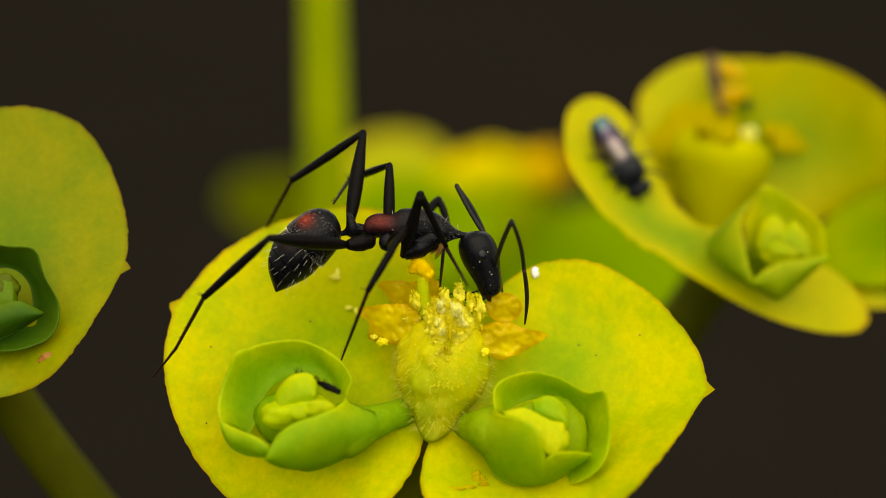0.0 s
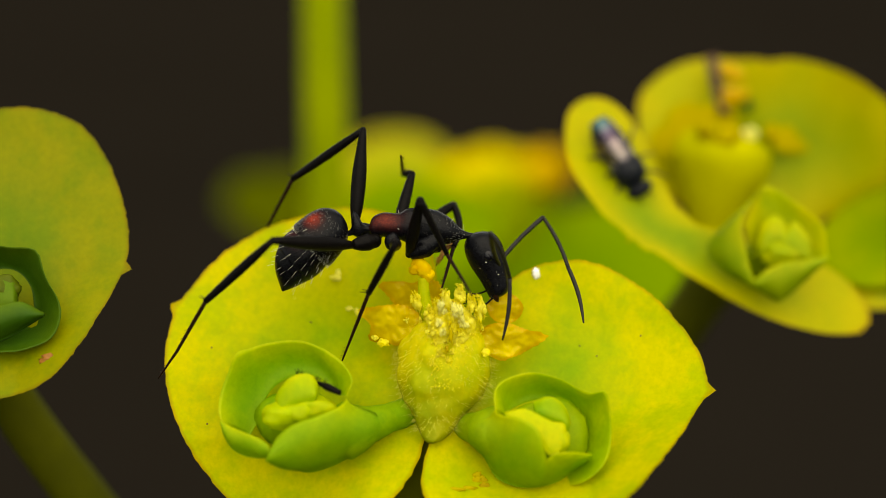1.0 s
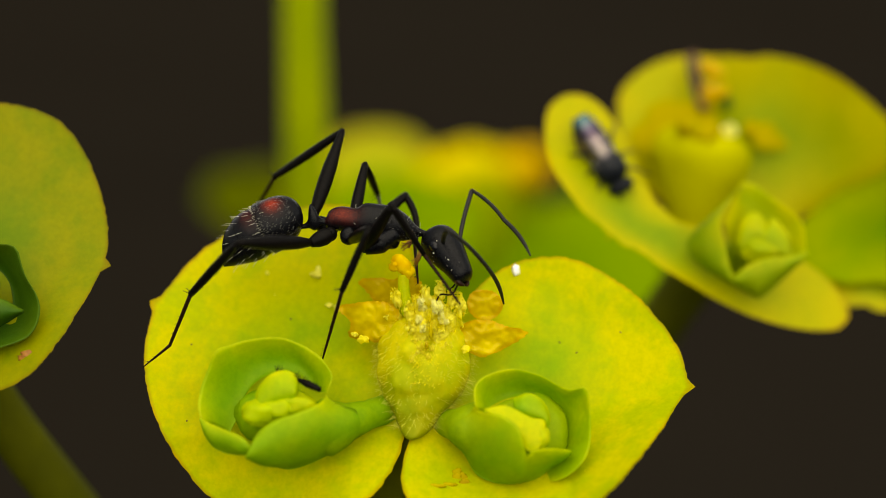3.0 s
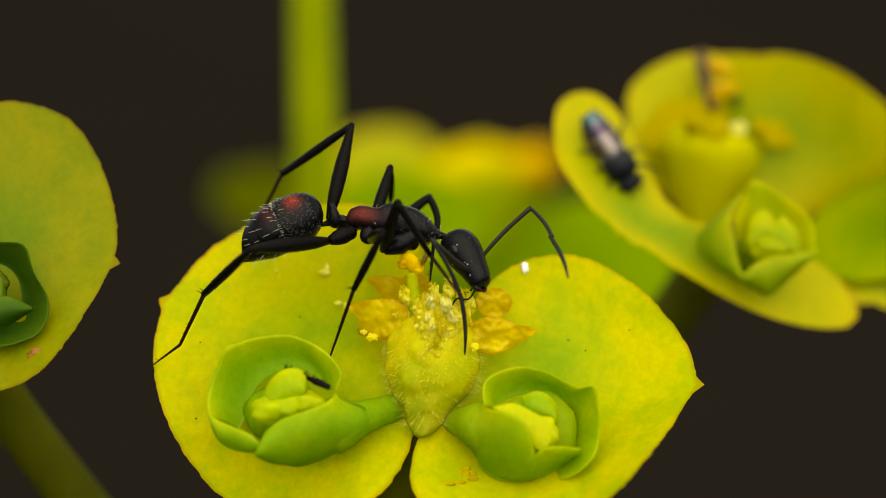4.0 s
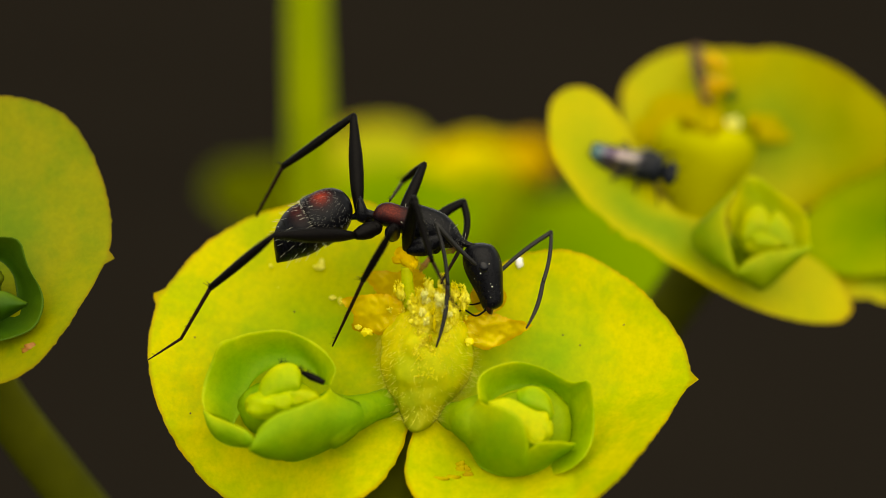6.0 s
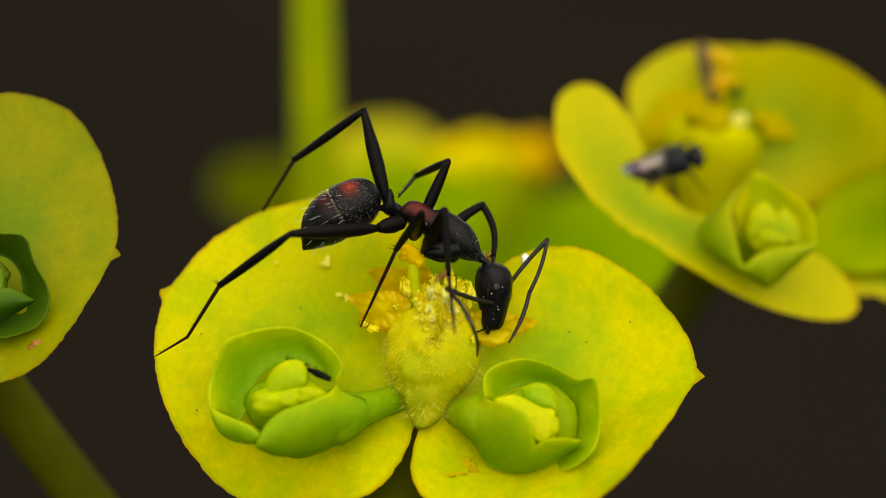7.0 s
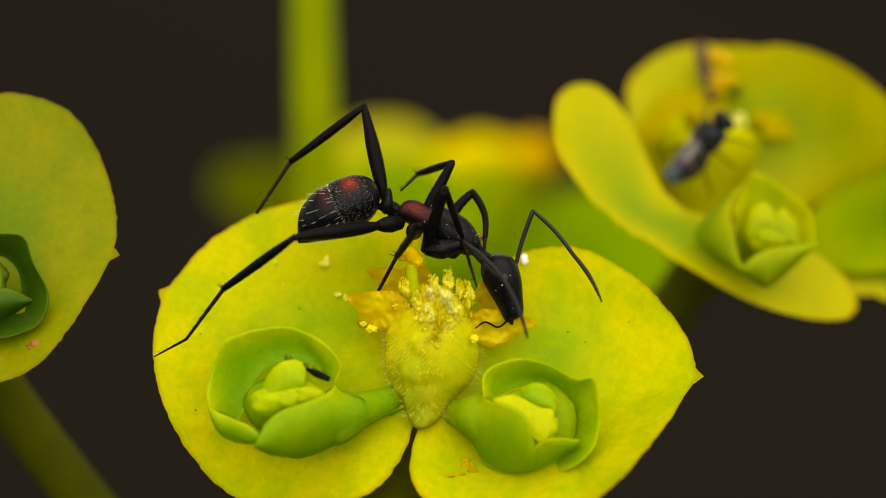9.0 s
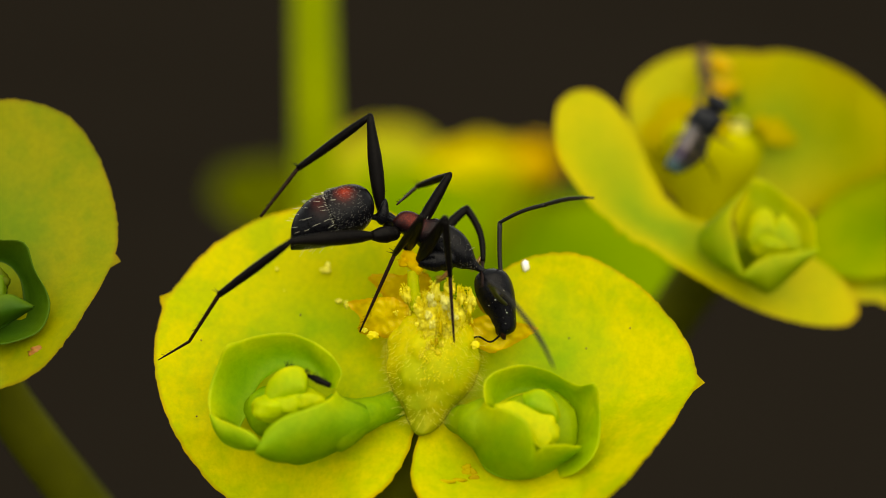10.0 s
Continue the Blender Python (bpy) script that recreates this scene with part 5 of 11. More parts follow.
def motions():
    """The ant's body, limbs and feelers, and the small fly."""
    walk(ant, [
        (0, pose(-0.00265, 0.00053, 0.25051, -18, 1.6, -0.5)), (0.25, pose(-0.00267, 0.00053, 0.25050, -18, 4.1, -1.3)),
        (0.5, pose(-0.00269, 0.00053, 0.25049, -18.1, 5.6, -1.8)), (0.75, pose(-0.00262, 0.00054, 0.25053, -18, 4, -1.3)),
        (1, pose(-0.00248, 0.00055, 0.25057, -18, 2.5, -0.8)), (1.25, pose(-0.00223, 0.00055, 0.25057, -18, 3, -1)),
        (1.5, pose(-0.00205, 0.00056, 0.25058, -18, 4, -1.3)), (1.75, pose(-0.00241, 0.00057, 0.25061, -18.1, 7.1, -2.3)),
        (2, pose(-0.00286, 0.00058, 0.25065, -18.3, 9.6, -3.2)), (2.25, pose(-0.00302, 0.00058, 0.25065, -18.2, 8.6, -2.8)),
        (2.5, pose(-0.00312, 0.00058, 0.25064, -18.1, 7, -2.3)), (2.75, pose(-0.00323, 0.00058, 0.25066, -18.1, 5.8, -1.9)),
        (3, pose(-0.00328, 0.00059, 0.25068, -18.1, 5.2, -1.7)), (3.25, pose(-0.00325, 0.00059, 0.25068, -18.1, 5.4, -1.8)),
        (3.5, pose(-0.00316, 0.00059, 0.25067, -18.1, 5.9, -1.9)), (3.75, pose(-0.00303, 0.00059, 0.25067, -18.1, 6.7, -2.2)),
        (4, pose(-0.00289, 0.00058, 0.25066, -18.2, 7.6, -2.5)), (4.25, pose(-0.00275, 0.00058, 0.25066, -18.2, 8.6, -2.8)),
        (4.5, pose(-0.00264, 0.00058, 0.25065, -18.3, 9.6, -3.1)), (4.75, pose(-0.00256, 0.00057, 0.25063, -18.4, 11, -3.6)),
        (5, pose(-0.00248, 0.00057, 0.25062, -18.4, 12, -4)), (5.25, pose(-0.00236, 0.00057, 0.25063, -18.4, 11.4, -3.8)),
        (5.5, pose(-0.00222, 0.00058, 0.25064, -18.3, 11, -3.6)), (5.75, pose(-0.00203, 0.00058, 0.25065, -18.4, 12.3, -4.1)),
        (6, pose(-0.00179, 0.00058, 0.25066, -18.7, 15.3, -5.1)), (6.25, pose(-0.00153, 0.00059, 0.25067, -19.1, 19.3, -6.5)),
        (6.5, pose(-0.00130, 0.00059, 0.25068, -19.7, 23.4, -8.1)), (6.75, pose(-0.00114, 0.00059, 0.25070, -20.2, 26.8, -9.4)),
        (7, pose(-0.00108, 0.00060, 0.25071, -20.6, 28.4, -10.1)), (7.25, pose(-0.00113, 0.00061, 0.25074, -20.6, 28.8, -10.3)),
        (7.5, pose(-0.00118, 0.00062, 0.25077, -20.7, 29, -10.4)), (7.75, pose(-0.00119, 0.00061, 0.25076, -20.8, 29.6, -10.6)),
        (8, pose(-0.00119, 0.00061, 0.25074, -20.9, 30, -10.8)), (8.25, pose(-0.00111, 0.00063, 0.25079, -20.8, 29.6, -10.7)),
        (8.5, pose(-0.00103, 0.00064, 0.25084, -20.7, 28.8, -10.3)), (8.75, pose(-0.00108, 0.00062, 0.25078, -20.1, 26.2, -9.2)),
        (9, pose(-0.00113, 0.00060, 0.25071, -19.8, 24.3, -8.4)), (9.25, pose(-0.00113, 0.00060, 0.25071, -20, 25.5, -8.9)),
        (9.5, pose(-0.00113, 0.00060, 0.25070, -20.4, 27.3, -9.7)), (9.75, pose(-0.00120, 0.00058, 0.25065, -20.4, 27.4, -9.7)),
        (10, pose(-0.00131, 0.00055, 0.25057, -20.2, 26.6, -9.4))])
    walk(limb["petiole"], [
        (0, pose(0.00000, 0.00000, 0.00000, 180, 10.4, 180)), (0.25, pose(0.00000, 0.00000, 0.00000, 180, 12.6, 180)),
        (0.5, pose(0.00000, 0.00000, 0.00000, 180, 13.9, 180)), (0.75, pose(-0.00000, 0.00000, -0.00000, 180, 14.1, 180)),
        (1, pose(-0.00000, 0.00000, 0.00000, 180, 14, 180)), (1.25, pose(0.00000, 0.00000, 0.00000, 180, 13, 180)),
        (1.5, pose(0.00000, 0.00000, 0.00000, 180, 12.5, 180)), (1.75, pose(-0.00000, 0.00000, 0.00000, 180, 16.6, 180)),
        (2, pose(0.00000, 0.00000, 0.00000, 180, 20.2, 180)), (2.25, pose(0.00000, 0.00000, 0.00000, 180, 17.3, 180)),
        (2.5, pose(-0.00000, 0.00000, 0.00000, 180, 14.6, 180)), (2.75, pose(0.00000, 0.00000, -0.00000, 180, 14.8, 180)),
        (3, pose(0.00000, 0.00000, 0.00000, 180, 15.7, 180)), (3.25, pose(0.00000, 0.00000, 0.00000, 180, 15.8, 180)),
        (3.5, pose(0.00000, 0.00000, -0.00000, 180, 15.8, 180)), (3.75, pose(0.00000, 0.00000, -0.00000, 180, 16, 180)),
        (4, pose(0.00000, 0.00000, 0.00000, 180, 16.3, 180)), (4.25, pose(0.00000, 0.00000, -0.00000, 180, 16.8, 180)),
        (4.5, pose(0.00000, 0.00000, 0.00000, 180, 17.3, 180)), (4.75, pose(0.00000, 0.00000, 0.00000, 180, 19.1, 180)),
        (5, pose(0.00000, 0.00000, 0.00000, 180, 20.6, 180)), (5.25, pose(0.00000, 0.00000, 0.00000, 180, 20.1, 180)),
        (5.5, pose(0.00000, 0.00000, 0.00000, 180, 19.5, 180)), (5.75, pose(0.00000, 0.00000, 0.00000, 180, 20, 180)),
        (6, pose(0.00000, 0.00000, 0.00000, 180, 21, 180)), (6.25, pose(0.00000, 0.00000, 0.00000, 180, 22.3, 180)),
        (6.5, pose(0.00000, 0.00000, -0.00000, 180, 23.5, 180)), (6.75, pose(0.00000, 0.00000, 0.00000, 180, 24.2, 180)),
        (7, pose(-0.00000, 0.00000, 0.00000, 180, 24, 180)), (7.25, pose(0.00000, 0.00000, 0.00000, 180, 24, 180)),
        (7.5, pose(-0.00000, 0.00000, 0.00000, 180, 24.7, 180)), (7.75, pose(0.00000, 0.00000, -0.00000, 180, 25.5, 180)),
        (8, pose(0.00000, 0.00000, 0.00000, 180, 26, 180)), (8.25, pose(0.00000, 0.00000, 0.00000, 180, 27, 180)),
        (8.5, pose(0.00000, 0.00000, 0.00000, 180, 27.3, 180)), (8.75, pose(0.00000, 0.00000, 0.00000, 180, 20.9, 180)),
        (9, pose(0.00000, 0.00000, -0.00000, 180, 15.5, 180)), (9.25, pose(0.00000, 0.00000, -0.00000, 180, 20.4, 180)),
        (9.5, pose(0.00000, 0.00000, 0.00000, 180, 25.4, 180)), (9.75, pose(0.00000, 0.00000, 0.00000, 180, 23.3, 180)),
        (10, pose(-0.00000, 0.00000, 0.00000, 180, 17.7, 180))])
    walk(limb["gaster"], [
        (0, pose(-0.00081, 0.00000, -0.00015, 180, 43.4, 180)), (0.25, pose(-0.00078, 0.00000, -0.00017, 180, 41, 180)),
        (0.5, pose(-0.00077, 0.00000, -0.00019, 180, 39.5, 180)), (0.75, pose(-0.00077, 0.00000, -0.00019, 180, 41.4, 180)),
        (1, pose(-0.00077, 0.00000, -0.00019, 180, 44, 180)), (1.25, pose(-0.00081, 0.00000, -0.00019, 180, 44.9, 180)),
        (1.5, pose(-0.00085, 0.00000, -0.00019, 180, 45.7, 180)), (1.75, pose(-0.00075, 0.00000, -0.00022, 180, 44.6, 180)),
        (2, pose(-0.00067, 0.00000, -0.00025, 180, 42, 180)), (2.25, pose(-0.00076, 0.00000, -0.00024, 180, 39.5, 180)),
        (2.5, pose(-0.00084, 0.00000, -0.00022, 180, 36.8, 180)), (2.75, pose(-0.00085, 0.00000, -0.00022, 180, 34.1, 180)),
        (3, pose(-0.00084, 0.00000, -0.00024, 180, 32.4, 180)), (3.25, pose(-0.00084, 0.00000, -0.00024, 180, 32.2, 180)),
        (3.5, pose(-0.00085, 0.00000, -0.00024, 180, 32.3, 180)), (3.75, pose(-0.00085, 0.00000, -0.00024, 180, 32.8, 180)),
        (4, pose(-0.00085, 0.00000, -0.00025, 180, 33.5, 180)), (4.25, pose(-0.00085, 0.00000, -0.00025, 180, 34.3, 180)),
        (4.5, pose(-0.00083, 0.00000, -0.00026, 180, 35.3, 180)), (4.75, pose(-0.00078, 0.00000, -0.00027, 180, 38.5, 180)),
        (5, pose(-0.00074, 0.00000, -0.00028, 180, 41.5, 180)), (5.25, pose(-0.00074, 0.00000, -0.00027, 180, 41.7, 180)),
        (5.5, pose(-0.00074, 0.00000, -0.00026, 180, 42.2, 180)), (5.75, pose(-0.00074, 0.00000, -0.00027, 180, 44, 180)),
        (6, pose(-0.00072, 0.00000, -0.00028, 180, 47.1, 180)), (6.25, pose(-0.00070, 0.00000, -0.00029, 180, 50.8, 180)),
        (6.5, pose(-0.00068, 0.00000, -0.00030, 180, 54.5, 180)), (6.75, pose(-0.00068, 0.00000, -0.00030, 180, 57.3, 180)),
        (7, pose(-0.00068, 0.00000, -0.00030, 180, 58.5, 180)), (7.25, pose(-0.00068, 0.00000, -0.00030, 180, 58.5, 180)),
        (7.5, pose(-0.00069, 0.00000, -0.00032, 180, 58.4, 180)), (7.75, pose(-0.00070, 0.00000, -0.00033, 180, 59.5, 180)),
        (8, pose(-0.00071, 0.00000, -0.00034, 180, 60.4, 180)), (8.25, pose(-0.00074, 0.00000, -0.00038, 180, 60.2, 180)),
        (8.5, pose(-0.00077, 0.00000, -0.00040, 180, 58.9, 180)), (8.75, pose(-0.00073, 0.00000, -0.00028, 180, 53.9, 180)),
        (9, pose(-0.00069, 0.00000, -0.00019, 180, 49.9, 180)), (9.25, pose(-0.00069, 0.00000, -0.00026, 180, 51.5, 180)),
        (9.5, pose(-0.00071, 0.00000, -0.00034, 180, 54, 180)), (9.75, pose(-0.00073, 0.00000, -0.00031, 180, 52.7, 180)),
        (10, pose(-0.00074, 0.00000, -0.00024, 180, 49.7, 180))])
    walk(limb["head"], [
        (0, pose(0.00358, 0.00000, -0.00010, 0, 70, 0)), (0.25, pose(0.00358, 0.00000, -0.00010, 0, 65, 0)),
        (0.5, pose(0.00358, 0.00000, -0.00010, 0, 61.8, 0)), (0.75, pose(0.00358, 0.00000, -0.00010, 0, 64.6, 0)),
        (1, pose(0.00358, 0.00000, -0.00010, 0, 67.5, 0)), (1.25, pose(0.00358, 0.00000, -0.00010, 0, 69.8, 0)),
        (1.5, pose(0.00358, 0.00000, -0.00010, 0, 70.9, 0)), (1.75, pose(0.00358, 0.00000, -0.00010, 0, 56.4, -22)),
        (2, pose(0.00358, 0.00000, -0.00010, 0, 40.5, -42)), (2.25, pose(0.00358, 0.00000, -0.00010, 0, 39.5, -42)),
        (2.5, pose(0.00358, 0.00000, -0.00010, 0, 40.9, -42)), (2.75, pose(0.00358, 0.00000, -0.00010, 0, 41.6, -42)),
        (3, pose(0.00358, 0.00000, -0.00010, 0, 41.9, -42)), (3.25, pose(0.00358, 0.00000, -0.00010, 0, 42, -42)),
        (3.5, pose(0.00358, 0.00000, -0.00010, 0, 42.7, -41.5)), (3.75, pose(0.00358, 0.00000, -0.00010, 0, 43.2, -41)),
        (4, pose(0.00358, 0.00000, -0.00010, 0, 43.2, -40.5)), (4.25, pose(0.00358, 0.00000, -0.00010, 0, 43, -40)),
        (4.5, pose(0.00358, 0.00000, -0.00010, 0, 44.1, -34)), (4.75, pose(0.00358, 0.00000, -0.00010, 0, 44.6, -24)),
        (5, pose(0.00358, 0.00000, -0.00010, 0, 46.4, -14)), (5.25, pose(0.00358, 0.00000, -0.00010, 0, 47.8, -16)),
        (5.5, pose(0.00358, 0.00000, -0.00010, 0, 50.3, -18)), (5.75, pose(0.00358, 0.00000, -0.00010, 0, 54.6, -13)),
        (6, pose(0.00358, 0.00000, -0.00010, 0, 58.8, -8)), (6.25, pose(0.00358, 0.00000, -0.00010, 0, 61.5, -5.5)),
        (6.5, pose(0.00358, 0.00000, -0.00010, 0, 62.8, -3)), (6.75, pose(0.00358, 0.00000, -0.00010, 0, 62.9, -0.5)),
        (7, pose(0.00358, 0.00000, -0.00010, 0, 61.7, 0)), (7.25, pose(0.00358, 0.00000, -0.00010, 0, 59.6, 0)),
        (7.5, pose(0.00358, 0.00000, -0.00010, 0, 57.3, 0)), (7.75, pose(0.00358, 0.00000, -0.00010, 0, 53.1, 0)),
        (8, pose(0.00358, 0.00000, -0.00010, 0, 48, 0)), (8.25, pose(0.00358, 0.00000, -0.00010, 0, 47.9, 0)),
        (8.5, pose(0.00358, 0.00000, -0.00010, 0, 48.7, 0)), (8.75, pose(0.00358, 0.00000, -0.00010, 0, 47.6, 0)),
        (9, pose(0.00358, 0.00000, -0.00010, 0, 46.5, 0)), (9.25, pose(0.00358, 0.00000, -0.00010, 0, 49, 0)),
        (9.5, pose(0.00358, 0.00000, -0.00010, 0, 50.3, 0)), (9.75, pose(0.00358, 0.00000, -0.00010, 0, 47.7, 0)),
        (10, pose(0.00358, 0.00000, -0.00010, 0, 45.1, 0))])
    walk(limb["LHc"], [
        (0, pose(0.00015, -0.00025, -0.00040, -176.1, 9.6, -157.7)), (0.25, pose(0.00015, -0.00025, -0.00040, -173.8, 14.6, -156.9)),
        (0.5, pose(0.00015, -0.00025, -0.00040, -172.4, 17.7, -156.3)), (0.75, pose(0.00015, -0.00025, -0.00040, -173.6, 15.2, -156.8)),
        (1, pose(0.00015, -0.00025, -0.00040, -174.8, 12.7, -157.4)), (1.25, pose(0.00015, -0.00025, -0.00040, -175.1, 12.5, -158.4)),
        (1.5, pose(0.00015, -0.00025, -0.00040, -175, 13.2, -159.1)), (1.75, pose(0.00015, -0.00025, -0.00040, -171.3, 20.7, -156.6)),
        (2, pose(0.00015, -0.00025, -0.00040, -167, 28.2, -154)), (2.25, pose(0.00015, -0.00025, -0.00040, -168.8, 27.3, -156.7)),
        (2.5, pose(0.00015, -0.00025, -0.00040, -169.7, 26.1, -157.5)), (2.75, pose(0.00015, -0.00025, -0.00040, -168, 27, -154.9)),
        (3, pose(0.00015, -0.00025, -0.00040, -166.7, 27.8, -153.2)), (3.25, pose(0.00015, -0.00025, -0.00040, -166.9, 27.7, -153.4)),
        (3.5, pose(0.00015, -0.00025, -0.00040, -167.3, 27.5, -154)), (3.75, pose(0.00015, -0.00025, -0.00040, -167.7, 27.4, -154.7)),
        (4, pose(0.00015, -0.00025, -0.00040, -167.9, 27.6, -155.2)), (4.25, pose(0.00015, -0.00025, -0.00040, -167.9, 27.9, -155.4)),
        (4.5, pose(0.00015, -0.00025, -0.00040, -167.5, 28.6, -155.1)), (4.75, pose(0.00015, -0.00025, -0.00040, -165.7, 30.5, -153.3)),
        (5, pose(0.00015, -0.00025, -0.00040, -163.8, 32.2, -151.5)), (5.25, pose(0.00015, -0.00025, -0.00040, -164.4, 31.9, -152.1)),
        (5.5, pose(0.00015, -0.00025, -0.00040, -165.2, 31.6, -153.3)), (5.75, pose(0.00015, -0.00025, -0.00040, -165.2, 32.2, -153.7)),
        (6, pose(0.00015, -0.00025, -0.00040, -164.7, 33.4, -153.6)), (6.25, pose(0.00015, -0.00025, -0.00040, -163.8, 35, -153.1)),
        (6.5, pose(0.00015, -0.00025, -0.00040, -162.5, 37, -152.4)), (6.75, pose(0.00015, -0.00025, -0.00040, -161.3, 38.7, -151.6)),
        (7, pose(0.00015, -0.00025, -0.00040, -160.4, 39.8, -151)), (7.25, pose(0.00015, -0.00025, -0.00040, -159.7, 41.2, -150.7)),
        (7.5, pose(0.00015, -0.00025, -0.00040, -159, 42.4, -150.3)), (7.75, pose(0.00015, -0.00025, -0.00040, -157.7, 43.2, -149.1)),
        (8, pose(0.00015, -0.00025, -0.00040, -156.1, 43.9, -147.4)), (8.25, pose(0.00015, -0.00025, -0.00040, -156.7, 43.5, -147.9)),
        (8.5, pose(0.00015, -0.00025, -0.00040, -157.5, 42.7, -148.6)), (8.75, pose(0.00015, -0.00025, -0.00040, -160.1, 36.1, -148.4)),
        (9, pose(0.00015, -0.00025, -0.00040, -163.1, 29.2, -148.1)), (9.25, pose(0.00015, -0.00025, -0.00040, -159.7, 36.7, -148.2)),
        (9.5, pose(0.00015, -0.00025, -0.00040, -157.8, 43, -149.1)), (9.75, pose(0.00015, -0.00025, -0.00040, -160.2, 38.6, -150.1)),
        (10, pose(0.00015, -0.00025, -0.00040, -164, 30.2, -150.3))])
    walk(limb["RHc"], [
        (0, pose(0.00015, 0.00025, -0.00020, -171.4, -21.2, 157.2)), (0.25, pose(0.00015, 0.00025, -0.00020, -172.1, -19.7, 157.6)),
        (0.5, pose(0.00015, 0.00025, -0.00020, -172.5, -18.8, 157.9)), (0.75, pose(0.00015, 0.00025, -0.00020, -172.5, -18.7, 157.6)),
        (1, pose(0.00015, 0.00025, -0.00020, -172.7, -18.2, 157.6)), (1.25, pose(0.00015, 0.00025, -0.00020, -173.8, -16.6, 159.1)),
        (1.5, pose(0.00015, 0.00025, -0.00020, -174.7, -14.9, 160.3)), (1.75, pose(0.00015, 0.00025, -0.00020, -174, -14.8, 157.7)),
        (2, pose(0.00015, 0.00025, -0.00020, -173.1, -15.3, 155.5)), (2.25, pose(0.00015, 0.00025, -0.00020, -175.3, -12, 158.5)),
        (2.5, pose(0.00015, 0.00025, -0.00020, -175.9, -11.1, 159.7)), (2.75, pose(0.00015, 0.00025, -0.00020, -174.3, -14.4, 158.1)),
        (3, pose(0.00015, 0.00025, -0.00020, -172.9, -16.9, 157)), (3.25, pose(0.00015, 0.00025, -0.00020, -173.1, -16.9, 157.3)),
        (3.5, pose(0.00015, 0.00025, -0.00020, -173.6, -16.3, 158.1)), (3.75, pose(0.00015, 0.00025, -0.00020, -174.2, -15.4, 159)),
        (4, pose(0.00015, 0.00025, -0.00020, -174.8, -14.4, 159.8)), (4.25, pose(0.00015, 0.00025, -0.00020, -175.2, -13.6, 160.4)),
        (4.5, pose(0.00015, 0.00025, -0.00020, -175.4, -13.2, 160.6)), (4.75, pose(0.00015, 0.00025, -0.00020, -175.7, -11.9, 159.9)),
        (5, pose(0.00015, 0.00025, -0.00020, -175.8, -11.1, 159)), (5.25, pose(0.00015, 0.00025, -0.00020, -175.6, -11.5, 158.6)),
        (5.5, pose(0.00015, 0.00025, -0.00020, -175.6, -11.3, 158.4)), (5.75, pose(0.00015, 0.00025, -0.00020, -175.6, -10.9, 158.1)),
        (6, pose(0.00015, 0.00025, -0.00020, -175.6, -10.7, 157.6)), (6.25, pose(0.00015, 0.00025, -0.00020, -175.6, -10.6, 157.3)),
        (6.5, pose(0.00015, 0.00025, -0.00020, -175.5, -10.7, 157.1)), (6.75, pose(0.00015, 0.00025, -0.00020, -175.5, -10.9, 157.2)),
        (7, pose(0.00015, 0.00025, -0.00020, -175.4, -11.2, 157.3)), (7.25, pose(0.00015, 0.00025, -0.00020, -175, -11.9, 157)),
        (7.5, pose(0.00015, 0.00025, -0.00020, -174.7, -12.3, 156.5)), (7.75, pose(0.00015, 0.00025, -0.00020, -174.8, -12.1, 156.6)),
        (8, pose(0.00015, 0.00025, -0.00020, -175, -11.5, 156.5)), (8.25, pose(0.00015, 0.00025, -0.00020, -177.2, -6.2, 155.6)),
        (8.5, pose(0.00015, 0.00025, -0.00020, -179.4, -1.2, 154.8)), (8.75, pose(0.00015, 0.00025, -0.00020, -174.8, -12.2, 156.6)),
        (9, pose(0.00015, 0.00025, -0.00020, -172.1, -20.5, 158.3)), (9.25, pose(0.00015, 0.00025, -0.00020, -173.4, -17.3, 158.8)),
        (9.5, pose(0.00015, 0.00025, -0.00020, -175.3, -12.4, 159.1)), (9.75, pose(0.00015, 0.00025, -0.00020, -175.1, -12.7, 158.5)),
        (10, pose(0.00015, 0.00025, -0.00020, -173.3, -16.4, 157.2))])
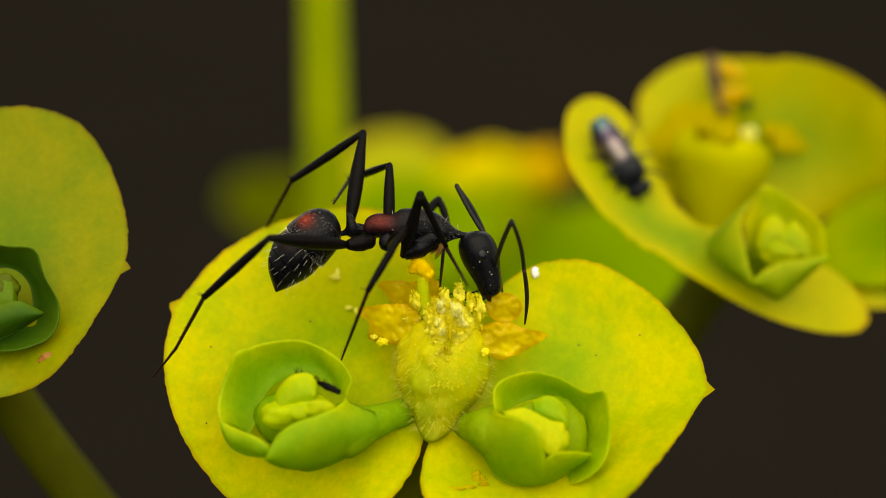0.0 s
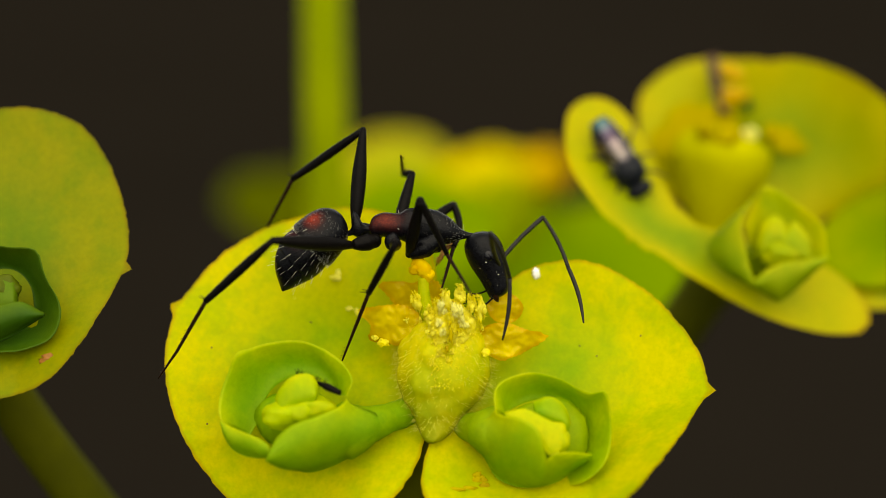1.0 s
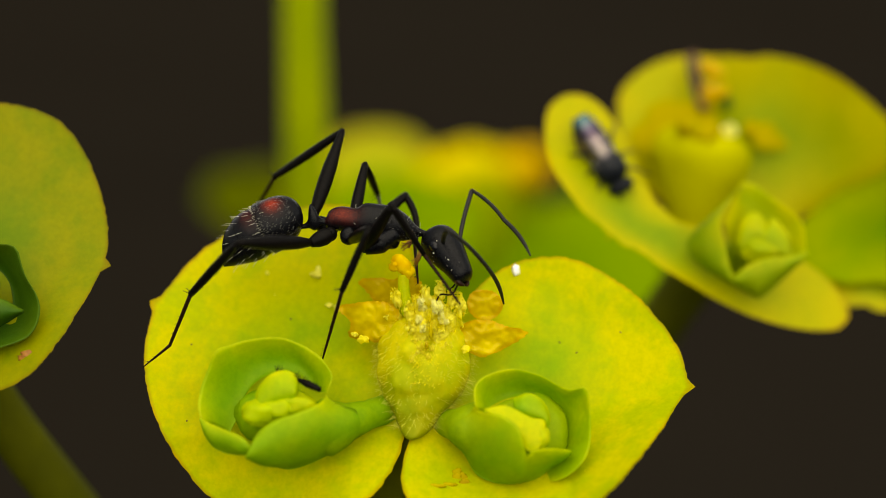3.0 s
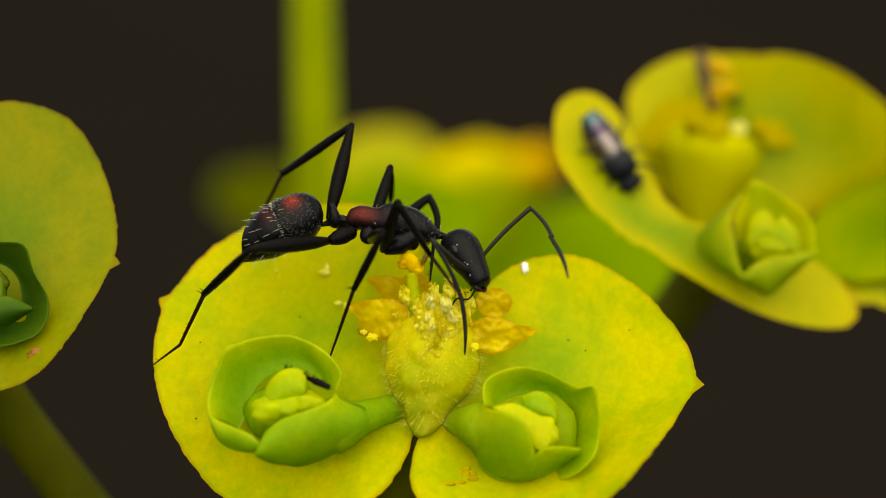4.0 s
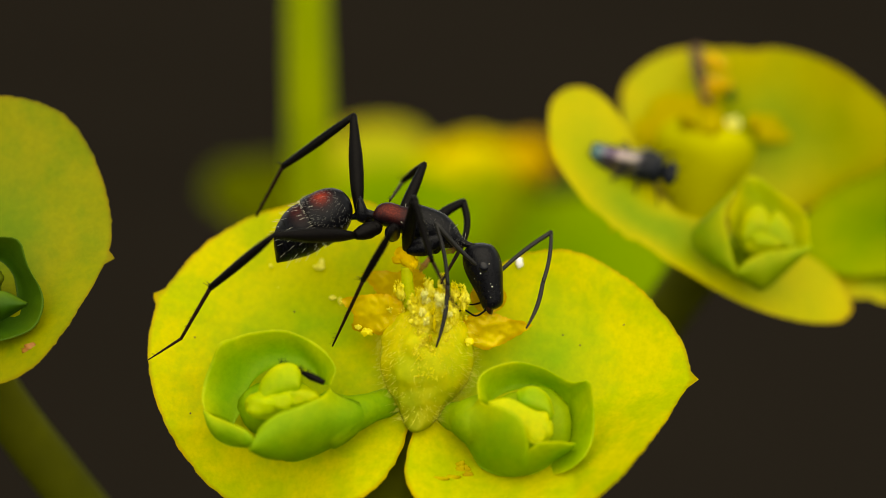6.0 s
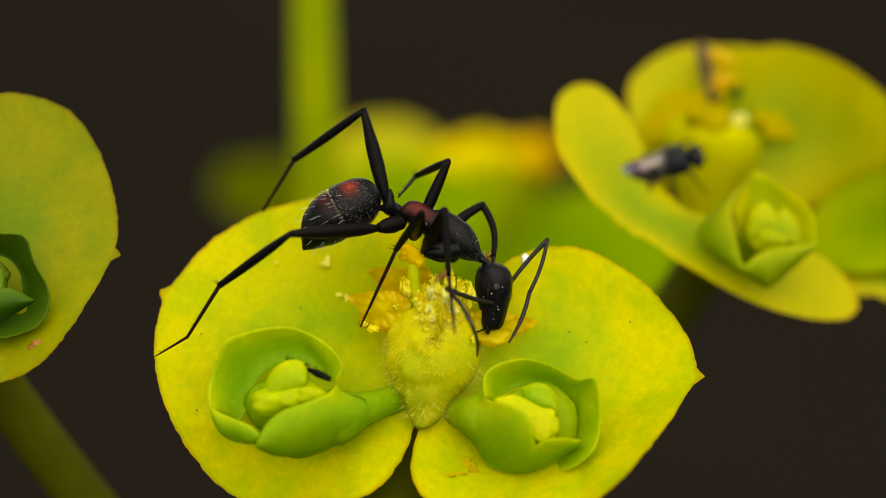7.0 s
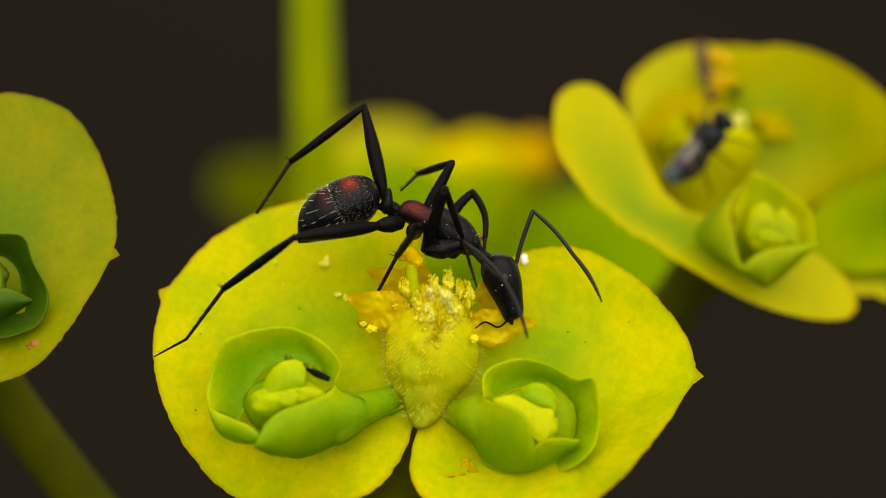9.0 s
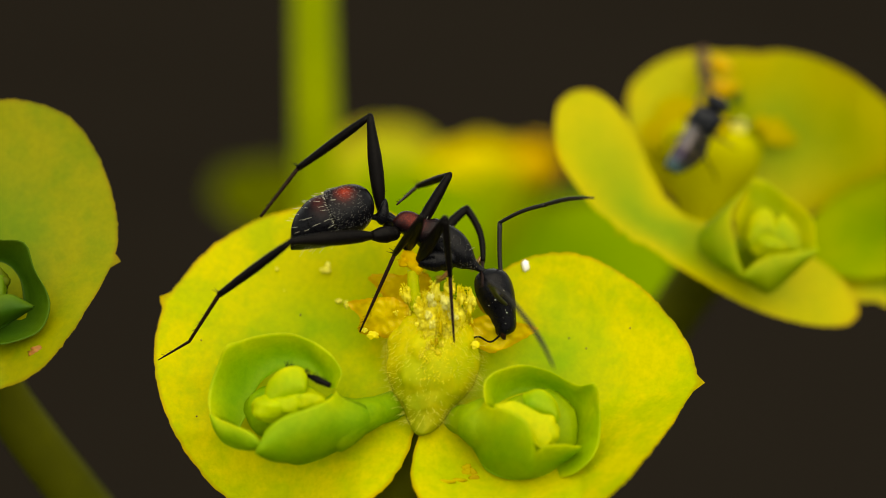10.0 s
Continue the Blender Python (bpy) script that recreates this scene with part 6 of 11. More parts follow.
    walk(limb["LHf"], [
        (0, pose(-0.00058, -0.00055, -0.00053, 177.5, -2.6, -136.1)), (0.25, pose(-0.00055, -0.00055, -0.00060, 179.8, -0.2, -136.1)),
        (0.5, pose(-0.00053, -0.00055, -0.00064, -178.8, 1.2, -136)), (0.75, pose(-0.00055, -0.00055, -0.00061, -179.5, 0.5, -136.8)),
        (1, pose(-0.00057, -0.00055, -0.00058, 179.6, -0.5, -138.3)), (1.25, pose(-0.00061, -0.00055, -0.00058, 179.4, -0.8, -140)),
        (1.5, pose(-0.00064, -0.00055, -0.00060, 179.2, -1, -141.1)), (1.75, pose(-0.00054, -0.00055, -0.00069, 179.2, -0.9, -138.5)),
        (2, pose(-0.00047, -0.00055, -0.00077, 178.6, -1.3, -134.2)), (2.25, pose(-0.00055, -0.00055, -0.00079, 178.8, -1, -129.6)),
        (2.5, pose(-0.00057, -0.00055, -0.00078, -179.4, 0.5, -127.4)), (2.75, pose(-0.00049, -0.00055, -0.00076, -177.5, 2.1, -129.6)),
        (3, pose(-0.00044, -0.00055, -0.00075, -175.8, 3.7, -131.3)), (3.25, pose(-0.00045, -0.00055, -0.00075, -174.2, 5.1, -131.5)),
        (3.5, pose(-0.00047, -0.00055, -0.00076, -172.6, 6.8, -132.4)), (3.75, pose(-0.00048, -0.00055, -0.00076, -171, 8.7, -133.7)),
        (4, pose(-0.00050, -0.00055, -0.00077, -169.8, 10.5, -135.3)), (4.25, pose(-0.00051, -0.00055, -0.00078, -168.8, 12.2, -137)),
        (4.5, pose(-0.00050, -0.00055, -0.00079, -168.3, 13.6, -138.6)), (4.75, pose(-0.00045, -0.00055, -0.00079, -167.8, 15.1, -140.3)),
        (5, pose(-0.00040, -0.00055, -0.00080, -167.8, 16, -141.8)), (5.25, pose(-0.00042, -0.00055, -0.00080, -170.1, 11.5, -138.8)),
        (5.5, pose(-0.00045, -0.00055, -0.00081, -173.1, 7.1, -135.9)), (5.75, pose(-0.00046, -0.00055, -0.00083, -171.9, 8.5, -136.3)),
        (6, pose(-0.00045, -0.00055, -0.00084, -169.4, 11.8, -137.4)), (6.25, pose(-0.00044, -0.00055, -0.00087, -166.2, 16.4, -139)),
        (6.5, pose(-0.00042, -0.00055, -0.00089, -163.2, 21.4, -140.4)), (6.75, pose(-0.00040, -0.00055, -0.00091, -161, 25.6, -141.5)),
        (7, pose(-0.00039, -0.00055, -0.00092, -159.8, 27.8, -141.7)), (7.25, pose(-0.00038, -0.00055, -0.00094, -159.2, 27.6, -140.7)),
        (7.5, pose(-0.00038, -0.00055, -0.00095, -158.9, 27.3, -139.9)), (7.75, pose(-0.00035, -0.00055, -0.00095, -158.7, 28, -140.3)),
        (8, pose(-0.00032, -0.00055, -0.00094, -158.6, 29.1, -141.1)), (8.25, pose(-0.00033, -0.00055, -0.00094, -157.8, 30.7, -141.3)),
        (8.5, pose(-0.00034, -0.00055, -0.00093, -157, 31.6, -141)), (8.75, pose(-0.00034, -0.00055, -0.00082, -158.7, 29.5, -141.7)),
        (9, pose(-0.00033, -0.00055, -0.00072, -159.8, 27.8, -141.6)), (9.25, pose(-0.00033, -0.00055, -0.00082, -158.5, 26.1, -138.1)),
        (9.5, pose(-0.00035, -0.00055, -0.00095, -157.1, 24.5, -134.6)), (9.75, pose(-0.00037, -0.00055, -0.00088, -157.4, 24.8, -135.2)),
        (10, pose(-0.00038, -0.00055, -0.00075, -158.9, 25.3, -137.9))])
    walk(limb["LHt"], [
        (0, pose(-0.00299, -0.00287, -0.00038, 161.1, 38.8, 151.3)), (0.25, pose(-0.00296, -0.00287, -0.00059, 158.3, 39.5, 147.9)),
        (0.5, pose(-0.00294, -0.00288, -0.00071, 156.7, 39.8, 146)), (0.75, pose(-0.00299, -0.00284, -0.00064, 158.9, 39.8, 149)),
        (1, pose(-0.00307, -0.00278, -0.00055, 162.1, 40.4, 153.6)), (1.25, pose(-0.00317, -0.00270, -0.00054, 161.3, 41.4, 152.9)),
        (1.5, pose(-0.00324, -0.00265, -0.00054, 159.4, 42.8, 151)), (1.75, pose(-0.00305, -0.00277, -0.00063, 153.6, 47.4, 146)),
        (2, pose(-0.00280, -0.00295, -0.00069, 145.6, 50.4, 138.4)), (2.25, pose(-0.00268, -0.00313, -0.00073, 143.7, 46.5, 134.7)),
        (2.5, pose(-0.00261, -0.00321, -0.00081, 143.8, 41.2, 132)), (2.75, pose(-0.00262, -0.00313, -0.00088, 143.3, 37.8, 129.4)),
        (3, pose(-0.00265, -0.00306, -0.00097, 143.1, 35.4, 127.6)), (3.25, pose(-0.00266, -0.00305, -0.00105, 143.5, 34.1, 127.2)),
        (3.5, pose(-0.00271, -0.00301, -0.00116, 143.5, 33.4, 126.7)), (3.75, pose(-0.00277, -0.00294, -0.00127, 143.2, 33, 126.1)),
        (4, pose(-0.00284, -0.00287, -0.00138, 142.7, 32.9, 125.5)), (4.25, pose(-0.00290, -0.00278, -0.00149, 141.9, 33, 124.8)),
        (4.5, pose(-0.00294, -0.00270, -0.00158, 141, 33.2, 124)), (4.75, pose(-0.00294, -0.00262, -0.00166, 139.1, 32.5, 121.8)),
        (5, pose(-0.00293, -0.00254, -0.00172, 138.3, 31.9, 120.6)), (5.25, pose(-0.00289, -0.00271, -0.00146, 140.3, 36.3, 125.5)),
        (5.5, pose(-0.00283, -0.00286, -0.00123, 144.5, 41.1, 132.7)), (5.75, pose(-0.00285, -0.00284, -0.00132, 146.3, 42.5, 135.4)),
        (6, pose(-0.00287, -0.00277, -0.00153, 146.6, 45.2, 137.1)), (6.25, pose(-0.00287, -0.00266, -0.00181, 145.8, 48.7, 137.9)),
        (6.5, pose(-0.00283, -0.00254, -0.00211, 144.3, 52.5, 137.9)), (6.75, pose(-0.00277, -0.00243, -0.00235, 142.7, 55.7, 137.3)),
        (7, pose(-0.00272, -0.00238, -0.00248, 141.5, 57.4, 136.7)), (7.25, pose(-0.00268, -0.00243, -0.00249, 140.5, 58.3, 135.9)),
        (7.5, pose(-0.00265, -0.00247, -0.00249, 139.4, 59.3, 135.1)), (7.75, pose(-0.00263, -0.00244, -0.00252, 137.6, 59.8, 133.4)),
        (8, pose(-0.00260, -0.00239, -0.00256, 135.8, 59.5, 131.5)), (8.25, pose(-0.00258, -0.00235, -0.00265, 138.7, 58.7, 134.2)),
        (8.5, pose(-0.00256, -0.00234, -0.00268, 143.2, 57.9, 138.6)), (8.75, pose(-0.00262, -0.00236, -0.00247, 145.4, 55.6, 140.1)),
        (9, pose(-0.00266, -0.00239, -0.00228, 146.5, 54.1, 140.8)), (9.25, pose(-0.00258, -0.00256, -0.00230, 148.4, 55.9, 143.3)),
        (9.5, pose(-0.00249, -0.00272, -0.00234, 150.5, 58.5, 146.5)), (9.75, pose(-0.00253, -0.00269, -0.00229, 148.3, 58.4, 144.1)),
        (10, pose(-0.00262, -0.00258, -0.00218, 144.6, 57, 139.7))])
    walk(limb["LHs"], [
        (0, pose(-0.00521, -0.00165, -0.00242, 150.8, 56.2, 146.1)), (0.25, pose(-0.00509, -0.00154, -0.00265, 148.2, 58.5, 144)),
        (0.5, pose(-0.00501, -0.00148, -0.00279, 146.6, 59.9, 142.6)), (0.75, pose(-0.00513, -0.00156, -0.00272, 146.5, 56.8, 141.7)),
        (1, pose(-0.00529, -0.00168, -0.00266, 146.7, 53.8, 140.8)), (1.25, pose(-0.00534, -0.00159, -0.00269, 146.1, 54.3, 140.4)),
        (1.5, pose(-0.00533, -0.00150, -0.00275, 145.5, 55.8, 140.3)), (1.75, pose(-0.00488, -0.00154, -0.00302, 138.7, 59.7, 134.5)),
        (2, pose(-0.00435, -0.00158, -0.00320, 131.2, 62.3, 127.7)), (2.25, pose(-0.00425, -0.00154, -0.00309, 132.2, 61.3, 128.5)),
        (2.5, pose(-0.00425, -0.00139, -0.00295, 133.4, 59.9, 129.3)), (2.75, pose(-0.00425, -0.00114, -0.00287, 131.8, 58.8, 127.5)),
        (3, pose(-0.00427, -0.00096, -0.00285, 129.8, 58.3, 125.4)), (3.25, pose(-0.00429, -0.00090, -0.00287, 129.5, 58.4, 125.1)),
        (3.5, pose(-0.00433, -0.00083, -0.00294, 129.8, 58.5, 125.4)), (3.75, pose(-0.00438, -0.00074, -0.00304, 130.7, 58.7, 126.3)),
        (4, pose(-0.00442, -0.00065, -0.00315, 131.9, 59.1, 127.6)), (4.25, pose(-0.00445, -0.00055, -0.00326, 133.5, 59.7, 129.3)),
        (4.5, pose(-0.00446, -0.00045, -0.00335, 135.2, 60.6, 131.2)), (4.75, pose(-0.00438, -0.00029, -0.00341, 136.9, 62.8, 133.5)),
        (5, pose(-0.00434, -0.00017, -0.00343, 137.7, 64.5, 134.7)), (5.25, pose(-0.00441, -0.00058, -0.00339, 135.5, 63.3, 132.3)),
        (5.5, pose(-0.00449, -0.00106, -0.00337, 134.6, 62.3, 131.1)), (5.75, pose(-0.00456, -0.00116, -0.00352, 134.4, 63.4, 131.2)),
        (6, pose(-0.00455, -0.00121, -0.00384, 131.8, 66.1, 129.2)), (6.25, pose(-0.00446, -0.00122, -0.00425, 126.5, 69.6, 124.7)),
        (6.5, pose(-0.00429, -0.00121, -0.00469, 118.5, 73, 117.4)), (6.75, pose(-0.00411, -0.00119, -0.00504, 109.1, 75.3, 108.5)),
        (7, pose(-0.00399, -0.00118, -0.00521, 103.2, 75.9, 102.8)), (7.25, pose(-0.00391, -0.00124, -0.00526, 98.6, 73.2, 98.3)),
        (7.5, pose(-0.00383, -0.00130, -0.00528, 95.8, 70.5, 95.5)), (7.75, pose(-0.00375, -0.00125, -0.00533, 96.9, 69.5, 96.4)),
        (8, pose(-0.00369, -0.00116, -0.00537, 98.7, 69.2, 98.1)), (8.25, pose(-0.00375, -0.00114, -0.00542, 100.1, 69.2, 99.5)),
        (8.5, pose(-0.00385, -0.00120, -0.00544, 103.2, 69.3, 102.4)), (8.75, pose(-0.00403, -0.00118, -0.00515, 119.8, 72.1, 118.6)),
        (9, pose(-0.00413, -0.00118, -0.00491, 138.2, 74.2, 137.1)), (9.25, pose(-0.00404, -0.00147, -0.00499, 122.5, 71.9, 121.1)),
        (9.5, pose(-0.00390, -0.00178, -0.00511, 108.2, 68.3, 106.9)), (9.75, pose(-0.00391, -0.00169, -0.00506, 105.6, 66.3, 104.4)),
        (10, pose(-0.00397, -0.00144, -0.00491, 105.7, 64.7, 104.3))])
    walk(limb["LHe"], [
        (0, pose(-0.00621, -0.00098, -0.00420, 153.2, 45.9, 144.9)), (0.25, pose(-0.00600, -0.00088, -0.00449, 143.7, 48.2, 135.4)),
        (0.5, pose(-0.00587, -0.00083, -0.00465, 137.5, 49.2, 129.6)), (0.75, pose(-0.00606, -0.00083, -0.00452, 141.6, 48.6, 133.5)),
        (1, pose(-0.00627, -0.00088, -0.00439, 147.1, 47.8, 138.8)), (1.25, pose(-0.00631, -0.00079, -0.00443, 151.9, 41, 140.9)),
        (1.5, pose(-0.00626, -0.00073, -0.00453, 155.9, 35.1, 142.1)), (1.75, pose(-0.00564, -0.00077, -0.00488, 152.7, 41.1, 141.9)),
        (2, pose(-0.00496, -0.00078, -0.00510, 150.6, 46.9, 142.3)), (2.25, pose(-0.00489, -0.00074, -0.00498, 153, 44.7, 144.1)),
        (2.5, pose(-0.00493, -0.00056, -0.00481, 156.7, 41.6, 147.1)), (2.75, pose(-0.00493, -0.00026, -0.00471, 159.3, 40.1, 149.7)),
        (3, pose(-0.00492, -0.00004, -0.00468, 160.4, 39.5, 150.8)), (3.25, pose(-0.00494, 0.00002, -0.00470, 160.3, 39.3, 150.5)),
        (3.5, pose(-0.00498, 0.00009, -0.00478, 159.7, 39.1, 149.6)), (3.75, pose(-0.00504, 0.00016, -0.00488, 159, 38.9, 148.5)),
        (4, pose(-0.00510, 0.00023, -0.00500, 158.2, 38.9, 147.5)), (4.25, pose(-0.00514, 0.00029, -0.00512, 157.5, 39.2, 146.7)),
        (4.5, pose(-0.00516, 0.00034, -0.00523, 157, 39.8, 146.5)), (4.75, pose(-0.00506, 0.00042, -0.00532, 159.6, 43.7, 151.7)),
        (5, pose(-0.00499, 0.00049, -0.00538, 166.8, 47.2, 162.2)), (5.25, pose(-0.00506, 0.00013, -0.00531, 174.2, 46.3, 172)),
        (5.5, pose(-0.00515, -0.00031, -0.00527, 179.1, 45.2, 178.8)), (5.75, pose(-0.00519, -0.00043, -0.00544, 177.2, 46.3, 176.1)),
        (6, pose(-0.00510, -0.00053, -0.00580, 173.7, 48.6, 171.7)), (6.25, pose(-0.00488, -0.00061, -0.00627, 169.4, 51.6, 166.6)),
        (6.5, pose(-0.00458, -0.00065, -0.00674, 164.6, 54.6, 161.4)), (6.75, pose(-0.00429, -0.00067, -0.00712, 160.3, 56.9, 156.9)),
        (7, pose(-0.00411, -0.00067, -0.00730, 157.9, 58.1, 154.5)), (7.25, pose(-0.00400, -0.00063, -0.00731, 162.1, 60.3, 159.7)),
        (7.5, pose(-0.00390, -0.00058, -0.00731, 169.7, 62.6, 168.5)), (7.75, pose(-0.00383, -0.00050, -0.00735, 171.9, 63.9, 171)),
        (8, pose(-0.00380, -0.00040, -0.00737, 173.5, 64.6, 172.8)), (8.25, pose(-0.00388, -0.00039, -0.00743, 170.9, 62.7, 169.8)),
        (8.5, pose(-0.00402, -0.00046, -0.00745, 168.4, 60.2, 166.7)), (8.75, pose(-0.00435, -0.00060, -0.00719, 163.4, 55.3, 160.1)),
        (9, pose(-0.00456, -0.00078, -0.00698, 161, 51.7, 156.3)), (9.25, pose(-0.00438, -0.00090, -0.00703, 166.3, 55.4, 163.6)),
        (9.5, pose(-0.00414, -0.00102, -0.00711, 177.9, 59.8, 177.5)), (9.75, pose(-0.00412, -0.00086, -0.00703, 165.1, 58.7, 162.6)),
        (10, pose(-0.00420, -0.00054, -0.00685, 152.7, 54, 147.5))])
    walk(limb["RHf"], [
        (0, pose(-0.00056, 0.00055, 0.00010, -57.2, -78.6, 57.7)), (0.25, pose(-0.00058, 0.00055, 0.00008, -73.5, -79.6, 73.7)),
        (0.5, pose(-0.00059, 0.00055, 0.00007, -84.2, -79.8, 84.3)), (0.75, pose(-0.00058, 0.00055, 0.00007, -76.8, -81.9, 76.9)),
        (1, pose(-0.00058, 0.00055, 0.00006, -63.6, -85.4, 63.7)), (1.25, pose(-0.00064, 0.00055, 0.00005, -22.2, -88.7, 22.2)),
        (1.5, pose(-0.00069, 0.00055, 0.00004, 79.1, -87.2, -79.1)), (1.75, pose(-0.00058, 0.00055, 0.00001, -93.5, -82.1, 93.5)),
        (2, pose(-0.00051, 0.00055, -0.00000, -84.1, -77.3, 84.3)), (2.25, pose(-0.00061, 0.00055, -0.00003, -63.6, -75.8, 64.3)),
        (2.5, pose(-0.00066, 0.00055, -0.00003, -48.7, -74.2, 49.8)), (2.75, pose(-0.00060, 0.00055, 0.00001, -48.5, -72.2, 49.9)),
        (3, pose(-0.00056, 0.00055, 0.00003, -49.5, -70.9, 51.1)), (3.25, pose(-0.00057, 0.00055, 0.00004, -49.6, -71.9, 51)),
        (3.5, pose(-0.00060, 0.00055, 0.00004, -52.1, -73.6, 53.3)), (3.75, pose(-0.00063, 0.00055, 0.00003, -57.4, -75.7, 58.2)),
        (4, pose(-0.00067, 0.00055, 0.00002, -66, -77.8, 66.5)), (4.25, pose(-0.00069, 0.00055, 0.00002, -78.4, -79.2, 78.6)),
        (4.5, pose(-0.00070, 0.00055, 0.00001, -92, -79.4, 91.9)), (4.75, pose(-0.00067, 0.00055, -0.00002, -100.6, -81.9, 100.5)),
        (5, pose(-0.00063, 0.00055, -0.00004, -117.2, -84.6, 117.1)), (5.25, pose(-0.00062, 0.00055, -0.00003, -131, -83, 130.8)),
        (5.5, pose(-0.00061, 0.00055, -0.00004, -149.7, -81.7, 149.5)), (5.75, pose(-0.00059, 0.00055, -0.00005, -160.4, -77.3, 159.9)),
        (6, pose(-0.00058, 0.00055, -0.00005, -165, -70.1, 164.1)), (6.25, pose(-0.00057, 0.00055, -0.00005, -168.8, -61.9, 167.4)),
        (6.5, pose(-0.00056, 0.00055, -0.00005, -171.9, -54.1, 170)), (6.75, pose(-0.00056, 0.00055, -0.00005, -173.6, -48.2, 171.4)),
        (7, pose(-0.00057, 0.00055, -0.00005, -173.4, -45.6, 170.8)), (7.25, pose(-0.00056, 0.00055, -0.00004, -172, -45.9, 169)),
        (7.5, pose(-0.00054, 0.00055, -0.00004, -171, -46.5, 167.6)), (7.75, pose(-0.00054, 0.00055, -0.00004, -169.3, -46.8, 165.5)),
        (8, pose(-0.00054, 0.00055, -0.00005, -168.7, -47.3, 164.8)), (8.25, pose(-0.00051, 0.00055, -0.00012, -179.4, -46.7, 179.2)),
        (8.5, pose(-0.00049, 0.00055, -0.00018, 175.3, -45.4, -173.5)), (8.75, pose(-0.00054, 0.00055, -0.00004, 174.7, -48.9, -173)),
        (9, pose(-0.00060, 0.00055, 0.00010, -173.4, -51.6, 171.7)), (9.25, pose(-0.00062, 0.00055, 0.00006, -173, -50.1, 170.8)),
        (9.5, pose(-0.00063, 0.00055, -0.00002, -174.1, -48.4, 172.2)), (9.75, pose(-0.00061, 0.00055, -0.00002, -176.7, -51, 175.7)),
        (10, pose(-0.00057, 0.00055, 0.00003, 173.8, -55.3, -172.5))])
    walk(limb["RHt"], [
        (0, pose(-0.00021, 0.00111, 0.00338, 167, 31.6, 156.2)), (0.25, pose(-0.00041, 0.00113, 0.00338, 164.6, 33.9, 153.7)),
        (0.5, pose(-0.00053, 0.00114, 0.00337, 163.1, 35.3, 152.2)), (0.75, pose(-0.00047, 0.00101, 0.00338, 164.1, 34.1, 153)),
        (1, pose(-0.00046, 0.00079, 0.00340, 165, 32.8, 153.7)), (1.25, pose(-0.00056, 0.00058, 0.00340, 164.8, 32.6, 153.2)),
        (1.5, pose(-0.00066, 0.00039, 0.00338, 164.2, 32.9, 152.5)), (1.75, pose(-0.00061, 0.00101, 0.00333, 162.8, 35.7, 152.1)),
        (2, pose(-0.00043, 0.00128, 0.00327, 160.8, 37.3, 150.1)), (2.25, pose(-0.00025, 0.00129, 0.00322, 160.7, 35.5, 148.9)),
        (2.5, pose(-0.00007, 0.00125, 0.00319, 161.1, 33.7, 148.3)), (2.75, pose(0.00007, 0.00134, 0.00320, 161.3, 33.1, 148.1)),
        (3, pose(0.00013, 0.00140, 0.00320, 161.3, 33, 148.2)), (3.25, pose(0.00009, 0.00136, 0.00322, 161.4, 33.7, 148.7)),
        (3.5, pose(-0.00003, 0.00131, 0.00325, 161.5, 34.8, 149.7)), (3.75, pose(-0.00020, 0.00125, 0.00328, 161.7, 36.2, 150.8)),
        (4, pose(-0.00038, 0.00120, 0.00330, 162, 37.8, 152.1)), (4.25, pose(-0.00057, 0.00116, 0.00331, 162.3, 39.2, 153.2)),
        (4.5, pose(-0.00072, 0.00117, 0.00330, 162.6, 40.3, 154.1)), (4.75, pose(-0.00076, 0.00101, 0.00330, 161.4, 41.3, 152.9)),
        (5, pose(-0.00077, 0.00083, 0.00330, 160.1, 41.8, 151.5)), (5.25, pose(-0.00088, 0.00086, 0.00329, 160.8, 41.8, 152.4)),
        (5.5, pose(-0.00102, 0.00080, 0.00328, 161.2, 42, 153.1)), (5.75, pose(-0.00128, 0.00080, 0.00322, 160.4, 43.6, 152.6)),
        (6, pose(-0.00167, 0.00086, 0.00310, 157.9, 46.3, 150.7)), (6.25, pose(-0.00211, 0.00089, 0.00290, 154, 49.5, 147.3)),
        (6.5, pose(-0.00250, 0.00089, 0.00266, 149.2, 52.6, 143.1)), (6.75, pose(-0.00277, 0.00088, 0.00245, 144.9, 54.9, 139.3)),
        (7, pose(-0.00288, 0.00093, 0.00235, 142.9, 56, 137.6)), (7.25, pose(-0.00284, 0.00100, 0.00237, 142.7, 56.4, 137.6)),
        (7.5, pose(-0.00279, 0.00104, 0.00239, 143.1, 56.9, 138.2)), (7.75, pose(-0.00276, 0.00112, 0.00241, 146.9, 59.7, 143)),
        (8, pose(-0.00274, 0.00115, 0.00241, 151.7, 62.2, 148.7)), (8.25, pose(-0.00281, 0.00058, 0.00232, 143.9, 59.6, 139.8)),
        (8.5, pose(-0.00282, 0.00028, 0.00220, 140.5, 55.5, 135)), (8.75, pose(-0.00273, 0.00028, 0.00249, 148.6, 57.8, 144.2)),
        (9, pose(-0.00266, 0.00085, 0.00273, 162.4, 60.4, 160)), (9.25, pose(-0.00275, 0.00089, 0.00263, 153.6, 59, 150)),
        (9.5, pose(-0.00284, 0.00085, 0.00249, 144.8, 57.3, 140.1)), (9.75, pose(-0.00271, 0.00071, 0.00259, 145, 57.3, 140.2)),
        (10, pose(-0.00245, 0.00030, 0.00278, 147.9, 57.1, 143.2))])
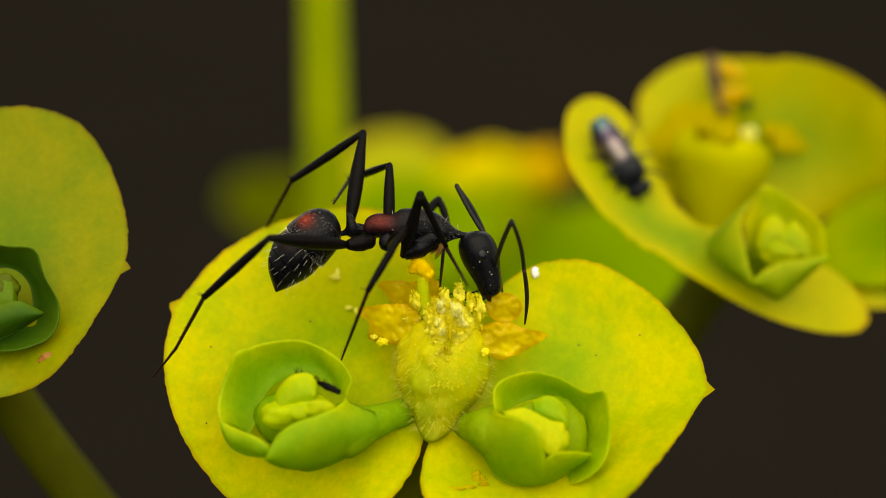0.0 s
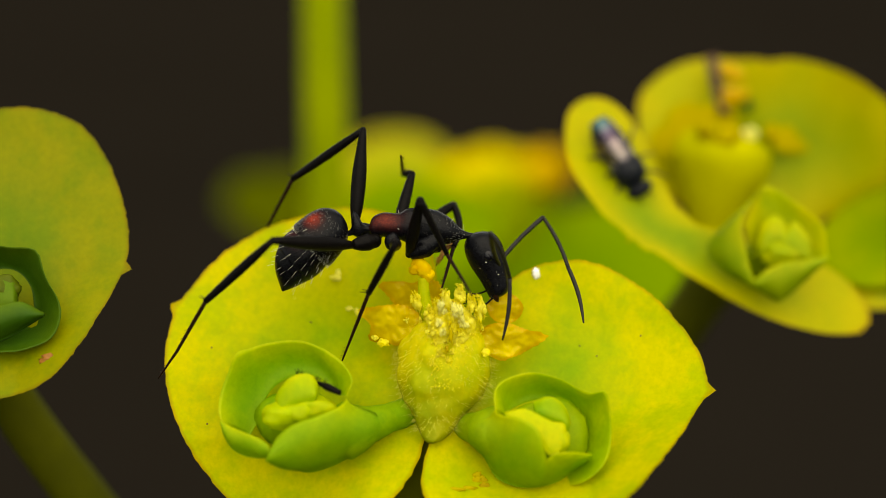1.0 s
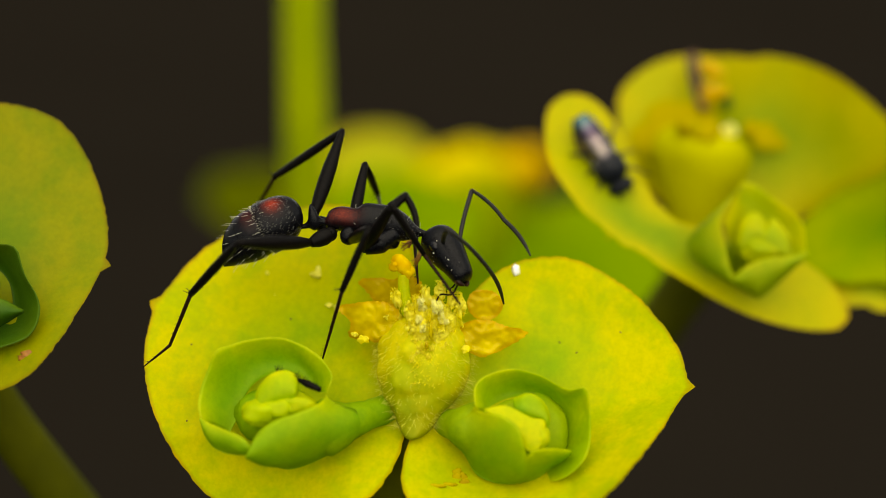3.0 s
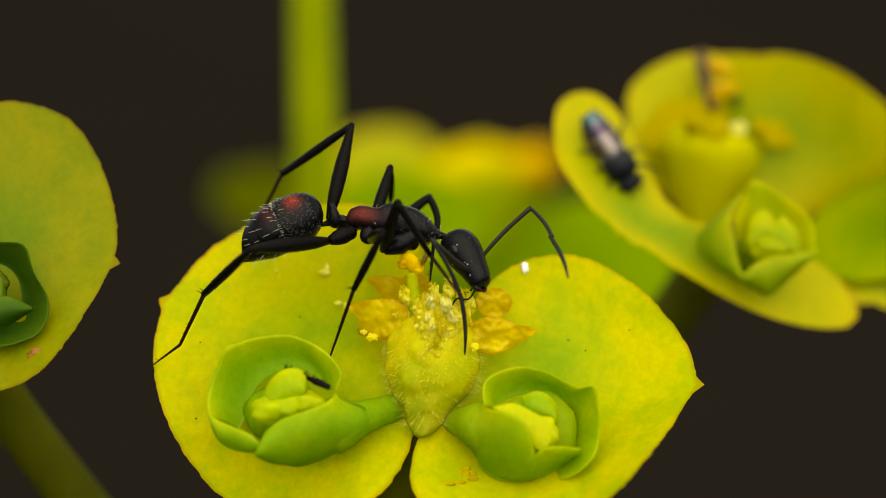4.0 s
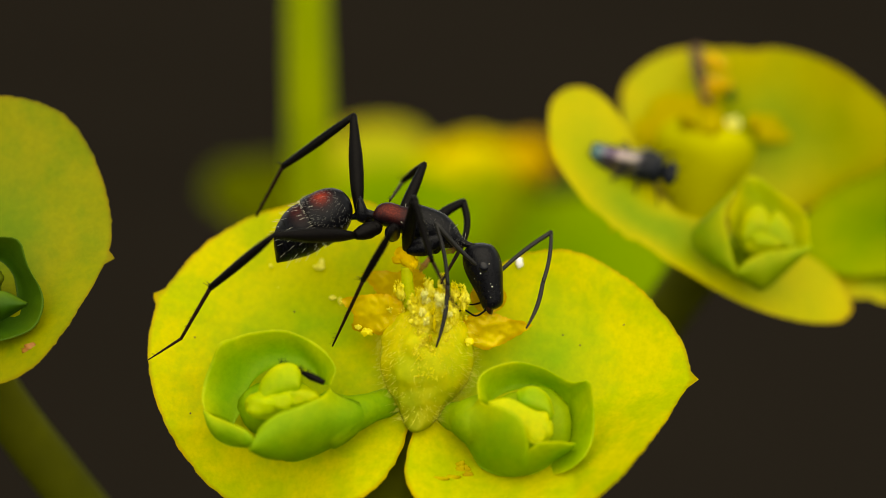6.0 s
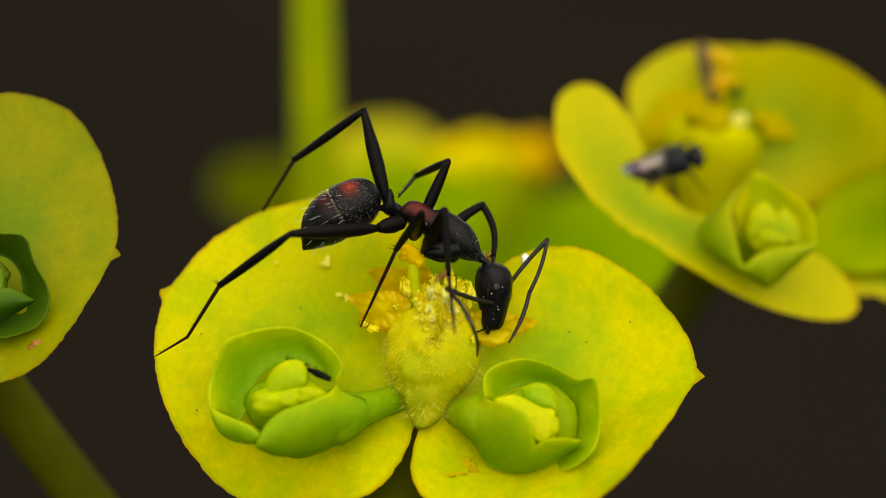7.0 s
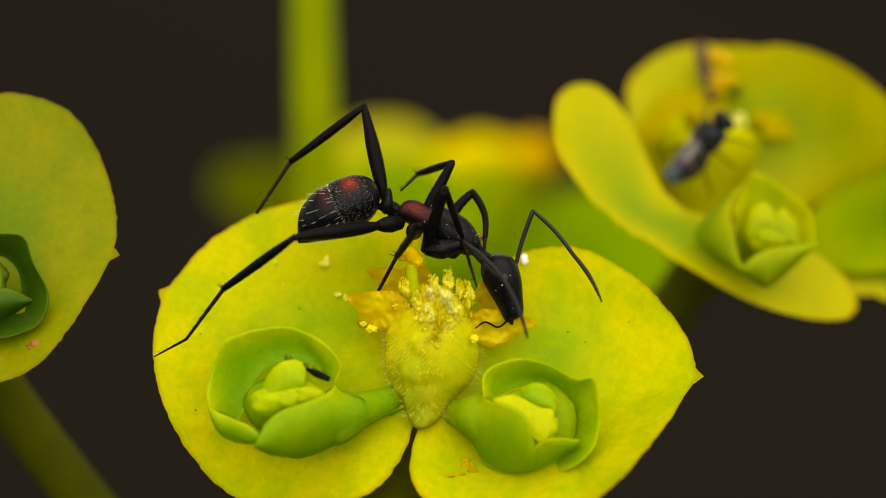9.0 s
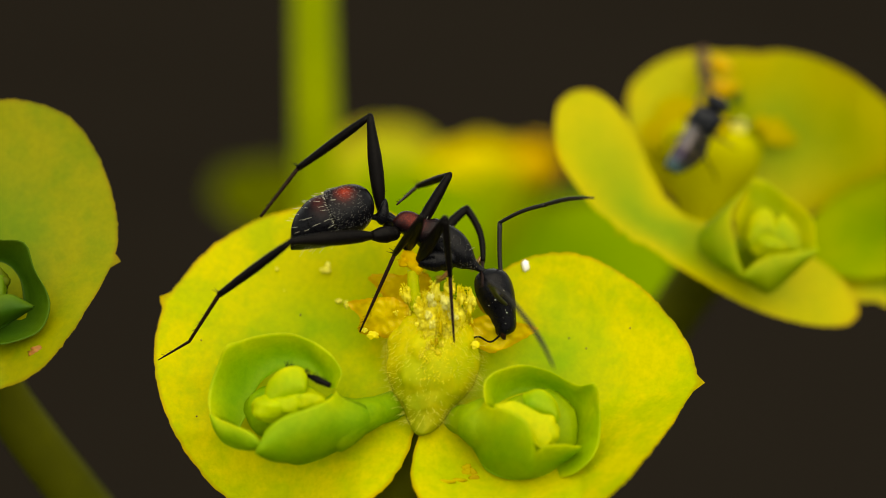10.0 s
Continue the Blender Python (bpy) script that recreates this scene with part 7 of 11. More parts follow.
    walk(limb["RHs"], [
        (0, pose(-0.00274, 0.00223, 0.00168, 139.7, 49.5, 131.9)), (0.25, pose(-0.00283, 0.00232, 0.00156, 136.7, 51.4, 129.6)),
        (0.5, pose(-0.00288, 0.00237, 0.00149, 134.7, 52.5, 128.2)), (0.75, pose(-0.00287, 0.00223, 0.00156, 137.3, 52.1, 130.5)),
        (1, pose(-0.00291, 0.00200, 0.00164, 140.1, 52.1, 133.3)), (1.25, pose(-0.00301, 0.00181, 0.00165, 141.9, 53, 135.6)),
        (1.5, pose(-0.00307, 0.00165, 0.00162, 142.1, 52.9, 135.7)), (1.75, pose(-0.00294, 0.00224, 0.00143, 133.3, 52.7, 126.9)),
        (2, pose(-0.00267, 0.00257, 0.00130, 125, 51, 118.5)), (2.25, pose(-0.00252, 0.00266, 0.00133, 124.3, 47.9, 116.8)),
        (2.5, pose(-0.00238, 0.00267, 0.00139, 125.2, 44.7, 116.4)), (2.75, pose(-0.00225, 0.00277, 0.00142, 127.6, 40.5, 116.6)),
        (3, pose(-0.00218, 0.00284, 0.00143, 129.4, 37.5, 116.6)), (3.25, pose(-0.00222, 0.00276, 0.00142, 129.3, 39.4, 117.4)),
        (3.5, pose(-0.00233, 0.00266, 0.00139, 129.6, 44.4, 120.1)), (3.75, pose(-0.00248, 0.00253, 0.00136, 131.6, 51.7, 124.9)),
        (4, pose(-0.00265, 0.00240, 0.00131, 138, 60.6, 134)), (4.25, pose(-0.00282, 0.00230, 0.00125, 157.2, 69.8, 155.8)),
        (4.5, pose(-0.00295, 0.00225, 0.00120, -172.8, 73.6, -172.5)), (4.75, pose(-0.00293, 0.00212, 0.00116, 141.7, 66.5, 139.3)),
        (5, pose(-0.00290, 0.00198, 0.00113, 131.4, 59, 127.1)), (5.25, pose(-0.00303, 0.00198, 0.00113, 129.7, 59, 125.4)),
        (5.5, pose(-0.00318, 0.00189, 0.00110, 128.2, 59, 124)), (5.75, pose(-0.00338, 0.00189, 0.00098, 126.5, 60.1, 122.7)),
        (6, pose(-0.00363, 0.00196, 0.00075, 123.6, 62.8, 120.6)), (6.25, pose(-0.00388, 0.00203, 0.00043, 119.2, 66.7, 117.1)),
        (6.5, pose(-0.00407, 0.00208, 0.00008, 113.4, 71, 112.2)), (6.75, pose(-0.00419, 0.00210, -0.00021, 107.2, 75.2, 106.7)),
        (7, pose(-0.00422, 0.00215, -0.00035, 103.8, 78.7, 103.6)), (7.25, pose(-0.00417, 0.00221, -0.00034, 106.7, 82.7, 106.6)),
        (7.5, pose(-0.00412, 0.00223, -0.00033, 116.5, 86.4, 116.5)), (7.75, pose(-0.00407, 0.00211, -0.00040, 102.9, 79.5, 102.7)),
        (8, pose(-0.00403, 0.00193, -0.00046, 101.2, 75.7, 100.9)), (8.25, pose(-0.00406, 0.00164, -0.00049, 100.5, 81, 100.4)),
        (8.5, pose(-0.00413, 0.00158, -0.00048, -101.6, 87.8, -101.6)), (8.75, pose(-0.00414, 0.00130, -0.00026, -151.4, 85.1, -151.3)),
        (9, pose(-0.00417, 0.00140, -0.00010, -161.6, 82, -161.4)), (9.25, pose(-0.00419, 0.00173, -0.00016, -154.7, 84.5, -154.6)),
        (9.5, pose(-0.00419, 0.00198, -0.00025, 111.1, 81.3, 110.9)), (9.75, pose(-0.00406, 0.00183, -0.00015, -153.4, 84.3, -153.3)),
        (10, pose(-0.00387, 0.00136, 0.00005, -162.5, 80.1, -162.2))])
    walk(limb["LMf"], [
        (0, pose(0.00085, -0.00045, -0.00055, 46, -15.3, -75.7)), (0.25, pose(0.00085, -0.00045, -0.00055, 49.6, -16.3, -76.5)),
        (0.5, pose(0.00085, -0.00045, -0.00055, 52, -16.2, -77.7)), (0.75, pose(0.00085, -0.00045, -0.00055, 48.2, -9, -82)),
        (1, pose(0.00085, -0.00045, -0.00055, 47.6, -2.9, -87.4)), (1.25, pose(0.00085, -0.00045, -0.00055, 66.2, -4.4, -88.1)),
        (1.5, pose(0.00085, -0.00045, -0.00055, 68.2, -7.4, -87.1)), (1.75, pose(0.00085, -0.00045, -0.00055, 57.6, -11.3, -82.9)),
        (2, pose(0.00085, -0.00045, -0.00055, 48, -15.6, -76.4)), (2.25, pose(0.00085, -0.00045, -0.00055, 43.3, -17.8, -72.1)),
        (2.5, pose(0.00085, -0.00045, -0.00055, 38.7, -18, -68.9)), (2.75, pose(0.00085, -0.00045, -0.00055, 35, -14.6, -70.2)),
        (3, pose(0.00085, -0.00045, -0.00055, 31.7, -11.1, -72.7)), (3.25, pose(0.00085, -0.00045, -0.00055, 29.9, -10, -73.2)),
        (3.5, pose(0.00085, -0.00045, -0.00055, 29.9, -9.2, -74.5)), (3.75, pose(0.00085, -0.00045, -0.00055, 31.5, -8.7, -76.1)),
        (4, pose(0.00085, -0.00045, -0.00055, 34.1, -8.4, -77.9)), (4.25, pose(0.00085, -0.00045, -0.00055, 37.4, -8.2, -79.4)),
        (4.5, pose(0.00085, -0.00045, -0.00055, 40.2, -8.2, -80.4)), (4.75, pose(0.00085, -0.00045, -0.00055, 42, -9.1, -80)),
        (5, pose(0.00085, -0.00045, -0.00055, 44.4, -9.6, -80.3)), (5.25, pose(0.00085, -0.00045, -0.00055, 48.6, -8.1, -82.9)),
        (5.5, pose(0.00085, -0.00045, -0.00055, 60.1, -6.7, -86.2)), (5.75, pose(0.00085, -0.00045, -0.00055, 82.7, -6.9, -89.1)),
        (6, pose(0.00085, -0.00045, -0.00055, 99.2, -8.8, -91.4)), (6.25, pose(0.00085, -0.00045, -0.00055, 106, -11.6, -93.3)),
        (6.5, pose(0.00085, -0.00045, -0.00055, 108.1, -14.8, -94.8)), (6.75, pose(0.00085, -0.00045, -0.00055, 107.7, -18, -95.6)),
        (7, pose(0.00085, -0.00045, -0.00055, 104.9, -20.8, -95.4)), (7.25, pose(0.00085, -0.00045, -0.00055, 98, -23.8, -93.2)),
        (7.5, pose(0.00085, -0.00045, -0.00055, 93.5, -25.8, -91.5)), (7.75, pose(0.00085, -0.00045, -0.00055, 94.7, -20.3, -91.6)),
        (8, pose(0.00085, -0.00045, -0.00055, 95.8, -14.3, -91.4)), (8.25, pose(0.00085, -0.00045, -0.00055, 98.3, -11.5, -91.7)),
        (8.5, pose(0.00085, -0.00045, -0.00055, 101.8, -8.9, -91.9)), (8.75, pose(0.00085, -0.00045, -0.00055, 95.1, -9.1, -90.8)),
        (9, pose(0.00085, -0.00045, -0.00055, 88.3, -10, -89.7)), (9.25, pose(0.00085, -0.00045, -0.00055, 89.9, -23.1, -90)),
        (9.5, pose(0.00085, -0.00045, -0.00055, 93, -37.9, -91.8)), (9.75, pose(0.00085, -0.00045, -0.00055, 93.9, -34.5, -92.2)),
        (10, pose(0.00085, -0.00045, -0.00055, 95.2, -28.7, -92.5))])
    walk(limb["LMt"], [
        (0, pose(0.00138, -0.00255, 0.00004, -175.5, 61.2, -174.8)), (0.25, pose(0.00135, -0.00255, 0.00008, -174.8, 64.6, -174.2)),
        (0.5, pose(0.00131, -0.00256, 0.00008, 162, 65.4, 160.4)), (0.75, pose(0.00116, -0.00265, -0.00020, 137.8, 54.8, 132)),
        (1, pose(0.00095, -0.00269, -0.00044, 131.7, 47, 123.1)), (1.25, pose(0.00093, -0.00269, -0.00038, 129.3, 41.1, 118.3)),
        (1.5, pose(0.00096, -0.00268, -0.00026, 128.2, 37.7, 115.7)), (1.75, pose(0.00112, -0.00264, -0.00011, 127.8, 51.6, 121.3)),
        (2, pose(0.00136, -0.00256, 0.00006, -172, 72.8, -171.6)), (2.25, pose(0.00151, -0.00249, 0.00014, -172.2, 71.7, -171.7)),
        (2.5, pose(0.00162, -0.00245, 0.00015, -172.8, 69.9, -172.3)), (2.75, pose(0.00159, -0.00250, 0.00002, -172.9, 70.6, -172.5)),
        (3, pose(0.00150, -0.00256, -0.00012, 136.7, 64.3, 133.7)), (3.25, pose(0.00149, -0.00257, -0.00016, 133.3, 62.2, 129.8)),
        (3.5, pose(0.00145, -0.00259, -0.00019, 132, 60.9, 128.2)), (3.75, pose(0.00138, -0.00261, -0.00021, 131.9, 60.3, 127.9)),
        (4, pose(0.00132, -0.00263, -0.00022, 132.4, 60.2, 128.4)), (4.25, pose(0.00126, -0.00264, -0.00023, 133.2, 60.4, 129.3)),
        (4.5, pose(0.00122, -0.00265, -0.00023, 134, 60.9, 130.1)), (4.75, pose(0.00124, -0.00264, -0.00019, 134.8, 62.1, 131.3)),
        (5, pose(0.00122, -0.00264, -0.00017, 135.6, 63.2, 132.3)), (5.25, pose(0.00112, -0.00266, -0.00023, 136.5, 62.7, 133.2)),
        (5.5, pose(0.00100, -0.00268, -0.00029, 137.1, 62.4, 133.6)), (5.75, pose(0.00088, -0.00268, -0.00028, 130.5, 61.2, 126.8)),
        (6, pose(0.00079, -0.00267, -0.00021, 118.1, 57.6, 114.3)), (6.25, pose(0.00072, -0.00265, -0.00010, 106.6, 52.2, 103.2)),
        (6.5, pose(0.00067, -0.00262, 0.00002, 98.5, 46.5, 96.2)), (6.75, pose(0.00064, -0.00258, 0.00014, 94.9, 41.7, 93.3)),
        (7, pose(0.00065, -0.00254, 0.00025, 96.9, 39.1, 94.4)), (7.25, pose(0.00073, -0.00250, 0.00036, 102.5, 37.6, 97.7)),
        (7.5, pose(0.00080, -0.00248, 0.00043, 105.5, 36.9, 99.4)), (7.75, pose(0.00079, -0.00256, 0.00023, 101.5, 34.9, 96.7)),
        (8, pose(0.00080, -0.00263, 0.00001, 98.2, 32.3, 94.4)), (8.25, pose(0.00079, -0.00265, -0.00010, 98, 30.6, 94.1)),
        (8.5, pose(0.00078, -0.00267, -0.00020, 98.6, 29.3, 94.2)), (8.75, pose(0.00082, -0.00267, -0.00020, 101.5, 30.5, 95.9)),
        (9, pose(0.00086, -0.00267, -0.00016, 103.5, 32.3, 97.3)), (9.25, pose(0.00085, -0.00252, 0.00033, 104.2, 39.6, 99.1)),
        (9.5, pose(0.00079, -0.00223, 0.00083, 103.5, 47.8, 100.1)), (9.75, pose(0.00078, -0.00230, 0.00072, 102.2, 44.6, 98.6)),
        (10, pose(0.00076, -0.00242, 0.00053, 101.4, 39.6, 97.3))])
    walk(limb["LMs"], [
        (0, pose(0.00026, -0.00266, -0.00202, 125.7, 53.1, 119.9)), (0.25, pose(0.00035, -0.00265, -0.00204, 120.3, 53, 115.1)),
        (0.5, pose(0.00039, -0.00223, -0.00206, 117.6, 53.4, 112.8)), (0.75, pose(0.00025, -0.00164, -0.00212, 121.2, 53.7, 116)),
        (1, pose(0.00008, -0.00135, -0.00215, 125.3, 53.9, 119.8)), (1.25, pose(0.00009, -0.00113, -0.00192, 143.6, 62.3, 140.2)),
        (1.5, pose(0.00016, -0.00100, -0.00170, -169, 66.9, -168)), (1.75, pose(0.00036, -0.00139, -0.00195, 131.1, 63.3, 128)),
        (2, pose(0.00067, -0.00266, -0.00219, 108, 51.9, 104.4)), (2.25, pose(0.00078, -0.00259, -0.00210, 108.8, 54.4, 105.5)),
        (2.5, pose(0.00082, -0.00255, -0.00206, 111.1, 55.8, 107.7)), (2.75, pose(0.00081, -0.00260, -0.00220, 109.8, 52.8, 106)),
        (3, pose(0.00080, -0.00182, -0.00223, 110.7, 54.2, 107.1)), (3.25, pose(0.00079, -0.00173, -0.00224, 111.4, 54.4, 107.7)),
        (3.5, pose(0.00074, -0.00169, -0.00224, 111.8, 54.4, 108)), (3.75, pose(0.00067, -0.00169, -0.00225, 111.9, 54.4, 108.1)),
        (4, pose(0.00059, -0.00171, -0.00226, 111.8, 54.4, 108.1)), (4.25, pose(0.00052, -0.00174, -0.00227, 111.6, 54.5, 107.8)),
        (4.5, pose(0.00048, -0.00177, -0.00228, 111.2, 54.5, 107.6)), (4.75, pose(0.00051, -0.00181, -0.00227, 109.8, 54.4, 106.3)),
        (5, pose(0.00051, -0.00185, -0.00227, 109, 54, 105.6)), (5.25, pose(0.00039, -0.00188, -0.00232, 110.6, 53.8, 106.8)),
        (5.5, pose(0.00025, -0.00189, -0.00237, 111.9, 53.9, 108)), (5.75, pose(0.00021, -0.00178, -0.00234, 111.2, 54.8, 107.6)),
        (6, pose(0.00028, -0.00152, -0.00219, 108.3, 57.3, 105.6)), (6.25, pose(0.00039, -0.00125, -0.00196, 103.3, 60.9, 101.6)),
        (6.5, pose(0.00050, -0.00101, -0.00168, 95.7, 65.5, 95.2)), (6.75, pose(0.00054, -0.00083, -0.00142, 84.9, 71, 85.2)),
        (7, pose(0.00051, -0.00073, -0.00123, 65.3, 78.1, 65.7)), (7.25, pose(0.00048, -0.00066, -0.00107, -25.3, 81.6, -25.6)),
        (7.5, pose(0.00049, -0.00062, -0.00098, -21.8, 80.4, -22.1)), (7.75, pose(0.00057, -0.00065, -0.00112, 1.4, 81.9, 1.4)),
        (8, pose(0.00064, -0.00065, -0.00125, 67.4, 72.2, 68.4)), (8.25, pose(0.00064, -0.00064, -0.00130, 71.5, 73.6, 72.2)),
        (8.5, pose(0.00063, -0.00063, -0.00135, 77.2, 75.7, 77.6)), (8.75, pose(0.00061, -0.00066, -0.00139, 90.4, 71.1, 90.4)),
        (9, pose(0.00061, -0.00070, -0.00142, 96.6, 66.8, 96.1)), (9.25, pose(0.00056, -0.00073, -0.00116, 89.6, 80.8, 89.6)),
        (9.5, pose(0.00052, -0.00067, -0.00091, -49.3, 85.2, -49.4)), (9.75, pose(0.00053, -0.00065, -0.00093, -44.1, 84.8, -44.2)),
        (10, pose(0.00053, -0.00063, -0.00097, 70.3, 79, 70.6))])
    walk(limb["RMf"], [
        (0, pose(0.00080, 0.00045, -0.00035, -100.5, -82.9, 100.4)), (0.25, pose(0.00080, 0.00045, -0.00035, -174.5, -87, 174.5)),
        (0.5, pose(0.00080, 0.00045, -0.00035, 146.5, -85.2, -146.4)), (0.75, pose(0.00080, 0.00045, -0.00035, -81.9, -72.7, 82.2)),
        (1, pose(0.00080, 0.00045, -0.00035, -62.6, -64.2, 65)), (1.25, pose(0.00080, 0.00045, -0.00035, -58.6, -65.2, 61)),
        (1.5, pose(0.00080, 0.00045, -0.00035, -59.9, -66.7, 62)), (1.75, pose(0.00080, 0.00045, -0.00035, -65, -67.3, 66.7)),
        (2, pose(0.00080, 0.00045, -0.00035, -71.7, -66.9, 73.1)), (2.25, pose(0.00080, 0.00045, -0.00035, -75.7, -65.9, 76.9)),
        (2.5, pose(0.00080, 0.00045, -0.00035, -76.8, -65.4, 78)), (2.75, pose(0.00080, 0.00045, -0.00035, -75.3, -68.1, 76.3)),
        (3, pose(0.00080, 0.00045, -0.00035, -73, -70.9, 73.9)), (3.25, pose(0.00080, 0.00045, -0.00035, -72.7, -70.5, 73.7)),
        (3.5, pose(0.00080, 0.00045, -0.00035, -72, -69.3, 73.1)), (3.75, pose(0.00080, 0.00045, -0.00035, -71, -67.9, 72.3)),
        (4, pose(0.00080, 0.00045, -0.00035, -69.8, -66.3, 71.4)), (4.25, pose(0.00080, 0.00045, -0.00035, -68.7, -64.9, 70.6)),
        (4.5, pose(0.00080, 0.00045, -0.00035, -68, -63.7, 70.1)), (4.75, pose(0.00080, 0.00045, -0.00035, -68.7, -62.5, 70.9)),
        (5, pose(0.00080, 0.00045, -0.00035, -68.2, -61.9, 70.6)), (5.25, pose(0.00080, 0.00045, -0.00035, -63.5, -64, 65.8)),
        (5.5, pose(0.00080, 0.00045, -0.00035, -58.3, -66.7, 60.4)), (5.75, pose(0.00080, 0.00045, -0.00035, -58.4, -69.4, 60)),
        (6, pose(0.00080, 0.00045, -0.00035, -62.7, -74.1, 63.6)), (6.25, pose(0.00080, 0.00045, -0.00035, -73.1, -80.5, 73.3)),
        (6.5, pose(0.00080, 0.00045, -0.00035, 153.4, -88.2, -153.4)), (6.75, pose(0.00080, 0.00045, -0.00035, 153.8, -84.5, -153.7)),
        (7, pose(0.00080, 0.00045, -0.00035, 158, -83.4, -157.8)), (7.25, pose(0.00080, 0.00045, -0.00035, 151.1, -85, -151)),
        (7.5, pose(0.00080, 0.00045, -0.00035, -122.7, -85.4, 122.6)), (7.75, pose(0.00080, 0.00045, -0.00035, -131.2, -87.1, 131.2)),
        (8, pose(0.00080, 0.00045, -0.00035, 117.3, -87.4, -117.3)), (8.25, pose(0.00080, 0.00045, -0.00035, -176.1, -89, 176.1)),
        (8.5, pose(0.00080, 0.00045, -0.00035, -102.2, -84.8, 102.1)), (8.75, pose(0.00080, 0.00045, -0.00035, 66.1, -87.3, -66.1)),
        (9, pose(0.00080, 0.00045, -0.00035, 44.3, -86.4, -44.4)), (9.25, pose(0.00080, 0.00045, -0.00035, 71.4, -87.4, -71.4)),
        (9.5, pose(0.00080, 0.00045, -0.00035, 116.8, -87.2, -116.7)), (9.75, pose(0.00080, 0.00045, -0.00035, 98.1, -87.6, -98.1)),
        (10, pose(0.00080, 0.00045, -0.00035, 50.2, -87, -50.2))])
    walk(limb["RMt"], [
        (0, pose(0.00074, 0.00077, 0.00228, 166, 11.8, 129.4)), (0.25, pose(0.00066, 0.00046, 0.00230, 164.2, 13.1, 128.6)),
        (0.5, pose(0.00062, 0.00033, 0.00229, 163.6, 13.4, 128.2)), (0.75, pose(0.00091, 0.00123, 0.00218, 167.2, 5.6, 113.3)),
        (1, pose(0.00129, 0.00150, 0.00203, -172.6, -1.2, 99.2)), (1.25, pose(0.00134, 0.00142, 0.00206, 162.6, 3.3, 100.3)),
        (1.5, pose(0.00129, 0.00138, 0.00208, 134.3, 11.9, 101.3)), (1.75, pose(0.00120, 0.00139, 0.00209, 105.4, 25.3, 96.7)),
        (2, pose(0.00110, 0.00145, 0.00209, 86.1, 34.4, 87.8)), (2.25, pose(0.00105, 0.00150, 0.00207, 78.1, 25.2, 84.9)),
        (2.5, pose(0.00103, 0.00153, 0.00206, 67.6, 17.4, 83)), (2.75, pose(0.00103, 0.00141, 0.00211, 61.6, 20.7, 79.2)),
        (3, pose(0.00104, 0.00128, 0.00215, 60.4, 24.3, 76.9)), (3.25, pose(0.00105, 0.00130, 0.00215, 62.9, 25.5, 77.6)),
        (3.5, pose(0.00107, 0.00135, 0.00213, 68.2, 26.5, 79.9)), (3.75, pose(0.00110, 0.00140, 0.00210, 75.4, 27.2, 83.2)),
        (4, pose(0.00114, 0.00146, 0.00208, 83.2, 27.6, 86.8)), (4.25, pose(0.00117, 0.00151, 0.00205, 90.5, 27.5, 90.2)),
        (4.5, pose(0.00120, 0.00155, 0.00203, 96.2, 26.8, 92.8)), (4.75, pose(0.00120, 0.00161, 0.00200, 105.9, 17.7, 95)),
        (5, pose(0.00121, 0.00163, 0.00199, 126.2, 9.7, 97.1)), (5.25, pose(0.00128, 0.00151, 0.00203, 126, 11.8, 98.4)),
        (5.5, pose(0.00132, 0.00136, 0.00208, 126.4, 14.3, 100.3)), (5.75, pose(0.00127, 0.00126, 0.00213, 129.7, 15.7, 102.7)),
        (6, pose(0.00112, 0.00110, 0.00220, 131.8, 17.6, 105.2)), (6.25, pose(0.00093, 0.00087, 0.00226, 132.5, 19.9, 107.3)),
        (6.5, pose(0.00072, 0.00041, 0.00230, 132.1, 22.4, 109)), (6.75, pose(0.00057, 0.00034, 0.00229, 132.3, 23.7, 110.1)),
        (7, pose(0.00052, 0.00034, 0.00228, 132.5, 24.5, 110.8)), (7.25, pose(0.00060, 0.00034, 0.00229, 131.2, 26, 111)),
        (7.5, pose(0.00068, 0.00063, 0.00229, 131.1, 26.9, 111.5)), (7.75, pose(0.00071, 0.00055, 0.00230, 132.1, 25.4, 111.2)),
        (8, pose(0.00074, 0.00034, 0.00230, 134.1, 23.6, 111.2)), (8.25, pose(0.00075, 0.00045, 0.00230, 135.6, 25.6, 113.8)),
        (8.5, pose(0.00075, 0.00068, 0.00229, 136.8, 27.1, 115.9)), (8.75, pose(0.00085, 0.00033, 0.00230, 140.3, 23.9, 116)),
        (9, pose(0.00092, 0.00033, 0.00229, 143.5, 20.7, 115.6)), (9.25, pose(0.00084, 0.00033, 0.00230, 141.5, 21, 114.2)),
        (9.5, pose(0.00074, 0.00034, 0.00230, 138.5, 21.6, 112.6)), (9.75, pose(0.00078, 0.00034, 0.00230, 138.2, 21.4, 112.2)),
        (10, pose(0.00089, 0.00034, 0.00230, 139, 20.7, 112.1))])
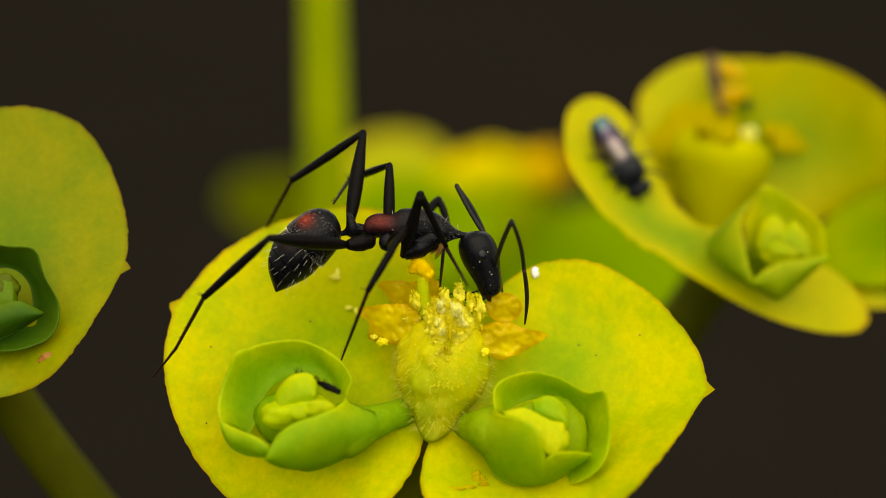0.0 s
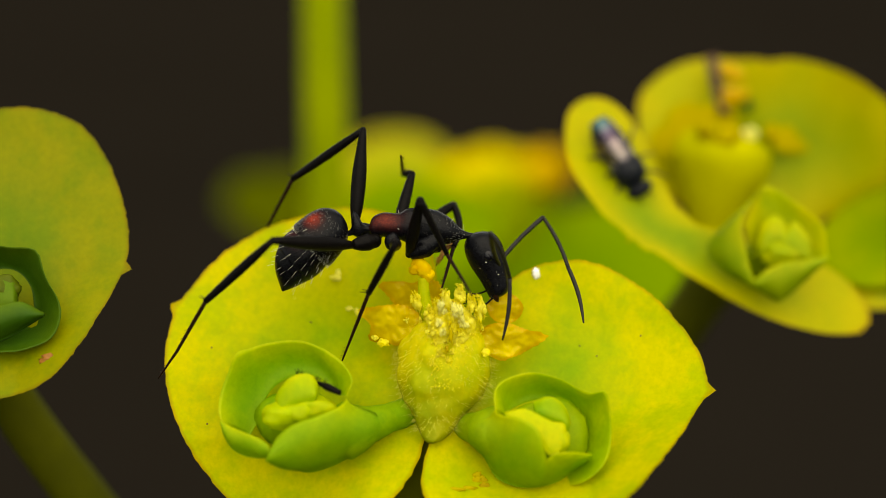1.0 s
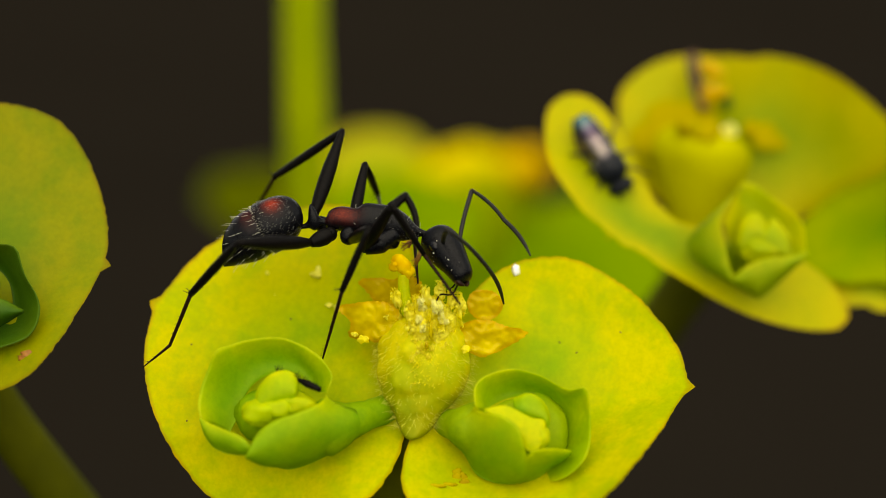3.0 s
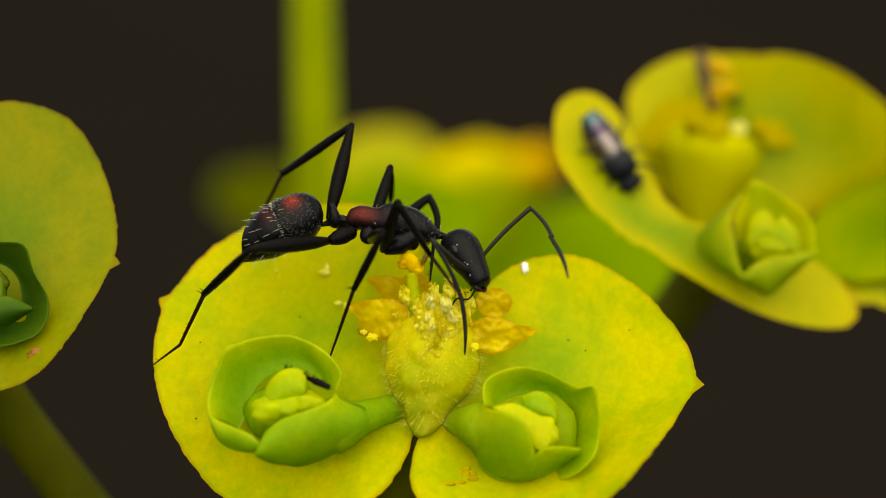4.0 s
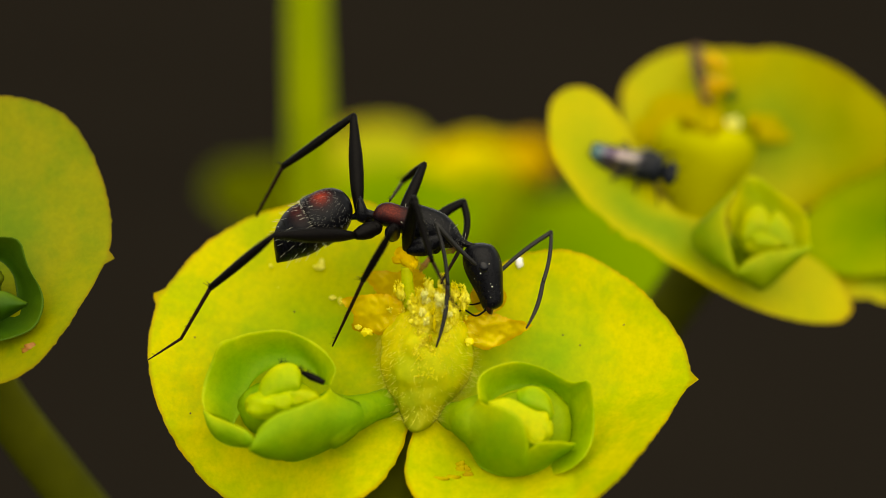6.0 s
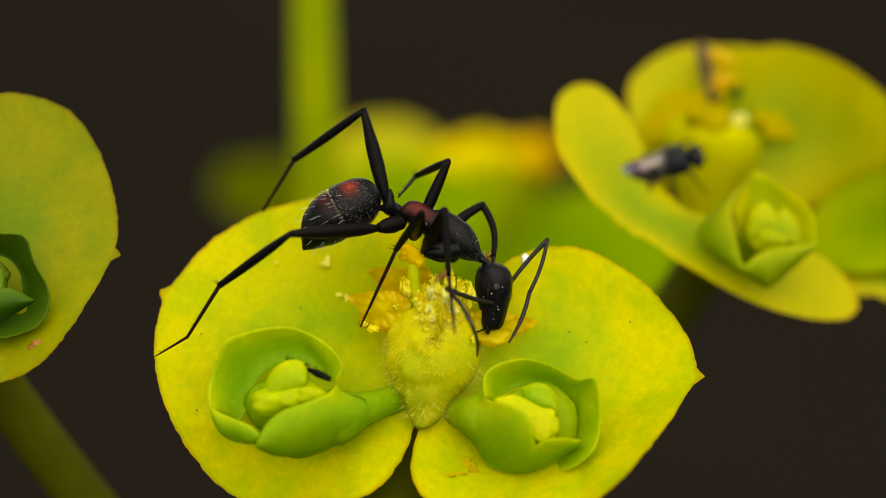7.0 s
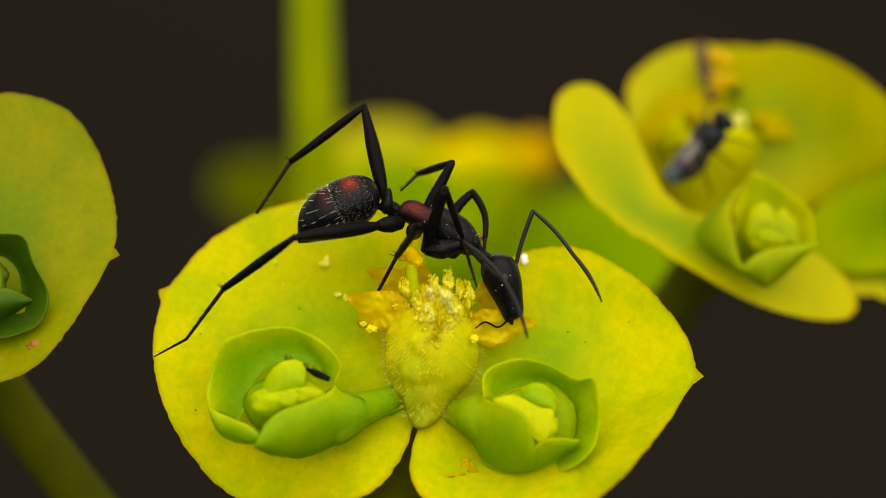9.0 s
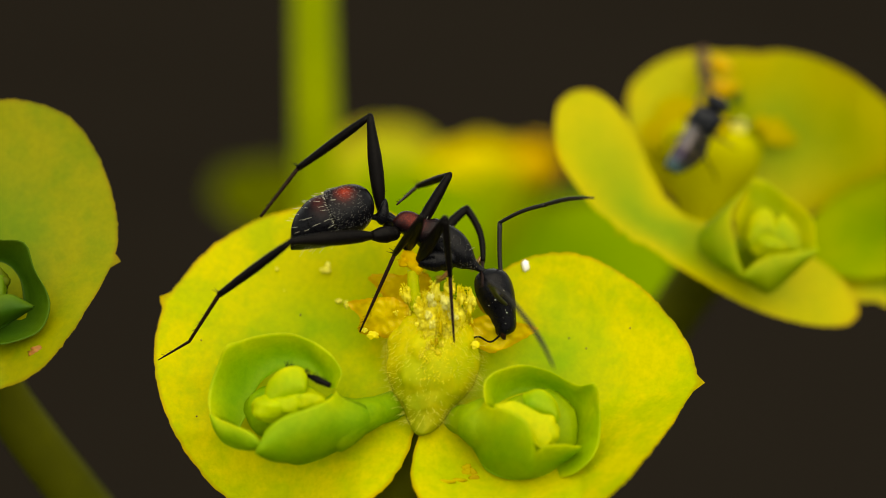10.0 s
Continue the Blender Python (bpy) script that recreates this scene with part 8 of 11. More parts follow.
    walk(limb["RMs"], [
        (0, pose(-0.00072, 0.00255, 0.00180, -112.8, 18.7, -97.7)), (0.25, pose(-0.00077, 0.00225, 0.00177, -109.9, 18.9, -96.7)),
        (0.5, pose(-0.00080, 0.00212, 0.00175, -108.2, 19.1, -96.1)), (0.75, pose(-0.00002, 0.00338, 0.00195, -115.5, 4.5, -92.1)),
        (1, pose(0.00091, 0.00382, 0.00208, 94.2, -9.9, -90.7)), (1.25, pose(0.00092, 0.00373, 0.00192, -149.6, 3.1, -95.2)),
        (1.5, pose(0.00084, 0.00363, 0.00160, -110.9, 18.1, -96.8)), (1.75, pose(0.00096, 0.00350, 0.00109, -96.5, 17, -91.9)),
        (2, pose(0.00118, 0.00338, 0.00076, -77.6, 13.3, -87.1)), (2.25, pose(0.00123, 0.00362, 0.00107, -73.7, 15.7, -85.5)),
        (2.5, pose(0.00130, 0.00375, 0.00136, -72.8, 18.4, -84.4)), (2.75, pose(0.00145, 0.00357, 0.00128, -71.2, 18.4, -83.9)),
        (3, pose(0.00153, 0.00337, 0.00119, -69.9, 18.3, -83.5)), (3.25, pose(0.00151, 0.00337, 0.00113, -71, 18.2, -83.8)),
        (3.5, pose(0.00144, 0.00342, 0.00108, -73.9, 18.2, -84.8)), (3.75, pose(0.00135, 0.00348, 0.00103, -78.1, 18.3, -86.2)),
        (4, pose(0.00125, 0.00354, 0.00099, -82.8, 18.5, -87.7)), (4.25, pose(0.00116, 0.00359, 0.00096, -87.2, 18.7, -89.1)),
        (4.5, pose(0.00110, 0.00365, 0.00097, -90.6, 18.9, -90.2)), (4.75, pose(0.00101, 0.00384, 0.00129, -94, 19, -91.3)),
        (5, pose(0.00093, 0.00392, 0.00159, -99.1, 18.6, -92.9)), (5.25, pose(0.00094, 0.00379, 0.00155, -101.9, 17.7, -93.7)),
        (5.5, pose(0.00091, 0.00360, 0.00150, -102.5, 16.9, -93.7)), (5.75, pose(0.00077, 0.00347, 0.00149, -103.8, 16.9, -94.1)),
        (6, pose(0.00054, 0.00326, 0.00149, -103.6, 17.3, -94.1)), (6.25, pose(0.00027, 0.00298, 0.00146, -102, 17.9, -93.7)),
        (6.5, pose(0.00002, 0.00247, 0.00140, -99.5, 18.4, -93)), (6.75, pose(-0.00017, 0.00236, 0.00134, -96.8, 18.9, -92.2)),
        (7, pose(-0.00024, 0.00233, 0.00131, -94.8, 19, -91.6)), (7.25, pose(-0.00016, 0.00231, 0.00126, -94.9, 18, -91.5)),
        (7.5, pose(-0.00009, 0.00258, 0.00123, -95.5, 17.3, -91.6)), (7.75, pose(-0.00006, 0.00253, 0.00129, -97.8, 18.8, -92.5)),
        (8, pose(-0.00003, 0.00235, 0.00136, -99.5, 20.4, -93.3)), (8.25, pose(-0.00010, 0.00239, 0.00129, -96.7, 18.5, -92.1)),
        (8.5, pose(-0.00016, 0.00257, 0.00122, -94.9, 16.1, -91.4)), (8.75, pose(-0.00009, 0.00226, 0.00134, -99.8, 16, -92.7)),
        (9, pose(-0.00003, 0.00232, 0.00146, -104.1, 16.2, -94)), (9.25, pose(-0.00006, 0.00234, 0.00146, -102.6, 17.2, -93.8)),
        (9.5, pose(-0.00010, 0.00235, 0.00143, -100.3, 18.7, -93.3)), (9.75, pose(-0.00004, 0.00236, 0.00144, -102.4, 18.9, -94.1)),
        (10, pose(0.00006, 0.00238, 0.00147, -106.3, 18.6, -95.3))])
    walk(limb["LFf"], [
        (0, pose(0.00135, -0.00050, -0.00080, 63.1, -56.7, -67)), (0.25, pose(0.00135, -0.00050, -0.00080, 73.5, -54.1, -76.5)),
        (0.5, pose(0.00135, -0.00050, -0.00080, 79.1, -52.4, -81.3)), (0.75, pose(0.00135, -0.00050, -0.00080, 77.8, -50.3, -80.6)),
        (1, pose(0.00135, -0.00050, -0.00080, 75.3, -48.2, -78.9)), (1.25, pose(0.00135, -0.00050, -0.00080, 55.2, -44.6, -64)),
        (1.5, pose(0.00135, -0.00050, -0.00080, 38, -40.8, -50.1)), (1.75, pose(0.00135, -0.00050, -0.00080, 40.3, -41.7, -51.9)),
        (2, pose(0.00135, -0.00050, -0.00080, 46.7, -42.3, -57.6)), (2.25, pose(0.00135, -0.00050, -0.00080, 59.5, -42.9, -68.2)),
        (2.5, pose(0.00135, -0.00050, -0.00080, 65.5, -44, -72.4)), (2.75, pose(0.00135, -0.00050, -0.00080, 57.4, -41.2, -67.1)),
        (3, pose(0.00135, -0.00050, -0.00080, 52, -38.9, -63.9)), (3.25, pose(0.00135, -0.00050, -0.00080, 54.1, -39.1, -65.4)),
        (3.5, pose(0.00135, -0.00050, -0.00080, 59.5, -39.8, -69.3)), (3.75, pose(0.00135, -0.00050, -0.00080, 67.2, -40.6, -74.7)),
        (4, pose(0.00135, -0.00050, -0.00080, 76.1, -41.6, -80.6)), (4.25, pose(0.00135, -0.00050, -0.00080, 84.6, -42.7, -86.3)),
        (4.5, pose(0.00135, -0.00050, -0.00080, 91.3, -43.9, -90.9)), (4.75, pose(0.00135, -0.00050, -0.00080, 92.1, -48.2, -91.5)),
        (5, pose(0.00135, -0.00050, -0.00080, 90.4, -52.2, -90.3)), (5.25, pose(0.00135, -0.00050, -0.00080, 91.9, -50.7, -91.5)),
        (5.5, pose(0.00135, -0.00050, -0.00080, 94.3, -48.6, -93.2)), (5.75, pose(0.00135, -0.00050, -0.00080, 96.5, -46.6, -94.7)),
        (6, pose(0.00135, -0.00050, -0.00080, 98.3, -43.9, -95.8)), (6.25, pose(0.00135, -0.00050, -0.00080, 99.1, -41.3, -96)),
        (6.5, pose(0.00135, -0.00050, -0.00080, 98.5, -39.2, -95.4)), (6.75, pose(0.00135, -0.00050, -0.00080, 96.7, -38.2, -94.1)),
        (7, pose(0.00135, -0.00050, -0.00080, 94.2, -38.4, -92.6)), (7.25, pose(0.00135, -0.00050, -0.00080, 90.3, -39.6, -90.2)),
        (7.5, pose(0.00135, -0.00050, -0.00080, 87.5, -41.5, -88.3)), (7.75, pose(0.00135, -0.00050, -0.00080, 93.2, -51.1, -92.5)),
        (8, pose(0.00135, -0.00050, -0.00080, 99.7, -62.6, -98.6)), (8.25, pose(0.00135, -0.00050, -0.00080, 89.3, -58.3, -89.4)),
        (8.5, pose(0.00135, -0.00050, -0.00080, 81.5, -53.2, -83.2)), (8.75, pose(0.00135, -0.00050, -0.00080, 91.5, -55.5, -91.3)),
        (9, pose(0.00135, -0.00050, -0.00080, 103.4, -60.1, -101.7)), (9.25, pose(0.00135, -0.00050, -0.00080, 92, -47.2, -91.5)),
        (9.5, pose(0.00135, -0.00050, -0.00080, 82, -38, -85)), (9.75, pose(0.00135, -0.00050, -0.00080, 83.2, -40.2, -85.6)),
        (10, pose(0.00135, -0.00050, -0.00080, 84.4, -43.1, -86.1))])
    walk(limb["LFt"], [
        (0, pose(0.00187, -0.00171, 0.00121, 39.2, 53.2, 45.5)), (0.25, pose(0.00168, -0.00187, 0.00114, 34.7, 47.7, 43.1)),
        (0.5, pose(0.00157, -0.00195, 0.00110, 31.5, 45.2, 40.8)), (0.75, pose(0.00160, -0.00201, 0.00105, 32.7, 49, 40.4)),
        (1, pose(0.00166, -0.00207, 0.00099, 35.5, 53.4, 41.6)), (1.25, pose(0.00210, -0.00204, 0.00088, 36.5, 65, 39.2)),
        (1.5, pose(0.00251, -0.00189, 0.00077, 3.6, 76.4, 3.7)), (1.75, pose(0.00246, -0.00191, 0.00080, 42.3, 62.1, 45.9)),
        (2, pose(0.00230, -0.00200, 0.00081, 39.1, 50.3, 46.6)), (2.25, pose(0.00200, -0.00213, 0.00083, 30.4, 46.2, 39.1)),
        (2.5, pose(0.00187, -0.00215, 0.00087, 24.6, 45.9, 32.5)), (2.75, pose(0.00205, -0.00217, 0.00078, 27.8, 44.8, 36.8)),
        (3, pose(0.00217, -0.00218, 0.00071, 29.7, 43.5, 39.6)), (3.25, pose(0.00212, -0.00219, 0.00071, 29.1, 43.8, 38.8)),
        (3.5, pose(0.00200, -0.00223, 0.00074, 27.4, 44.6, 36.4)), (3.75, pose(0.00183, -0.00226, 0.00076, 24.6, 45.6, 32.7)),
        (4, pose(0.00164, -0.00227, 0.00079, 20.9, 46.6, 27.8)), (4.25, pose(0.00146, -0.00226, 0.00083, 16.6, 47.4, 22.1)),
        (4.5, pose(0.00132, -0.00223, 0.00086, 12.5, 47.8, 16.7)), (4.75, pose(0.00131, -0.00210, 0.00099, 17.5, 45.7, 23.9)),
        (5, pose(0.00134, -0.00197, 0.00110, 23.5, 44, 32.1)), (5.25, pose(0.00131, -0.00202, 0.00106, 24.4, 46.9, 31.9)),
        (5.5, pose(0.00126, -0.00208, 0.00100, 21.4, 51.7, 26.5)), (5.75, pose(0.00121, -0.00214, 0.00094, 16.5, 55.3, 19.8)),
        (6, pose(0.00117, -0.00222, 0.00086, 4.9, 57.8, 5.8)), (6.25, pose(0.00116, -0.00229, 0.00078, -1.6, 57.9, -1.9)),
        (6.5, pose(0.00117, -0.00235, 0.00072, -1.9, 57.2, -2.3)), (6.75, pose(0.00121, -0.00238, 0.00069, -2.1, 56.4, -2.5)),
        (7, pose(0.00126, -0.00238, 0.00069, -2.1, 56.1, -2.6)), (7.25, pose(0.00134, -0.00235, 0.00073, -2.1, 56.2, -2.6)),
        (7.5, pose(0.00140, -0.00230, 0.00079, -2.1, 56.3, -2.5)), (7.75, pose(0.00128, -0.00200, 0.00107, -1.5, 55.5, -1.8)),
        (8, pose(0.00118, -0.00159, 0.00133, 21.4, 51.7, 26.5)), (8.25, pose(0.00136, -0.00176, 0.00124, 29.1, 53.2, 34.8)),
        (8.5, pose(0.00152, -0.00193, 0.00112, 35.5, 54, 41.4)), (8.75, pose(0.00132, -0.00186, 0.00118, 35.5, 42.7, 46.4)),
        (9, pose(0.00111, -0.00167, 0.00128, 30, 33.8, 46.1)), (9.25, pose(0.00131, -0.00213, 0.00096, 33.4, 43.6, 43.8)),
        (9.5, pose(0.00151, -0.00239, 0.00068, 28, 55.1, 32.9)), (9.75, pose(0.00149, -0.00233, 0.00075, 31.4, 52.2, 37.7)),
        (10, pose(0.00147, -0.00225, 0.00084, 34.9, 47.9, 43.3))])
    walk(limb["LFs"], [
        (0, pose(0.00277, -0.00079, -0.00052, -51.6, 33.9, -66.2)), (0.25, pose(0.00274, -0.00088, -0.00045, -43.2, 30.8, -61.4)),
        (0.5, pose(0.00272, -0.00096, -0.00042, -37.8, 28.6, -58.4)), (0.75, pose(0.00268, -0.00110, -0.00058, -40.7, 31, -59.1)),
        (1, pose(0.00262, -0.00122, -0.00074, -46, 36.2, -60.3)), (1.25, pose(0.00280, -0.00146, -0.00106, -52.1, 45.7, -60.9)),
        (1.5, pose(0.00302, -0.00186, -0.00132, -53.8, 53.5, -59.5)), (1.75, pose(0.00316, -0.00119, -0.00110, -38, 52.9, -44.4)),
        (2, pose(0.00324, -0.00100, -0.00084, -16.3, 50.5, -20.7)), (2.25, pose(0.00316, -0.00119, -0.00072, -14.8, 44.6, -20.6)),
        (2.5, pose(0.00313, -0.00134, -0.00068, -16.3, 41.2, -24)), (2.75, pose(0.00327, -0.00125, -0.00074, -19, 43.3, -26.6)),
        (3, pose(0.00337, -0.00118, -0.00077, -22, 44.4, -30)), (3.25, pose(0.00333, -0.00122, -0.00077, -23.1, 43.6, -31.7)),
        (3.5, pose(0.00323, -0.00132, -0.00077, -25.2, 41.8, -35.2)), (3.75, pose(0.00310, -0.00144, -0.00077, -27, 39.4, -38.7)),
        (4, pose(0.00295, -0.00158, -0.00077, -28.1, 37, -41.5)), (4.25, pose(0.00281, -0.00171, -0.00076, -28.4, 35, -43.4)),
        (4.5, pose(0.00271, -0.00182, -0.00073, -28.1, 33.6, -43.9)), (4.75, pose(0.00268, -0.00149, -0.00055, -27.8, 36.2, -41.7)),
        (5, pose(0.00265, -0.00115, -0.00040, -27.4, 39.5, -39.1)), (5.25, pose(0.00256, -0.00124, -0.00051, -29.8, 38.2, -42.8)),
        (5.5, pose(0.00245, -0.00149, -0.00069, -32.7, 35.2, -48.1)), (5.75, pose(0.00236, -0.00173, -0.00082, -34.5, 33, -51.6)),
        (6, pose(0.00232, -0.00210, -0.00095, -36.3, 32.4, -53.9)), (6.25, pose(0.00230, -0.00233, -0.00104, -37.4, 34.1, -53.7)),
        (6.5, pose(0.00234, -0.00240, -0.00109, -37.6, 36.9, -52.1)), (6.75, pose(0.00240, -0.00243, -0.00111, -37.6, 39.8, -50.2)),
        (7, pose(0.00246, -0.00243, -0.00109, -38.8, 41.8, -50.3)), (7.25, pose(0.00254, -0.00240, -0.00106, -43, 43.9, -53.3)),
        (7.5, pose(0.00260, -0.00235, -0.00100, -46, 45.7, -55.3)), (7.75, pose(0.00250, -0.00204, -0.00070, -42.2, 47.2, -51)),
        (8, pose(0.00238, -0.00100, -0.00036, -29.1, 53.8, -34.6)), (8.25, pose(0.00242, -0.00103, -0.00048, -32.2, 58.1, -36.6)),
        (8.5, pose(0.00247, -0.00109, -0.00062, -35, 63.9, -37.9)), (8.75, pose(0.00241, -0.00071, -0.00028, -45.6, 47, -54.4)),
        (9, pose(0.00235, -0.00038, 0.00008, -37, 34.4, -53.2)), (9.25, pose(0.00243, -0.00105, -0.00052, -38.1, 42.9, -49)),
        (9.5, pose(0.00255, -0.00172, -0.00109, -30.3, 52.6, -36.3)), (9.75, pose(0.00253, -0.00152, -0.00095, -25.7, 53.9, -30.8)),
        (10, pose(0.00252, -0.00126, -0.00076, -13.6, 57.3, -16.1))])
    walk(limb["RFf"], [
        (0, pose(0.00200, 0.00050, -0.00050, -68.1, -43.9, 74.4)), (0.25, pose(0.00200, 0.00050, -0.00050, -67, -46.1, 73)),
        (0.5, pose(0.00200, 0.00050, -0.00050, -64.4, -47.2, 70.6)), (0.75, pose(0.00200, 0.00050, -0.00050, -58.1, -42.6, 67.2)),
        (1, pose(0.00200, 0.00050, -0.00050, -53.6, -38.7, 65.3)), (1.25, pose(0.00200, 0.00050, -0.00050, -57.2, -40.5, 67.3)),
        (1.5, pose(0.00200, 0.00050, -0.00050, -61.8, -43.2, 69.8)), (1.75, pose(0.00200, 0.00050, -0.00050, -64.4, -46.7, 70.8)),
        (2, pose(0.00200, 0.00050, -0.00050, -68, -49.3, 73)), (2.25, pose(0.00200, 0.00050, -0.00050, -71.2, -46.1, 76.2)),
        (2.5, pose(0.00200, 0.00050, -0.00050, -70.8, -42.6, 76.8)), (2.75, pose(0.00200, 0.00050, -0.00050, -67, -43.6, 73.7)),
        (3, pose(0.00200, 0.00050, -0.00050, -64.9, -45.5, 71.5)), (3.25, pose(0.00200, 0.00050, -0.00050, -64.5, -45.5, 71.2)),
        (3.5, pose(0.00200, 0.00050, -0.00050, -63.5, -45.3, 70.5)), (3.75, pose(0.00200, 0.00050, -0.00050, -62.2, -45.3, 69.5)),
        (4, pose(0.00200, 0.00050, -0.00050, -61, -45.7, 68.4)), (4.25, pose(0.00200, 0.00050, -0.00050, -60.1, -46.5, 67.3)),
        (4.5, pose(0.00200, 0.00050, -0.00050, -59.8, -48, 66.6)), (4.75, pose(0.00200, 0.00050, -0.00050, -61, -51.1, 66.7)),
        (5, pose(0.00200, 0.00050, -0.00050, -61.3, -53.4, 66.3)), (5.25, pose(0.00200, 0.00050, -0.00050, -54.1, -51.1, 60.6)),
        (5.5, pose(0.00200, 0.00050, -0.00050, -47.3, -47.8, 55.6)), (5.75, pose(0.00200, 0.00050, -0.00050, -48.1, -47.4, 56.5)),
        (6, pose(0.00200, 0.00050, -0.00050, -51.9, -49.4, 59.2)), (6.25, pose(0.00200, 0.00050, -0.00050, -57.7, -52.7, 63.3)),
        (6.5, pose(0.00200, 0.00050, -0.00050, -64.2, -56.3, 68.1)), (6.75, pose(0.00200, 0.00050, -0.00050, -69.8, -59.1, 72.5)),
        (7, pose(0.00200, 0.00050, -0.00050, -72.4, -60.4, 74.6)), (7.25, pose(0.00200, 0.00050, -0.00050, -72.7, -60, 74.9)),
        (7.5, pose(0.00200, 0.00050, -0.00050, -74.5, -59.6, 76.6)), (7.75, pose(0.00200, 0.00050, -0.00050, -79.8, -62.1, 81)),
        (8, pose(0.00200, 0.00050, -0.00050, -84.5, -65.9, 85)), (8.25, pose(0.00200, 0.00050, -0.00050, -87.4, -63.5, 87.6)),
        (8.5, pose(0.00200, 0.00050, -0.00050, -89.2, -60.6, 89.3)), (8.75, pose(0.00200, 0.00050, -0.00050, -88.9, -63.3, 89)),
        (9, pose(0.00200, 0.00050, -0.00050, -90, -66.1, 90)), (9.25, pose(0.00200, 0.00050, -0.00050, -91, -62, 90.9)),
        (9.5, pose(0.00200, 0.00050, -0.00050, -91.8, -58, 91.6)), (9.75, pose(0.00200, 0.00050, -0.00050, -92.6, -58.3, 92.2)),
        (10, pose(0.00200, 0.00050, -0.00050, -91.8, -59.4, 91.6))])
    walk(limb["RFt"], [
        (0, pose(0.00246, 0.00217, 0.00116, -77.7, 51.4, -80.3)), (0.25, pose(0.00249, 0.00209, 0.00123, -76, 50.4, -79.1)),
        (0.5, pose(0.00254, 0.00204, 0.00126, -76.6, 49.4, -79.7)), (0.75, pose(0.00269, 0.00213, 0.00113, -80.7, 46.3, -83.3)),
        (1, pose(0.00278, 0.00220, 0.00100, -86.8, 44, -87.7)), (1.25, pose(0.00270, 0.00218, 0.00106, -96, 47.4, -94.4)),
        (1.5, pose(0.00260, 0.00214, 0.00114, -101.4, 51, -98.9)), (1.75, pose(0.00254, 0.00205, 0.00125, -83.6, 46.9, -85.3)),
        (2, pose(0.00246, 0.00200, 0.00132, -63.8, 41.5, -71.9)), (2.25, pose(0.00240, 0.00212, 0.00123, -60.1, 42.2, -68.9)),
        (2.5, pose(0.00240, 0.00222, 0.00112, -61, 43.6, -69.1)), (2.75, pose(0.00249, 0.00217, 0.00116, -63.2, 46.6, -69.8)),
        (3, pose(0.00253, 0.00209, 0.00121, -63.9, 49.3, -69.7)), (3.25, pose(0.00254, 0.00209, 0.00121, -64.4, 48.5, -70.3)),
        (3.5, pose(0.00256, 0.00209, 0.00121, -65.6, 46.9, -71.7)), (3.75, pose(0.00259, 0.00208, 0.00121, -67.5, 45, -73.7)),
        (4, pose(0.00262, 0.00206, 0.00122, -69.9, 43.2, -75.9)), (4.25, pose(0.00264, 0.00202, 0.00124, -73, 42.1, -78.4)),
        (4.5, pose(0.00264, 0.00197, 0.00128, -76.6, 41.9, -81)), (4.75, pose(0.00260, 0.00188, 0.00137, -76.7, 48.2, -80)),
        (5, pose(0.00258, 0.00181, 0.00143, -76.5, 56.5, -78.7)), (5.25, pose(0.00274, 0.00181, 0.00137, -85.8, 56.1, -86.5)),
        (5.5, pose(0.00291, 0.00183, 0.00128, -91.1, 53.4, -90.9)), (5.75, pose(0.00290, 0.00185, 0.00127, -85.5, 51.9, -86.4)),
        (6, pose(0.00280, 0.00184, 0.00132, -73.3, 50.5, -77)), (6.25, pose(0.00265, 0.00180, 0.00141, -58.5, 48.1, -65.5)),
        (6.5, pose(0.00250, 0.00174, 0.00150, -44.9, 44.7, -54.7)), (6.75, pose(0.00237, 0.00168, 0.00156, -35.3, 41.4, -47)),
        (7, pose(0.00231, 0.00164, 0.00159, -31.5, 39.7, -43.8)), (7.25, pose(0.00231, 0.00166, 0.00158, -30.6, 38.5, -43.5)),
        (7.5, pose(0.00228, 0.00168, 0.00157, -29.5, 37.2, -43.1)), (7.75, pose(0.00218, 0.00161, 0.00162, -28.2, 37.8, -41.2)),
        (8, pose(0.00209, 0.00148, 0.00169, -26.8, 38.8, -38.9)), (8.25, pose(0.00204, 0.00157, 0.00165, -28.3, 38.9, -40.6)),
        (8.5, pose(0.00202, 0.00168, 0.00159, -31.2, 38.3, -44.3)), (8.75, pose(0.00202, 0.00158, 0.00164, -35.9, 37.4, -50)),
        (9, pose(0.00200, 0.00147, 0.00169, -38.1, 36.3, -52.9)), (9.25, pose(0.00198, 0.00163, 0.00162, -32.1, 37.9, -45.6)),
        (9.5, pose(0.00197, 0.00177, 0.00153, -24.3, 39.1, -35.6)), (9.75, pose(0.00195, 0.00176, 0.00154, -23.4, 39.1, -34.5)),
        (10, pose(0.00197, 0.00172, 0.00157, -24.3, 40.1, -35))])
